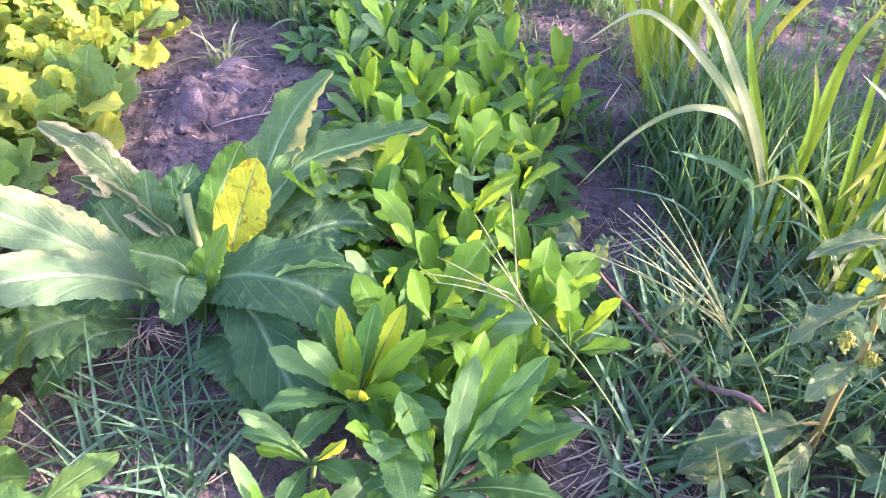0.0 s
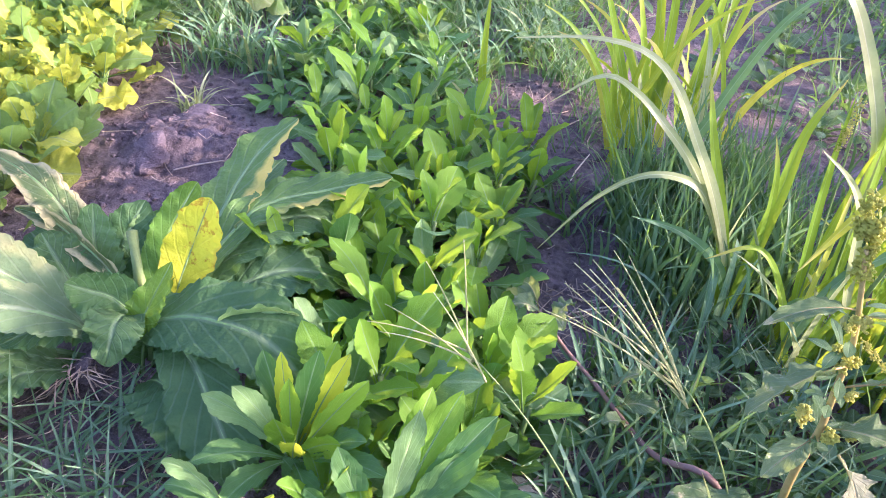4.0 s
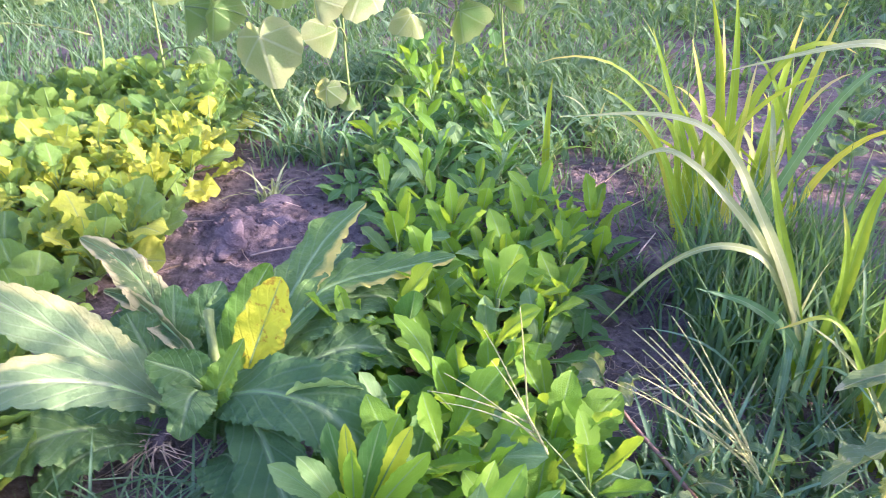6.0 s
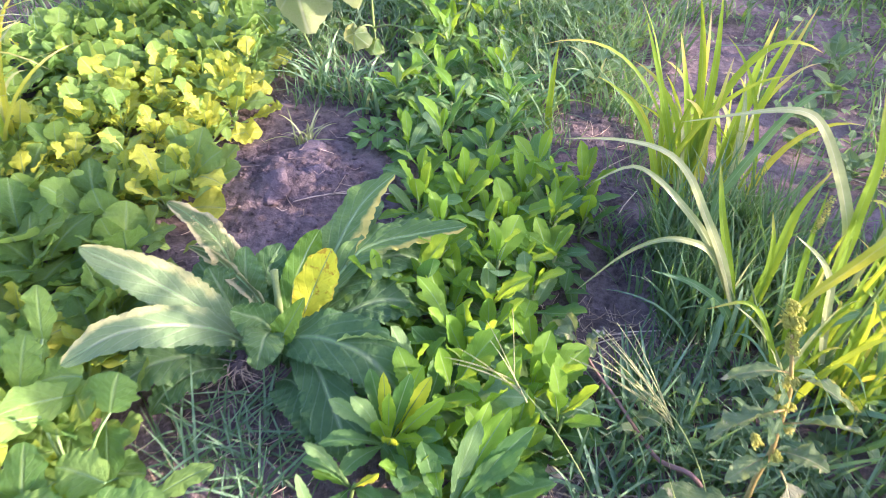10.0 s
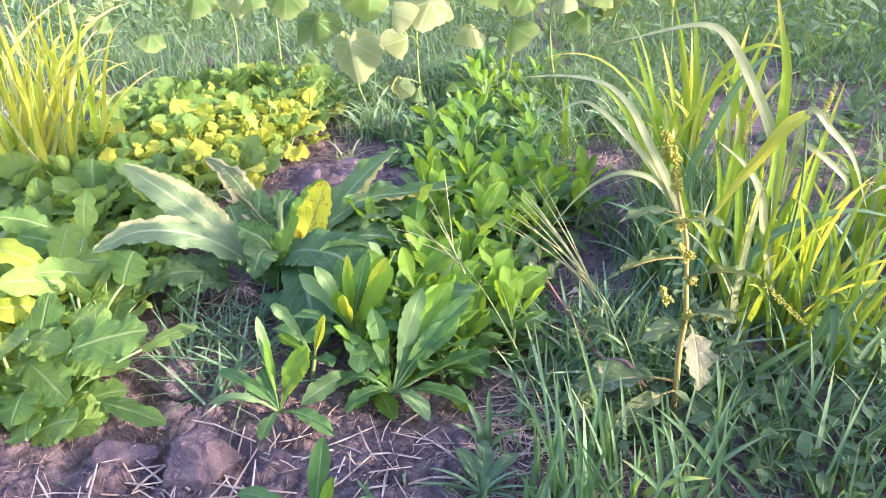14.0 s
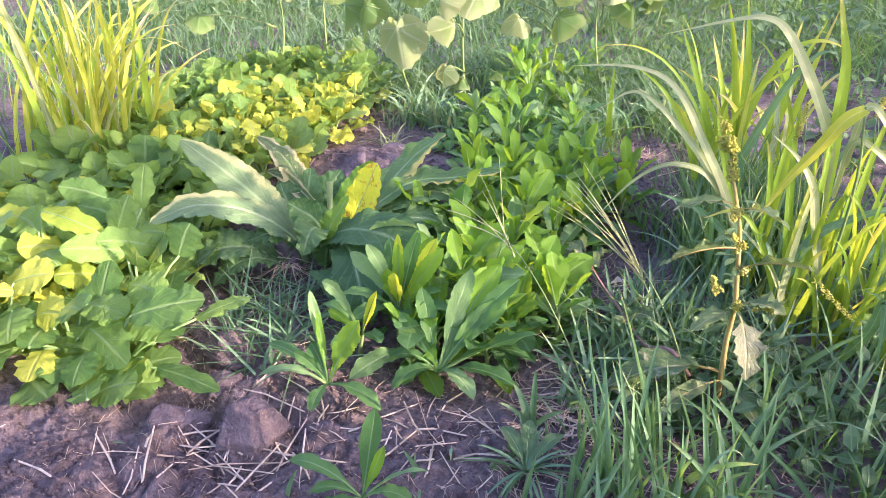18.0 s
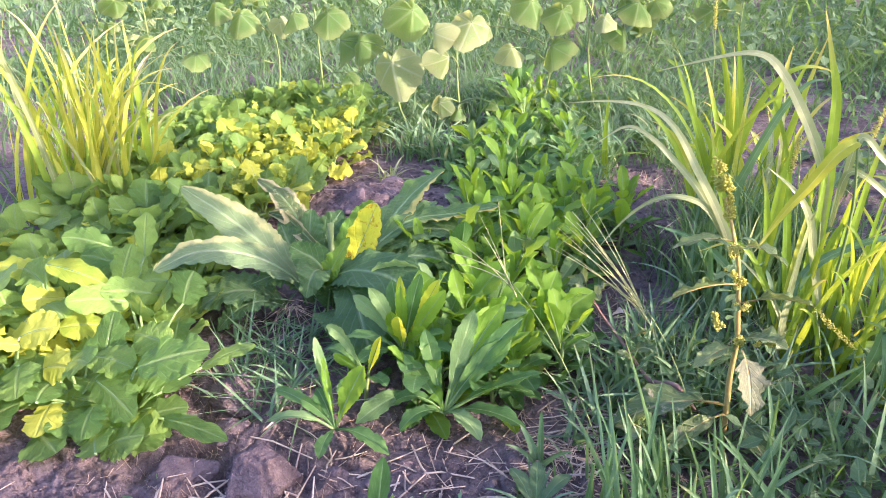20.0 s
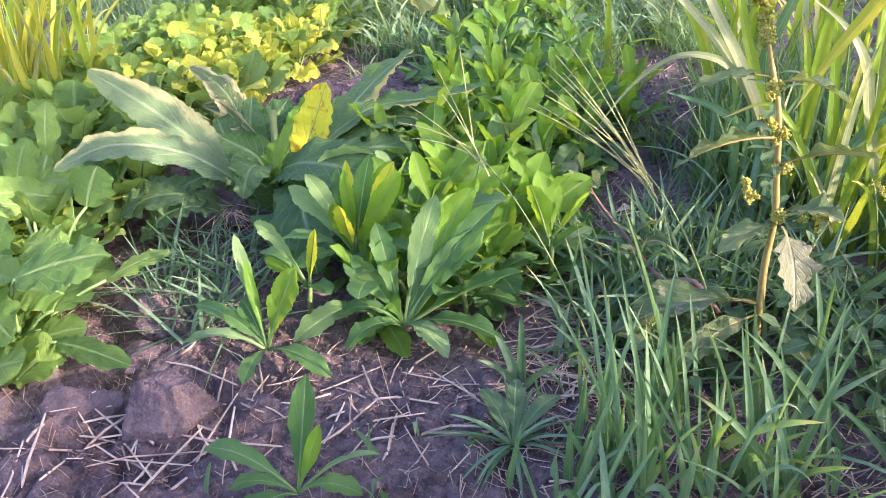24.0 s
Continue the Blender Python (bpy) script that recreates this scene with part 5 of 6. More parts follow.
leaf_cloud("seedling_undergrowth", 800, box_place(-0.10, 0.26, 0.60, 1.34), 0.045, 0.05, ASTER_OLD, "low lance-shaped leaves close to the soil in the bed")
leaf_cloud("seedling_undergrowth", 700, box_place(-0.26, 0.14, 1.40, 2.2), 0.05, 0.055, ASTER_OLD, "low lance-shaped leaves further along the row")
leaf_cloud("mustard_undergrowth", 1300, box_place(-1.3, -0.3, 0.3, 2.1, lambda x, y: np.array([in_mustard(a, b) for a, b in zip(x, y)], bool)), 0.09, 0.05, MUSTARD, "low mustard leaves inside the stand")


def blade(ob, p0, p1, p2, w, mat, roll=0.0, n=14, twist=0.0, name="blade", fold=0.25):
    o = np.array(ob.matrix_basis.translation)
    d = np.array(p2, float) - np.array(p0, float)
    up = (-d[0] * 0.3, -1.0, 0.6) if abs(d[2]) > 0.8 * np.linalg.norm(d) else (0, 0, 1)
    return part(name, leaf_mesh("blade", np.array(p0) - o, np.array(p1) - o, np.array(p2) - o, w, ribbon, [mat, mat], n=n, m=1, ruffle=0.05, waves=2, fold=fold, rib=0, roll=roll, twist=twist, up=up), ob)


def clump(ob, count, height, spreadr, width, mat, pale=0.15, out=0.35, lean=(0.0, 0.0), stiff=0.0, gold=0.0):
    """Random blades of a grass clump: rising, then bending over."""
    o = np.array(ob.matrix_basis.translation)
    for _ in range(count):
        a = U(0, math.tau)
        b = o + (U(-1, 1) * spreadr, U(-1, 1) * spreadr, 0.0)
        h, r = height * U(0.45, 1.0), height * out * U(0.15, 1.3)
        e = np.array((math.cos(a) * r + lean[0] * h, math.sin(a) * r + lean[1] * h, 0))
        droop = U(0.55 + 0.35 * stiff, 1.05 + 0.1 * stiff)
        blade(ob, b, b + e * 0.25 + (0, 0, h * 0.85), b + e + (0, 0, h * droop), width * U(0.6, 1.0), FOXTAIL_PALE if rng.random() < pale else (FOXTAIL_GOLD if rng.random() < gold else mat), U(-0.7, 0.7), 10, U(-0.8, 0.8))


def sword(t):
    return (0.55 + 0.45 * np.minimum(t / 0.18, 1)) * (1 - t) ** 0.62 + 0.015


def stiff_tuft(ob, count, height, spreadr, width, mat, out, lean=(0.0, 0.0)):
    """Straight pointed blades that cross each other, with few bent over."""
    o = np.array(ob.matrix_basis.translation)
    for _ in range(count):
        a = U(0, math.tau)
        b = o + (U(-1, 1) * spreadr, U(-1, 1) * spreadr, 0.0)
        h, r = height * U(0.35, 1.0), height * out * U(0.1, 1.25)
        e = np.array((math.cos(a) * r + lean[0] * h, math.sin(a) * r + lean[1] * h, 0))
        limp = rng.random() < 0.2
        end = e * (1.2 if limp else 1.0) + (0, 0, h * (U(0.25, 0.5) if limp else U(0.9, 1.05)))
        mid = e * (0.55 if limp else 0.40) + (0, 0, h * (0.75 if limp else 0.56))
        d = unit(end)
        up = (-d[0] * 0.3 + U(-0.8, 0.8), -1.0, 0.6) if abs(d[2]) > 0.6 else (0, 0, 1)
        part("blade", leaf_mesh("blade", b - o, b - o + mid, b - o + end, width * U(0.35, 1.0), sword, [mat, mat], n=9, m=1, ruffle=0.04, waves=1.5, fold=0.42, rib=0, roll=U(-0.6, 0.6), twist=U(-0.5, 0.5), up=up), ob)


def arc(ob, pts, w, mat, up=(0, -0.8, 0.6), n=22, fold=0.22, name="blade", twist=0.0):
    """A long blade through several places."""
    o = np.array(ob.matrix_basis.translation)
    return part(name, leaf_mesh("blade", np.array(pts, float) - o, None, None, w, ribbon, [mat, mat], n=n, m=2, ruffle=0.06, waves=2, fold=fold, rib=0, up=up, twist=twist, seed=pts[0][0] * 31 + pts[-1][0] * 17), ob)


fox_a = thing("foxtail_grass", at_ground(0.53, 0.90), "tall foxtail grass with long arching glossy blades", "grass", "tall grass clumps")
part("culm", tube("culm", along(np.array([(0.535, 0.90, 0), (0.523, 0.90, 0.10), (0.492, 0.90, 0.17), (0.456, 0.90, 0.236)]) - np.array(fox_a.matrix_basis.translation), np.linspace(0, 1, 12)), np.linspace(0.004, 0.0026, 12), STEM_GREEN, 6), fox_a)
for pts, w, mat in [([(0.515, 0.898, 0.11), (0.487, 0.896, 0.18), (0.458, 0.895, 0.24), (0.425, 0.895, 0.298), (0.386, 0.90, 0.364), (0.341, 0.90, 0.401), (0.275, 0.90, 0.412), (0.19, 0.90, 0.405)], 0.0078, FOXTAIL_PALE),
                    ([(0.505, 0.90, 0.13), (0.47, 0.90, 0.20), (0.43, 0.90, 0.262), (0.389, 0.90, 0.308), (0.342, 0.90, 0.351), (0.299, 0.90, 0.368), (0.243, 0.90, 0.330)], 0.0072, FOXTAIL_PALE),
                    ([(0.50, 0.90, 0.14), (0.455, 0.895, 0.222), (0.413, 0.89, 0.248), (0.365, 0.89, 0.243), (0.313, 0.89, 0.202), (0.254, 0.89, 0.120)], 0.0058, FOXTAIL_PALE),
                    ([(0.53, 0.90, 0.06), (0.49, 0.88, 0.13), (0.43, 0.87, 0.18), (0.36, 0.86, 0.205)], 0.0085, TUFT),
                    ([(0.53, 0.90, 0.02), (0.50, 0.91, 0.16), (0.46, 0.93, 0.28), (0.44, 0.95, 0.36)], 0.0095, FOXTAIL),
                    ([(0.54, 0.90, 0.02), (0.56, 0.92, 0.20), (0.57, 0.93, 0.30), (0.60, 0.94, 0.37)], 0.0105, FOXTAIL),
                    ([(0.54, 0.90, 0.02), (0.555, 0.91, 0.14), (0.545, 0.91, 0.24), (0.53, 0.92, 0.30)], 0.0075, FOXTAIL)]:
    arc(fox_a, pts, w, mat)
clump(fox_a, 20, 0.30, 0.06, 0.0055, TUFT, 0.1, 0.5)
fox_b = thing("foxtail_grass", at_ground(0.545, 1.42), "sunlit yellow-green grass clump with upright blades", "grass", "tall grass clumps")
for p0, p1, p2, w in [((0.50, 1.4, 0.0), (0.41, 1.4, 0.26), (0.35, 1.4, 0.40), 0.007), ((0.51, 1.4, 0.0), (0.52, 1.4, 0.27), (0.48, 1.4, 0.47), 0.009), ((0.52, 1.4, 0.0), (0.46, 1.4, 0.27), (0.42, 1.4, 0.38), 0.007), ((0.58, 1.42, 0.0), (0.57, 1.42, 0.22), (0.65, 1.42, 0.42), 0.009),
                      ((0.59, 1.42, 0.0), (0.61, 1.42, 0.2), (0.67, 1.42, 0.45), 0.008), ((0.49, 1.4, 0.0), (0.37, 1.4, 0.42), (0.15, 1.4, 0.33), 0.007), ((0.50, 1.4, 0.02), (0.53, 1.4, 0.46), (0.70, 1.4, 0.36), 0.007), ((0.52, 1.4, 0.0), (0.49, 1.4, 0.32), (0.44, 1.4, 0.46), 0.008),
                      ((0.57, 1.41, 0.0), (0.58, 1.41, 0.3), (0.60, 1.41, 0.42), 0.009)]:
    blade(fox_b, p0, p1, p2, w * 1.3, FOXTAIL, U(-0.5, 0.5), 12)
clump(fox_b, 34, 0.38, 0.11, 0.0095, FOXTAIL, 0.15, 0.40, (0, 0), 0.9, 0.15)
fox_c = thing("foxtail_grass", at_ground(0.635, 0.83), "tall foxtail grass with broad bright blades", "grass", "tall grass clumps")
for pts, w, mat, up in [([(0.625, 0.85, 0.20), (0.617, 0.85, 0.304), (0.600, 0.85, 0.358), (0.559, 0.85, 0.436), (0.523, 0.85, 0.490), (0.492, 0.85, 0.508), (0.444, 0.85, 0.503), (0.344, 0.85, 0.476)], 0.0095, FOXTAIL_PALE, (0, -0.8, 0.6)),
                        ([(0.63, 0.85, 0.03), (0.622, 0.85, 0.275), (0.617, 0.85, 0.359), (0.611, 0.85, 0.447), (0.595, 0.85, 0.504), (0.575, 0.85, 0.575)], 0.0105, FOXTAIL, (0.2, -1, 0.2)),
                        ([(0.52, 1.10, 0.02), (0.505, 1.12, 0.166), (0.519, 1.12, 0.227), (0.564, 1.12, 0.343), (0.604, 1.12, 0.403), (0.638, 1.12, 0.412)], 0.0095, TUFT, (0, -0.8, 0.6)),
                        ([(0.635, 0.76, 0.405), (0.609, 0.74, 0.391), (0.581, 0.74, 0.342), (0.550, 0.74, 0.291), (0.519, 0.74, 0.224)], 0.0105, FOXTAIL_GOLD, (-0.2, -1, 0.4)),
                        ([(0.64, 0.80, 0.10), (0.612, 0.80, 0.207), (0.598, 0.80, 0.264), (0.571, 0.80, 0.308), (0.525, 0.80, 0.345)], 0.0075, FOXTAIL_PALE, (0, -0.8, 0.6)),
                        ([(0.635, 0.81, 0.30), (0.645, 0.80, 0.397), (0.68, 0.80, 0.370), (0.716, 0.80, 0.329), (0.75, 0.80, 0.25)], 0.0065, FOXTAIL_PALE, (0, -0.8, 0.6)),
                        ([(0.63, 0.81, 0.25), (0.640, 0.80, 0.345), (0.699, 0.80, 0.310), (0.715, 0.80, 0.280), (0.683, 0.80, 0.234)], 0.0055, FOXTAIL_PALE, (0, -0.8, 0.6)),
                        ([(0.575, 0.80, 0.02), (0.583, 0.80, 0.090), (0.612, 0.80, 0.177), (0.669, 0.80, 0.225), (0.733, 0.80, 0.249), (0.80, 0.80, 0.24)], 0.0085, TUFT, (0, -0.8, 0.6)),
                        ([(0.60, 0.80, 0.0), (0.55, 0.80, 0.14), (0.50, 0.80, 0.21), (0.44, 0.80, 0.19)], 0.0055, FOXTAIL, (0, -0.8, 0.6)),
                        ([(0.65, 0.83, 0.0), (0.665, 0.83, 0.20), (0.675, 0.83, 0.33), (0.69, 0.83, 0.44)], 0.0075, FOXTAIL, (0.2, -1, 0.2)),
                        ([(0.61, 0.84, 0.0), (0.58, 0.84, 0.18), (0.565, 0.84, 0.30), (0.56, 0.84, 0.40)], 0.0080, FOXTAIL, (0.2, -1, 0.2)),
                        ([(0.645, 0.82, 0.0), (0.63, 0.81, 0.16), (0.65, 0.80, 0.26), (0.70, 0.79, 0.19)], 0.0065, FOXTAIL, (0, -0.8, 0.6)),
                        ([(0.66, 0.70, 0.0), (0.69, 0.66, 0.10), (0.697, 0.65, 0.165), (0.705, 0.645, 0.12), (0.71, 0.64, 0.04)], 0.0090, TUFT, (0, -1, 0.2))]:
    arc(fox_c, pts, w, mat, up)
for pts in [[(0.64, 0.82, 0), (0.65, 0.80, 0.16), (0.648, 0.77, 0.30), (0.634, 0.76, 0.408)], [(0.63, 0.84, 0), (0.632, 0.85, 0.12), (0.622, 0.85, 0.24)], [(0.60, 0.84, 0), (0.56, 0.85, 0.10), (0.505, 0.855, 0.22)]]:
    part("culm", tube("culm", along(np.array(pts) - np.array(fox_c.matrix_basis.translation), np.linspace(0, 1, 10)), np.linspace(0.0032, 0.0018, 10), STEM_GREEN, 6), fox_c)
clump(fox_c, 26, 0.40, 0.06, 0.0066, FOXTAIL, 0.08, 0.30, (0, 0), 0.9, 0.1)
fox_d = thing("foxtail_grass", at_ground(0.74, 0.78), "leaning clump of sunlit yellow-green grass with seed heads", "grass", "tall grass clumps")
clump(fox_d, 26, 0.34, 0.08, 0.0062, FOXTAIL, 0.10, 0.50, (0.18, 0.0), 0.6, 0.15)
clump(fox_d, 24, 0.26, 0.09, 0.0075, TUFT, 0.10, 0.60, (0.05, 0.0), 0.4, 0.0)
fox_e = thing("foxtail_grass", at_ground(0.90, 1.05), "clump of bright grass at the field's side", "grass", "tall grass clumps")
clump(fox_e, 36, 0.38, 0.10, 0.008, FOXTAIL, 0.2, 0.4)
fox_f = thing("foxtail_grass", at_ground(-1.15, 1.12), "tall yellow sunlit grass clump beyond the mustard", "grass", "tall grass clumps")
for p0, p1, p2, w in [((-1.16, 1.1, 0.0), (-1.09, 1.1, 0.3), (-1.15, 1.1, 0.52), 0.012), ((-1.16, 1.1, 0.0), (-1.01, 1.1, 0.27), (-0.83, 1.1, 0.45), 0.012), ((-1.16, 1.1, 0.0), (-1.2, 1.1, 0.22), (-1.28, 1.1, 0.47), 0.011), ((-1.14, 1.1, 0.0), (-1.05, 1.1, 0.26), (-1.0, 1.1, 0.50), 0.013),
                      ((-1.18, 1.1, 0.0), (-1.28, 1.1, 0.34), (-1.38, 1.1, 0.22), 0.010), ((-1.16, 1.1, 0.0), (-0.99, 1.1, 0.46), (-0.76, 1.1, 0.33), 0.011), ((-1.15, 1.08, 0.0), (-1.08, 1.0, 0.24), (-0.93, 0.92, 0.16), 0.011)]:
    # gold blades: the clump's sunlit yellow is painted into them
    blade(fox_f, p0, p1, p2, w * 0.8, FOXTAIL_GOLD, U(-0.5, 0.5), 12)
clump(fox_f, 95, 0.58, 0.16, 0.0095, FOXTAIL, 0.25, 0.38, (0.2, -0.05), 0.7, 0.6)

TUFT_PLACES = [(0.315, 0.325, 8, 0.10), (0.355, 0.315, 18, 0.18), (0.39, 0.375, 20, 0.20), (0.43, 0.335, 18, 0.20), (0.48, 0.385, 18, 0.18), (0.36, 0.41, 7, 0.14), (0.52, 0.34, 16, 0.18), (0.45, 0.43, 6, 0.13), (0.40, 0.27, 16, 0.17), (0.36, 0.25, 10, 0.13),
               (0.56, 0.43, 9, 0.17), (0.50, 0.28, 14, 0.18), (0.60, 0.52, 8, 0.17), (0.55, 0.62, 6, 0.13), (0.68, 0.60, 12, 0.18), (0.66, 0.42, 12, 0.18), (0.18, 0.245, 4, 0.07), (-0.055, 0.165, 2, 0.08), (0.16, 0.33, 4, 0.06)]
for x, y, k, h in TUFT_PLACES:
    ob = thing("grass_tuft", at_ground(x, y), "tuft of blue-green grass with yellowed blade tips", "grass", "grass tufts beside the bare soil")
    stiff_tuft(ob, int(k * 0.9), h * U(0.9, 1.35), 0.048, 0.0066, TUFT, U(0.22, 0.52), (U(-0.22, 0.15), U(-0.2, 0.1)))
for x, y, k, h in [(-0.235, 0.55, 26, 0.12), (-0.19, 0.60, 20, 0.11), (-0.28, 0.60, 22, 0.12), (-0.17, 0.50, 18, 0.10), (-0.33, 0.57, 16, 0.11), (-0.21, 0.50, 18, 0.10), (-0.255, 0.475, 18, 0.11), (-0.215, 0.43, 16, 0.10), (-0.165, 0.44, 14, 0.09), (-0.31, 0.50, 16, 0.12), (-0.35, 0.62, 16, 0.10), (-0.25, 0.66, 16, 0.10), (-0.29, 0.24, 5, 0.05)]:
    ob = thing("grass_tuft", at_ground(x, y), "low sprawling grass tuft with narrow grey-green blades", "grass", "grass tufts under the beet")
    stiff_tuft(ob, int(k * 0.75), h * 0.85, 0.03, 0.0040, TUFT, 1.7)
for x, y, k, h in [(0.31, 0.60, 16, 0.10), (0.345, 0.665, 18, 0.12), (0.40, 0.70, 18, 0.13), (0.37, 0.575, 14, 0.10), (0.30, 0.52, 12, 0.09), (0.43, 0.64, 16, 0.13), (0.335, 0.75, 16, 0.11), (0.46, 0.70, 16, 0.14), (0.42, 0.50, 12, 0.11), (0.28, 0.68, 10, 0.08)]:
    ob = thing("grass_tuft", at_ground(x, y), "low sprawling grass tuft beside the amaranth", "grass", "grass tufts at the amaranth's foot")
    stiff_tuft(ob, k, h, 0.035, 0.0062, TUFT, 1.25)
rosette = thing("grass_rosette", at_ground(0.262, 0.345), "flat dark grass rosette with short radiating blades", "grass")
for i in range(22):
    a, ln = i * 2.4 + U(-.3, .3), U(0.05, 0.10)
    e = np.array((math.cos(a) * ln, math.sin(a) * ln, U(0.004, 0.045)))
    part("blade", leaf_mesh("blade", (0, 0, 0.006), e * 0.55 + (0, 0, 0.022), e, U(0.003, 0.0045), sword, [TUFT, TUFT], n=8, m=1, fold=0.35, rib=0, roll=U(-.5, .5)), rosette)
for tip, w in [((0.04, 0.05, 0.04), 0.010), ((-0.045, 0.04, 0.04), 0.011), ((-0.01, 0.06, 0.045), 0.010)]:
    e = np.array(tip)
    part("leaf", leaf_mesh("weed_leaf", (0, 0, 0.006), e * 0.5 + (0, 0, 0.03), e, w, ovate, [WEED, RIB], n=12, m=2, ruffle=0.15, waves=2, rib=0.012), rosette)
shoot = thing("grass_shoot", at_ground(0.247, 0.447), "broad young grass shoot with a yellow tip", "grass")
for tip, w in [((0.0, 0.005, 0.105), 0.0065), ((-0.03, 0.0, 0.075), 0.008), ((0.05, -0.02, 0.06), 0.005), ((-0.045, -0.03, 0.06), 0.005)]:
    e = np.array(tip)
    part("blade", leaf_mesh("blade", (0, 0, 0), e * 0.5 + (0, 0, 0.02), e, w, sword, [TUFT, TUFT], n=9, m=1, fold=0.4, rib=0, up=(0.1, -1, 0.3)), shoot)
dry = thing("grass_tuft", at_ground(-0.40, 1.44), "half-dry little grass tuft on the earth mound", "grass")
clump(dry, 22, 0.08, 0.02, 0.0035, FOXTAIL_PALE, 0.0, 1.0)
for x, y in [(-0.28, 1.62), (-0.36, 1.68), (-0.18, 1.66), (0.12, 1.62), (0.22, 1.72), (0.30, 1.85), (-0.44, 1.70), (0.18, 1.42)]:
    ob = thing("grass_tuft", at_ground(x, y), "grey-green grass tuft behind the mound", "grass", "grass tufts behind the mound")
    clump(ob, 16, 0.15, 0.03, 0.006, TUFT, 0.1, 0.9)
spike = thing("grass_shoot", at_ground(0.19, 1.62), "single upright yellowish grass shoot", "grass")
blade(spike, (0.19, 1.62, 0.0), (0.18, 1.62, 0.12), (0.19, 1.60, 0.25), 0.009, FOXTAIL, 0.0)


# ---- seed heads ----
def raceme(name, p0, p1, p2, r, mat, beads=26):
    t = np.linspace(0, 1, beads)
    rad = r * (1 - 0.6 * t) * (1 + 0.45 * (np.arange(beads) % 2))
    return tube(name, bez(p0, p1, p2, t), rad, mat, 5)


def finger_grass(foot, node, tips, label):
    ob = thing("finger_grass", at_ground(foot[0], foot[1]), label, "grass", "finger grass seed heads")
    o = np.array(ob.matrix_basis.translation)
    n = np.array(node) - o
    part("culm", tube("culm", bez((0, 0, 0), n * np.array((0.45, 0.45, 0.75)), n, np.linspace(0, 1, 12)), np.linspace(0.0013, 0.0008, 12), STEM_GREEN, 5), ob)
    for k, tp in enumerate(tips):
        e = np.array(tp) - o
        s = n + (n / np.linalg.norm(n)) * -0.012 * (k % 4)
        part("raceme", raceme("raceme", s, (s + e) / 2 + (0, 0, 0.012), e, 0.0009, PANICLE), ob)


finger_grass((0.33, 0.50), (0.160, 0.588, 0.214), [(0.147, 0.595, 0.338), (0.116, 0.60, 0.308), (0.082, 0.585, 0.268), (0.124, 0.59, 0.282), (0.066, 0.585, 0.246), (0.076, 0.60, 0.220)], "slender finger grass with a spreading pale seed head")
finger_grass((0.47, 0.55), (0.361, 0.582, 0.203), [(0.272, 0.585, 0.345), (0.258, 0.59, 0.330), (0.252, 0.58, 0.312), (0.238, 0.59, 0.303), (0.250, 0.57, 0.292), (0.226, 0.59, 0.270), (0.290, 0.60, 0.330), (0.278, 0.57, 0.318), (0.245, 0.60, 0.318), (0.262, 0.61, 0.305), (0.240, 0.575, 0.28)], "slender finger grass with a fan of straw-coloured racemes")



def beads(name, centre, axis, length, radius, count, size, mat, whorls=0):
    """A knobbly flower spike of many tiny grains."""
    ax = unit(np.asarray(axis, float))
    k = whorls or 7
    ct, cd = rng.uniform(0, 1, k), unit(rng.normal(0, 1, (k, 3)))
    pick = rng.integers(0, k, count)
    t = np.clip(ct[pick] + rng.normal(0, 0.035, count), 0, 1)
    wide = 1.0 - 0.55 * t**2
    off = cd[pick] * (radius * 0.62 * wide)[:, None] + rng.normal(0, radius * 0.22, (count, 3))
    c = np.asarray(centre, float) + ax * (t * length)[:, None] + off
    r = size * rng.uniform(0.6, 1.2, count)
    v = OCT[None] * r[:, None, None] * rng.uniform(0.6, 1.3, (count, 6, 1)) + c[:, None]
    f = (OCF[None] + np.arange(count)[:, None, None] * 6).reshape(-1, 3)
    return mesh_of(name, v.reshape(-1, 3), f.tolist(), [mat], smooth=False)


for p, ax, ln in [((0.57, 0.84, 0.385), (-0.1, 0, -1), 0.06), ((0.62, 0.73, 0.14), (0.55, 0, -0.5), 0.09), ((0.43, 1.50, 0.50), (0.1, 0, -1), 0.06), ((0.70, 1.0, 0.33), (0.2, 0, 1), 0.06)]:
    ob = thing("foxtail_head", Vector((p[0], p[1], 0.0)) + Vector((0, 0, float(gz(p[0], p[1])))), "bristly yellow-green foxtail seed head on a thin stalk", "grass", "foxtail seed heads")
    z = p[2] - ob.matrix_basis.translation.z
    part("stalk", tube("stalk", bez((0.03, 0, 0), (0.02, 0, z * 0.6), (0, 0, z), np.linspace(0, 1, 8)), np.full(8, 0.0012), STEM_GREEN, 5), ob)
    part("seed_head", beads("seed_head", (0, 0, z), ax, ln, 0.006, 260, 0.0015, SEEDS, 60), ob)


# ---- amaranth ----
AX, AY = 0.499, 0.562
am = thing("amaranth_plant", at_ground(AX, AY), "upright amaranth with reddish stem and knobbly flower spike", "plant")
line = [(0, 0, 0), (-0.001, 0, 0.065), (-0.003, 0.001, 0.125), (-0.001, 0.0, 0.185), (-0.006, 0.0, 0.235), (-0.013, 0.0, 0.300), (-0.028, 0.0, 0.355), (-0.040, 0, 0.395)]
part("stem", tube("stem", along(line, np.linspace(0, 1, 22)), np.linspace(0.0048, 0.0020, 22), STEM_RED, 8), am)
part("flower_spike", beads("flower_spike", (-0.034, 0.0, 0.372), (-0.24, 0.0, 1), 0.072, 0.0135, 620, 0.0024, SEEDS, 14), am)
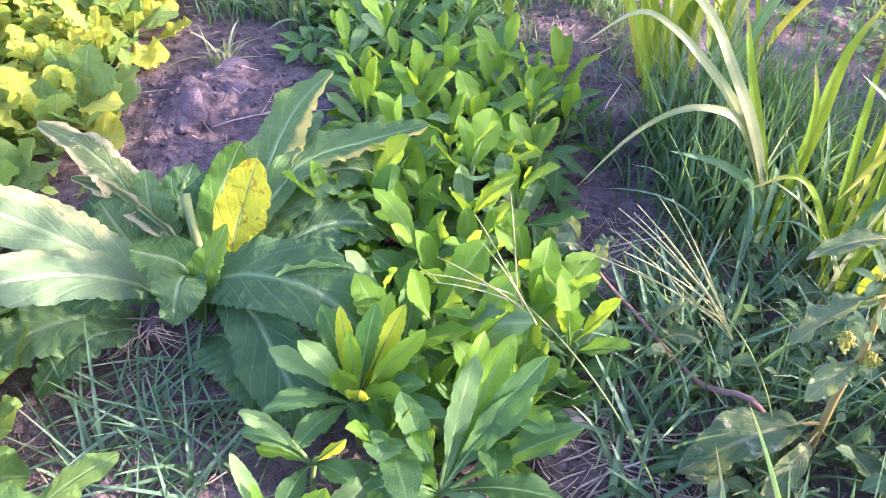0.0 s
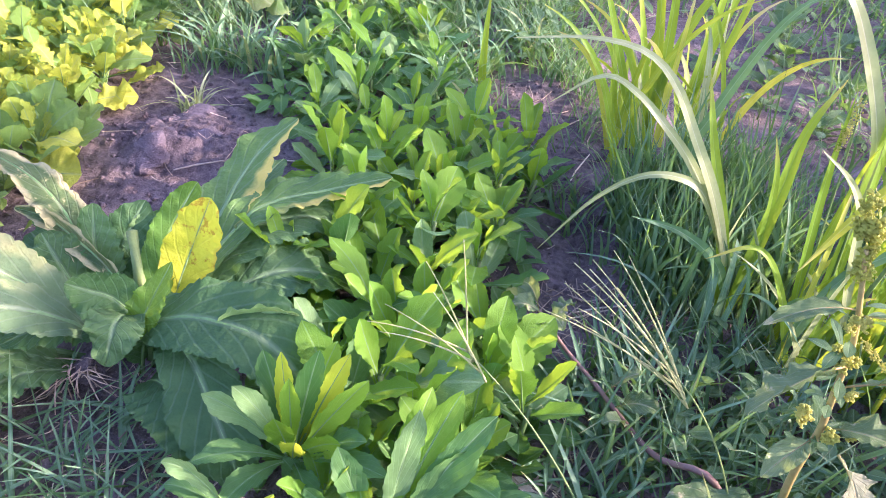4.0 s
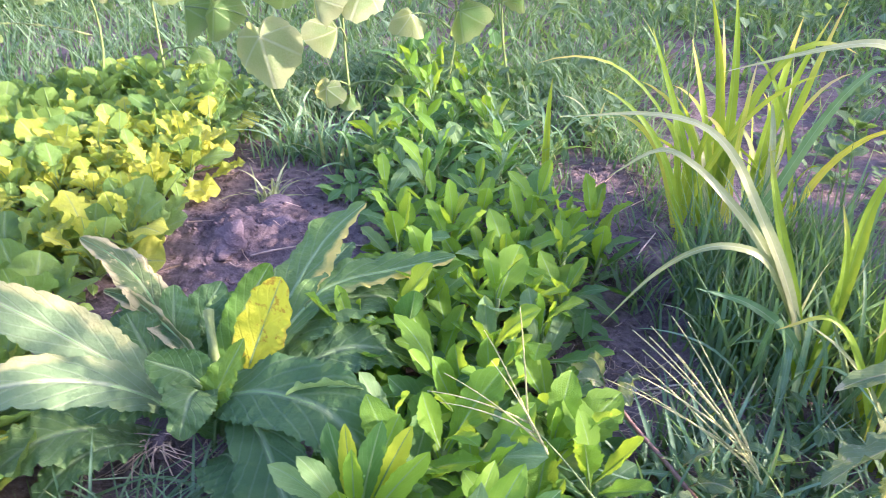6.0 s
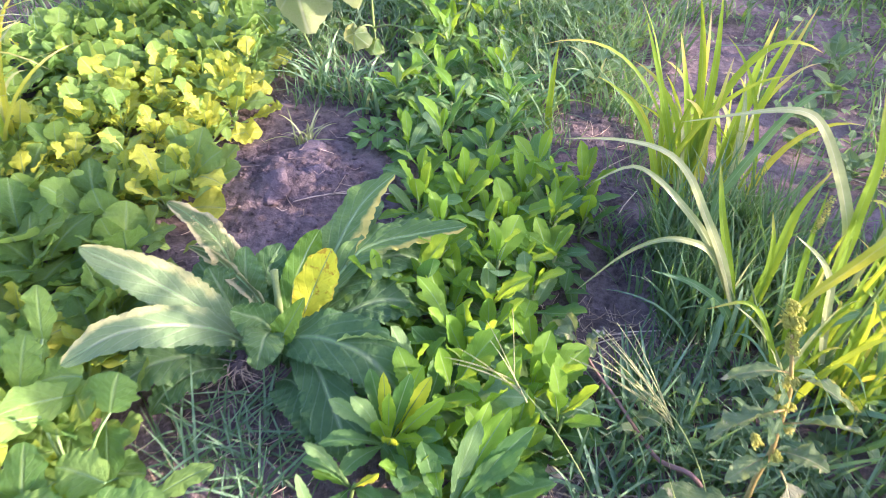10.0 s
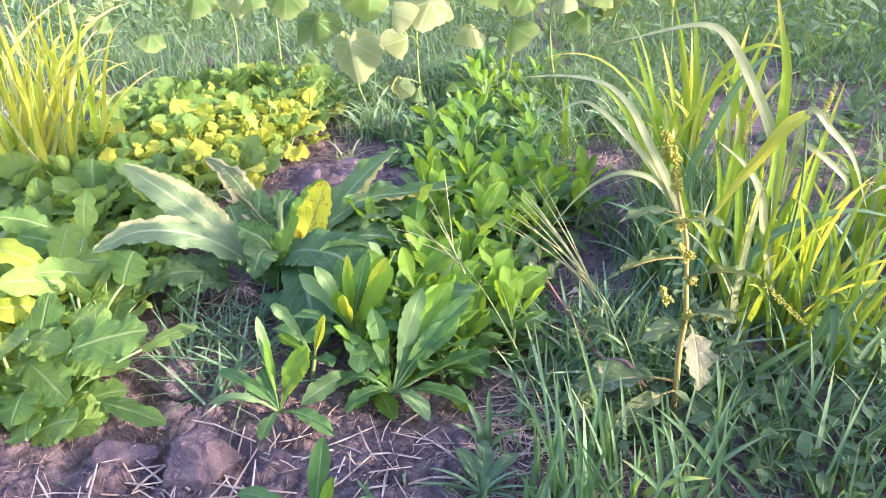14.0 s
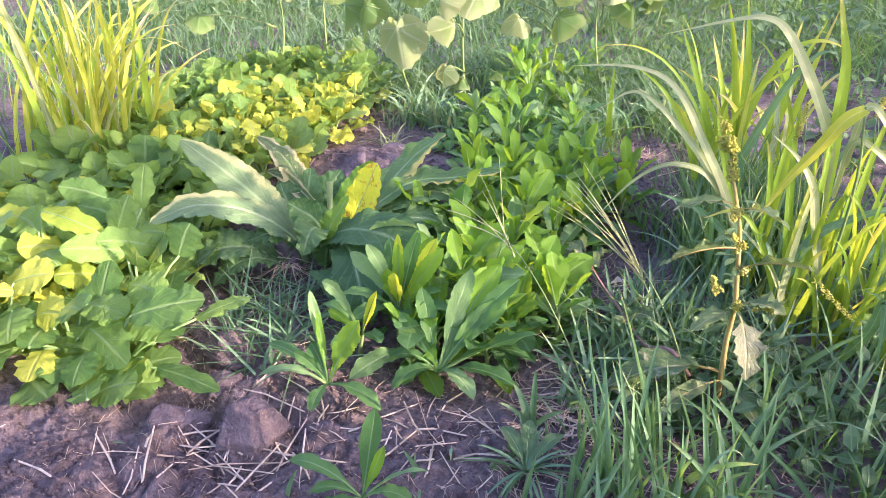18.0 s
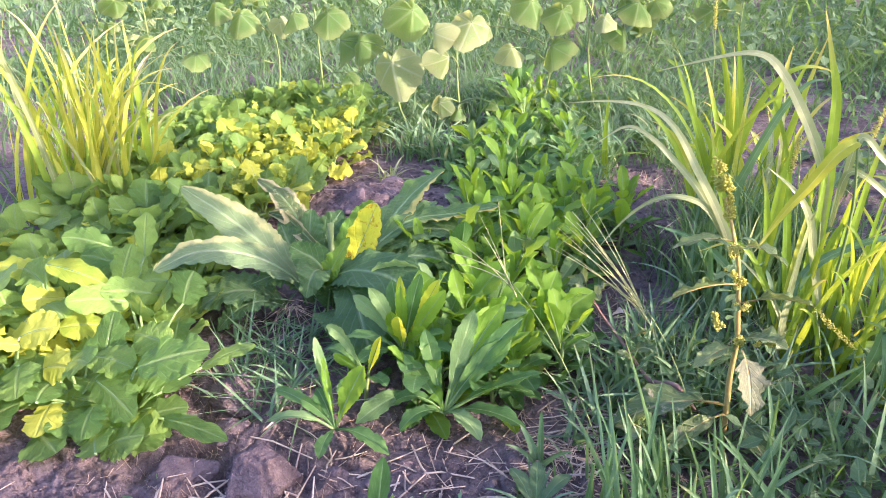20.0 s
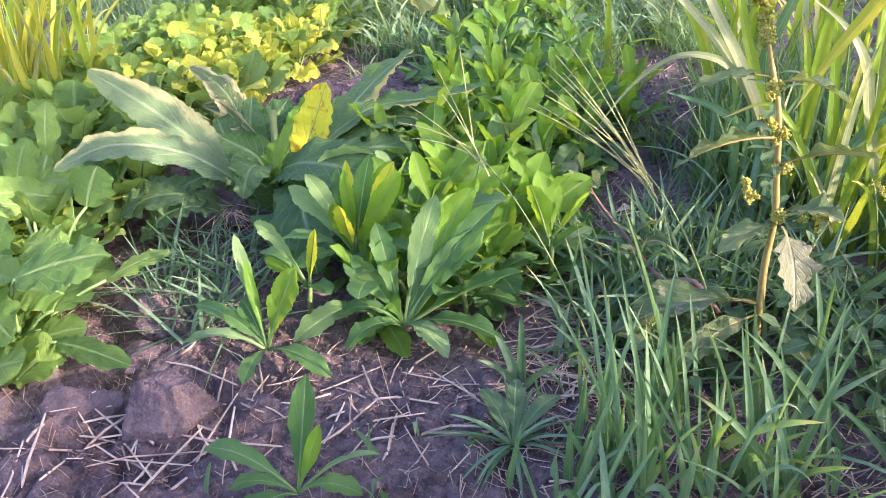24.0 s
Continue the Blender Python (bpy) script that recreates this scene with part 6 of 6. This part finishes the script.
for c, ax, ln, r, k in [((-0.010, -0.004, 0.275), (0.5, -0.2, 0.6), 0.016, 0.009, 110), ((-0.026, -0.004, 0.320), (0.4, -0.3, 0.6), 0.014, 0.009, 110), ((0.010, -0.006, 0.185), (1, -0.2, 0.25), 0.050, 0.008, 150), ((-0.022, -0.006, 0.205), (-0.5, -0.3, 0.8), 0.032, 0.008, 130), ((-0.016, -0.004, 0.285), (-0.6, -0.2, 0.5), 0.016, 0.009, 90), ((-0.002, -0.006, 0.190), (0.3, -0.6, 0.4), 0.014, 0.010, 120), ((-0.006, -0.004, 0.240), (0.6, -0.3, 0.4), 0.014, 0.008, 80)]:
    part("flower_knob", beads("flower_knob", c, ax, ln, r, int(k * 1.3), 0.0020, SEEDS), am)
for base, tip, lift, w, roll in [((-0.008, -0.002, 0.275), (-0.107, -0.051, 0.255), 0.022, 0.0185, -0.6), ((-0.005, 0.0, 0.245), (0.085, -0.02, 0.262), 0.02, 0.014, 0.5), ((0.0, 0.0, 0.075), (-0.160, -0.045, 0.038), 0.045, 0.027, 0.1),
                                 ((-0.02, 0.0, 0.33), (0.04, -0.04, 0.325), 0.02, 0.012, 0.3), ((0.0, 0.0, 0.19), (0.06, -0.03, 0.20), 0.015, 0.016, -0.1), ((0, 0, 0.06), (-0.09, -0.09, 0.025), 0.03, 0.013, 0.4), ((-0.02, 0.0, 0.335), (-0.10, -0.01, 0.32), 0.02, 0.009, 0.2), ((0.0, 0.0, 0.06), (0.07, -0.09, 0.02), 0.03, 0.016, 0.1), ((0, 0, 0.18), (-0.055, -0.03, 0.150), 0.01, 0.013, 0.3)]:
    p0, p2 = np.array(base), np.array(tip)
    ribbed_leaf("leaf", leaf_mesh("amaranth_leaf", p0, (p0 + p2) / 2 + (0, 0, lift), p2, w, ovate, [AMARANTH, STEM_RED], n=24, m=4, ruffle=0.34, waves=3, fold=0.42, rib=0.012, roll=roll, seed=w * 300, split=True), am)
ribbed_leaf("leaf", leaf_mesh("withered_leaf", (0.004, -0.03, 0.190), (0.016, -0.070, 0.185), (0.022, -0.082, 0.122), 0.024, ovate, [AMARANTH_DRY, STEM_RED], n=22, m=5, ruffle=0.34, waves=3, fold=0.3, rib=0.014, roll=0.4, seed=2.2, split=True), am, "withered cream-green hanging leaf")
for i in range(26):
    h = U(0.13, 0.34)
    p0 = np.array((np.interp(h, [0.08, 0.16, 0.25, 0.34], [-0.002, -0.002, -0.008, -0.024]), 0.0, h))
    a, ln = U(0, math.tau), U(0.018, 0.038)
    e = p0 + np.array((math.cos(a) * ln, math.sin(a) * ln, U(-0.01, 0.02)))
    part("bract", leaf_mesh("bract", p0, (p0 + e) / 2 + (0, 0, 0.006), e, U(0.003, 0.006), lance, [WEED, RIB], n=8, m=1, ruffle=0.1, waves=2, rib=0, seed=i), am)
side_am = thing("amaranth_plant", at_ground(0.387, 0.627), "sprawling weed with a purplish stem and grey-green leaves", "plant")
creep = np.array([(0.455, 0.575, 0.030), (0.425, 0.590, 0.060), (0.387, 0.627, 0.035), (0.355, 0.680, 0.036), (0.328, 0.721, 0.046), (0.290, 0.765, 0.064), (0.258, 0.805, 0.088)]) - np.array(side_am.matrix_basis.translation)
part("stem", tube("stem", along(creep, np.linspace(0, 1, 20)), np.linspace(0.0042, 0.0022, 20), STEM_PURPLE, 7), side_am)
for q, tip, w in [(0.97, (-0.045, 0.005, 0.010), 0.013), (1.0, (-0.020, 0.040, 0.012), 0.012), (0.93, (0.030, 0.020, 0.022), 0.014), (1.0, (-0.050, 0.030, -0.012), 0.012), (0.96, (0.020, -0.030, 0.008), 0.012), (0.90, (-0.040, -0.020, 0.012), 0.011), (0.62, (0.050, 0.020, 0.020), 0.016), (0.55, (0.045, -0.022, 0.022), 0.013), (0.45, (-0.040, -0.012, 0.020), 0.011)]:
    b = along(creep, np.array([q]))[0]
    e = b + np.array(tip)
    ribbed_leaf("leaf", leaf_mesh("amaranth_leaf", b, (b + e) / 2 + (0, 0, 0.022), e, w, ovate, [AMARANTH, STEM_RED], n=18, m=4, ruffle=0.4, waves=3, fold=0.4, rib=0.014, roll=tip[1] * 20, seed=tip[0] * 50, split=True), side_am)


for x, y, r in [(0.385, 0.515, 1.0), (0.43, 0.545, 0.8)]:
    ob = thing("amaranth_seedling", at_ground(x, y), "small amaranth shoot with pale green flower clusters", "plant", "small amaranth shoots")
    part("stem", tube("stem", np.array([(0, 0, 0), (0.003, 0, 0.03 * r), (0, 0.004, 0.062 * r)]), np.array([0.0025, 0.002, 0.0015]), STEM_GREEN, 6), ob)
    for k in range(4):
        part("flower_knob", beads("flower_knob", (U(-.008, .008), U(-.008, .008), (0.03 + 0.011 * k) * r), (U(-.5, .5), U(-.5, .5), 1), 0.014, 0.009, 90, 0.0017, FLOWER_GREEN), ob)
    for k in range(8):
        a, el = k * 2.4, U(-0.006, 0.02)
        p0 = np.array((0, 0, (0.02 + 0.005 * k) * r))
        e = p0 + np.array((math.cos(a) * 0.04 * r, math.sin(a) * 0.04 * r, el))
        part("leaf", leaf_mesh("amaranth_leaf", p0, (p0 + e) / 2 + (0, 0, 0.01), e, 0.010 * r, ovate, [AMARANTH, STEM_GREEN], n=12, m=2, ruffle=0.2, waves=2, rib=0.012, seed=k), ob)


# ---- low broadleaf weeds ----
WEED_L = [leaf_mesh("weed_leaf", (0, 0, 0), (0, 0.5, 0.1), (0, 0.97, -0.1 * k), 0.24, ovate, [WEED, RIB], n=12, m=2, ruffle=0.12, waves=2, rib=0.016, seed=k) for k in range(3)]
for x, y, s, k in [(0.30, 0.60, 0.05, 7), (0.31, 0.70, 0.05, 6), (0.34, 0.55, 0.06, 7), (0.38, 0.64, 0.06, 7), (0.30, 0.50, 0.05, 6), (0.235, 0.375, 0.035, 8), (0.225, 0.34, 0.03, 7), (0.40, 0.50, 0.07, 9), (0.46, 0.50, 0.07, 9), (0.55, 0.55, 0.08, 8), (0.33, 0.78, 0.06, 6), (0.66, 0.72, 0.09, 8), (0.52, 0.72, 0.07, 8), (0.43, 0.73, 0.06, 7), (0.60, 0.66, 0.07, 8),
                   (0.86, 1.75, 0.08, 10), (0.95, 1.9, 0.09, 10), (1.05, 1.75, 0.08, 10), (0.80, 1.6, 0.07, 9), (1.0, 2.1, 0.09, 10), (0.9, 1.5, 0.08, 9), (1.15, 2.0, 0.09, 10), (0.75, 1.9, 0.07, 8), (-0.10, 1.42, 0.05, 6), (0.27, 1.9, 0.09, 9),]:
    s, k = (s * 0.5, k + 4) if y < 0.8 else (s, k)
    ob = thing("broadleaf_weed", at_ground(x, y), "low broad-leaved weed with small oval leaves", "plant", "broad-leaved weeds")
    for i in range(k):
        h = U(0.2, 1.0) * s
        part("leaf", WEED_L[int(U(0, 3))], ob, leaf_pose(i * 2.4 + U(-.3, .3), radians(U(5, 50)), s * U(0.6, 1.0), (0, 0, h * 0.6), U(-.4, .4)))
    part("stem", tube("stem", np.array([(0, 0, 0), (0.002, 0, s * 0.4), (0, 0, s * 0.75)]), np.array([0.002, 0.0018, 0.001]), STEM_GREEN, 5), ob)


# ---- mallows ----
def round_leaf(name, mat, cup, ripple, seed, fold):
    """A heart-shaped round leaf hung from its stalk, tip along +y, folded between the veins."""
    rings, spokes = 6, 42
    verts, uv = [(0, 0, 0)], [(0.5, 0.5)]
    for i in range(1, rings + 1):
        r = i / rings
        for k in range(spokes):
            a = -math.pi + math.tau * k / spokes
            R = (0.68 + 0.32 * math.cos(a)) * (1 + 0.022 * math.cos(7 * a)) * (1 - 0.45 * math.exp(-(((math.pi - abs(a)) / 0.30) ** 2)))
            R *= 1 - (0.045 if k % 2 else 0) * (r > 0.99)
            R *= 1 + 0.06 * math.sin(3 * a + seed) + 0.045 * math.cos(5 * a) + 0.025 * math.sin(9 * a + 3 * seed)
            z = -cup * r**1.7 * (0.5 + 0.5 * math.sin(a) ** 2) + ripple * math.cos(7 * a) * r**1.5 + 0.17 * math.sin(2 * a + seed) * r**2 - fold * math.sin(a) ** 2 * r + 0.06 * math.sin(5 * a + 2 * seed) * r**3
            verts.append((math.sin(a) * R * r, math.cos(a) * R * r, z))
            uv.append((0.5 + 0.5 * math.sin(a) * r, 0.5 + 0.5 * math.cos(a) * r))
    faces = [(0, 1 + (k + 1) % spokes, 1 + k) for k in range(spokes)]
    for i in range(rings - 1):
        for k in range(spokes):
            q = (k + 1) % spokes
            faces.append((1 + i * spokes + k, 1 + i * spokes + q, 1 + (i + 1) * spokes + q, 1 + (i + 1) * spokes + k))
    return mesh_of(name, verts, faces, [mat], uv)


ROUND = [round_leaf("mallow_leaf", VELVET, U(0.15, 0.6), 0.05, s, U(0.1, 0.5)) for s in range(7)]
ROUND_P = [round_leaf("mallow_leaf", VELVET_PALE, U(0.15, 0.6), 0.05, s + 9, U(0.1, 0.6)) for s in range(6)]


def hang(place, face, down, size):
    """Matrix of a leaf at place whose upper side looks along face and whose tip points along down."""
    z = Vector(face).normalized()
    y = (Vector(down) - z * Vector(down).dot(z)).normalized()
    x = y.cross(z)
    m = Matrix((x, y, z)).transposed().to_4x4()
    return Matrix.Translation(place) @ m @ Matrix.Diagonal((size, size, size, 1))


def mallow(x, y, height, leaves, lab="tall mallow weed with large drooping round leaves"):
    """leaves: place of the leaf's stalk end, radius, whether pale."""
    ob = thing("mallow_plant", at_ground(x, y), lab, "plant", "mallows behind the bed")
    o = ob.matrix_basis.translation
    bow = U(-0.09, 0.09)
    part("stem", tube("stem", bez((0, 0, 0), (bow, bow, height * 0.5), (bow * 0.5, 0, height), np.linspace(0, 1, 8)), np.linspace(0.0045, 0.0025, 8), STEM_GREEN, 7), ob)
    for (lx, ly, lz), r, pale, *way in leaves:
        p = Vector((lx, ly, lz)) - o
        s = Vector((bow * 0.4, bow * 0.3, max(0.03, min(height, p.z) * 0.8)))
        kind = ROUND_P if pale else ROUND
        lf = part("leaf", kind[int(U(0, len(kind)))], ob, hang(p, way[0] if way else (U(-0.7, 1.0), -U(0.3, 1.0), U(0.0, 0.8)), (U(-0.4, 0.4), U(-0.6, 0.1), -1), r * (1.0 if way else U(0.85, 1.1))))
        stalk = part("leaf_stalk", tube("leaf_stalk", bez(s, (s + p) / 2 + Vector((0, 0, 0.03)), p, np.linspace(0, 1, 6)), np.linspace(0.0028, 0.0018, 6), STEM_GREEN, 5), lf)
        stalk.matrix_basis = lf.matrix_basis.inverted()


# leaves marked True take the painted sunlit colour
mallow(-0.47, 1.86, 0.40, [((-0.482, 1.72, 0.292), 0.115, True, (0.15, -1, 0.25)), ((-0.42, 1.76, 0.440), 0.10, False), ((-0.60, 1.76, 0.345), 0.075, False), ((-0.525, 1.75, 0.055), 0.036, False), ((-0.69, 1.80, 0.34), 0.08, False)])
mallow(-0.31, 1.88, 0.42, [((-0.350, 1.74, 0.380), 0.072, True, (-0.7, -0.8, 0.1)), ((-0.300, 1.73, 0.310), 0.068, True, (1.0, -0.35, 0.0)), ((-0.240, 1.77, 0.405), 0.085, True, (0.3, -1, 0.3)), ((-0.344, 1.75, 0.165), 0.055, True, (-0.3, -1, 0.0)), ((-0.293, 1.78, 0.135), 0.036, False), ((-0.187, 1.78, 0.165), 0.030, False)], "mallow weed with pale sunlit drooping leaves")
mallow(-0.12, 2.10, 0.42, [((-0.172, 2.0, 0.290), 0.060, True), ((-0.046, 2.0, 0.300), 0.085, False), ((-0.255, 2.02, 0.355), 0.055, True), ((-0.02, 2.05, 0.40), 0.085, False), ((-0.12, 2.05, 0.43), 0.08, False)])
mallow(0.10, 2.16, 0.46, [((0.119, 2.0, 0.385), 0.062, True), ((0.03, 2.1, 0.44), 0.085, False), ((0.21, 2.1, 0.42), 0.075, False)])
mallow(-1.12, 2.02, 0.40, [((-1.125, 1.92, 0.40), 0.085, False), ((-1.338, 1.92, 0.26), 0.070, False), ((-0.99, 1.95, 0.37), 0.06, True), ((-1.25, 1.96, 0.42), 0.08, False)])
mallow(-0.88, 2.0, 0.40, [((-0.917, 1.92, 0.400), 0.070, False), ((-0.80, 1.95, 0.40), 0.08, False), ((-0.75, 1.95, 0.20), 0.05, False)])
for i in range(24):
    x, y = U(-3.4, 1.6), U(2.7, 5.2)
    if 0.55 < x < 1.4 and y < 3.2:
        continue
    h = U(0.38, 0.62)
    mallow(x, y, h, [((x + U(-0.14, 0.14), y - U(0.02, 0.14), h * U(0.3, 1.08)), U(0.04, 0.10), rng.random() < 0.1) for _ in range(8)], "distant mallow weed with round leaves")


# ---- loose scraps ----
for x, y, z, ln, a, el, mat in [(0.29, 0.91, 0.004, 0.045, -0.9, 0.1, 1), (0.02, 0.86, 0.09, 0.03, 2.0, 0.3, 2), (0.26, 0.60, 0.004, 0.045, 1.2, 0.0, 1)]:
    me = leaf_mesh("dead_leaf", (0, 0, 0), (0, 0.5, 0.12), (0, 0.95, 0.0), 0.2, lance, [STRAW if mat == 1 else BEET_YELLOW, STRAW], n=14, m=3, ruffle=0.3, waves=2, rib=0.015)
    ob = new("dead_leaf", me)
    ob.matrix_basis = leaf_pose(a, el, ln, at_ground(x, y, -z))
    tagged(ob, "shrivelled straw-coloured dead leaf among the plants", "dead leaf", "dead leaves")
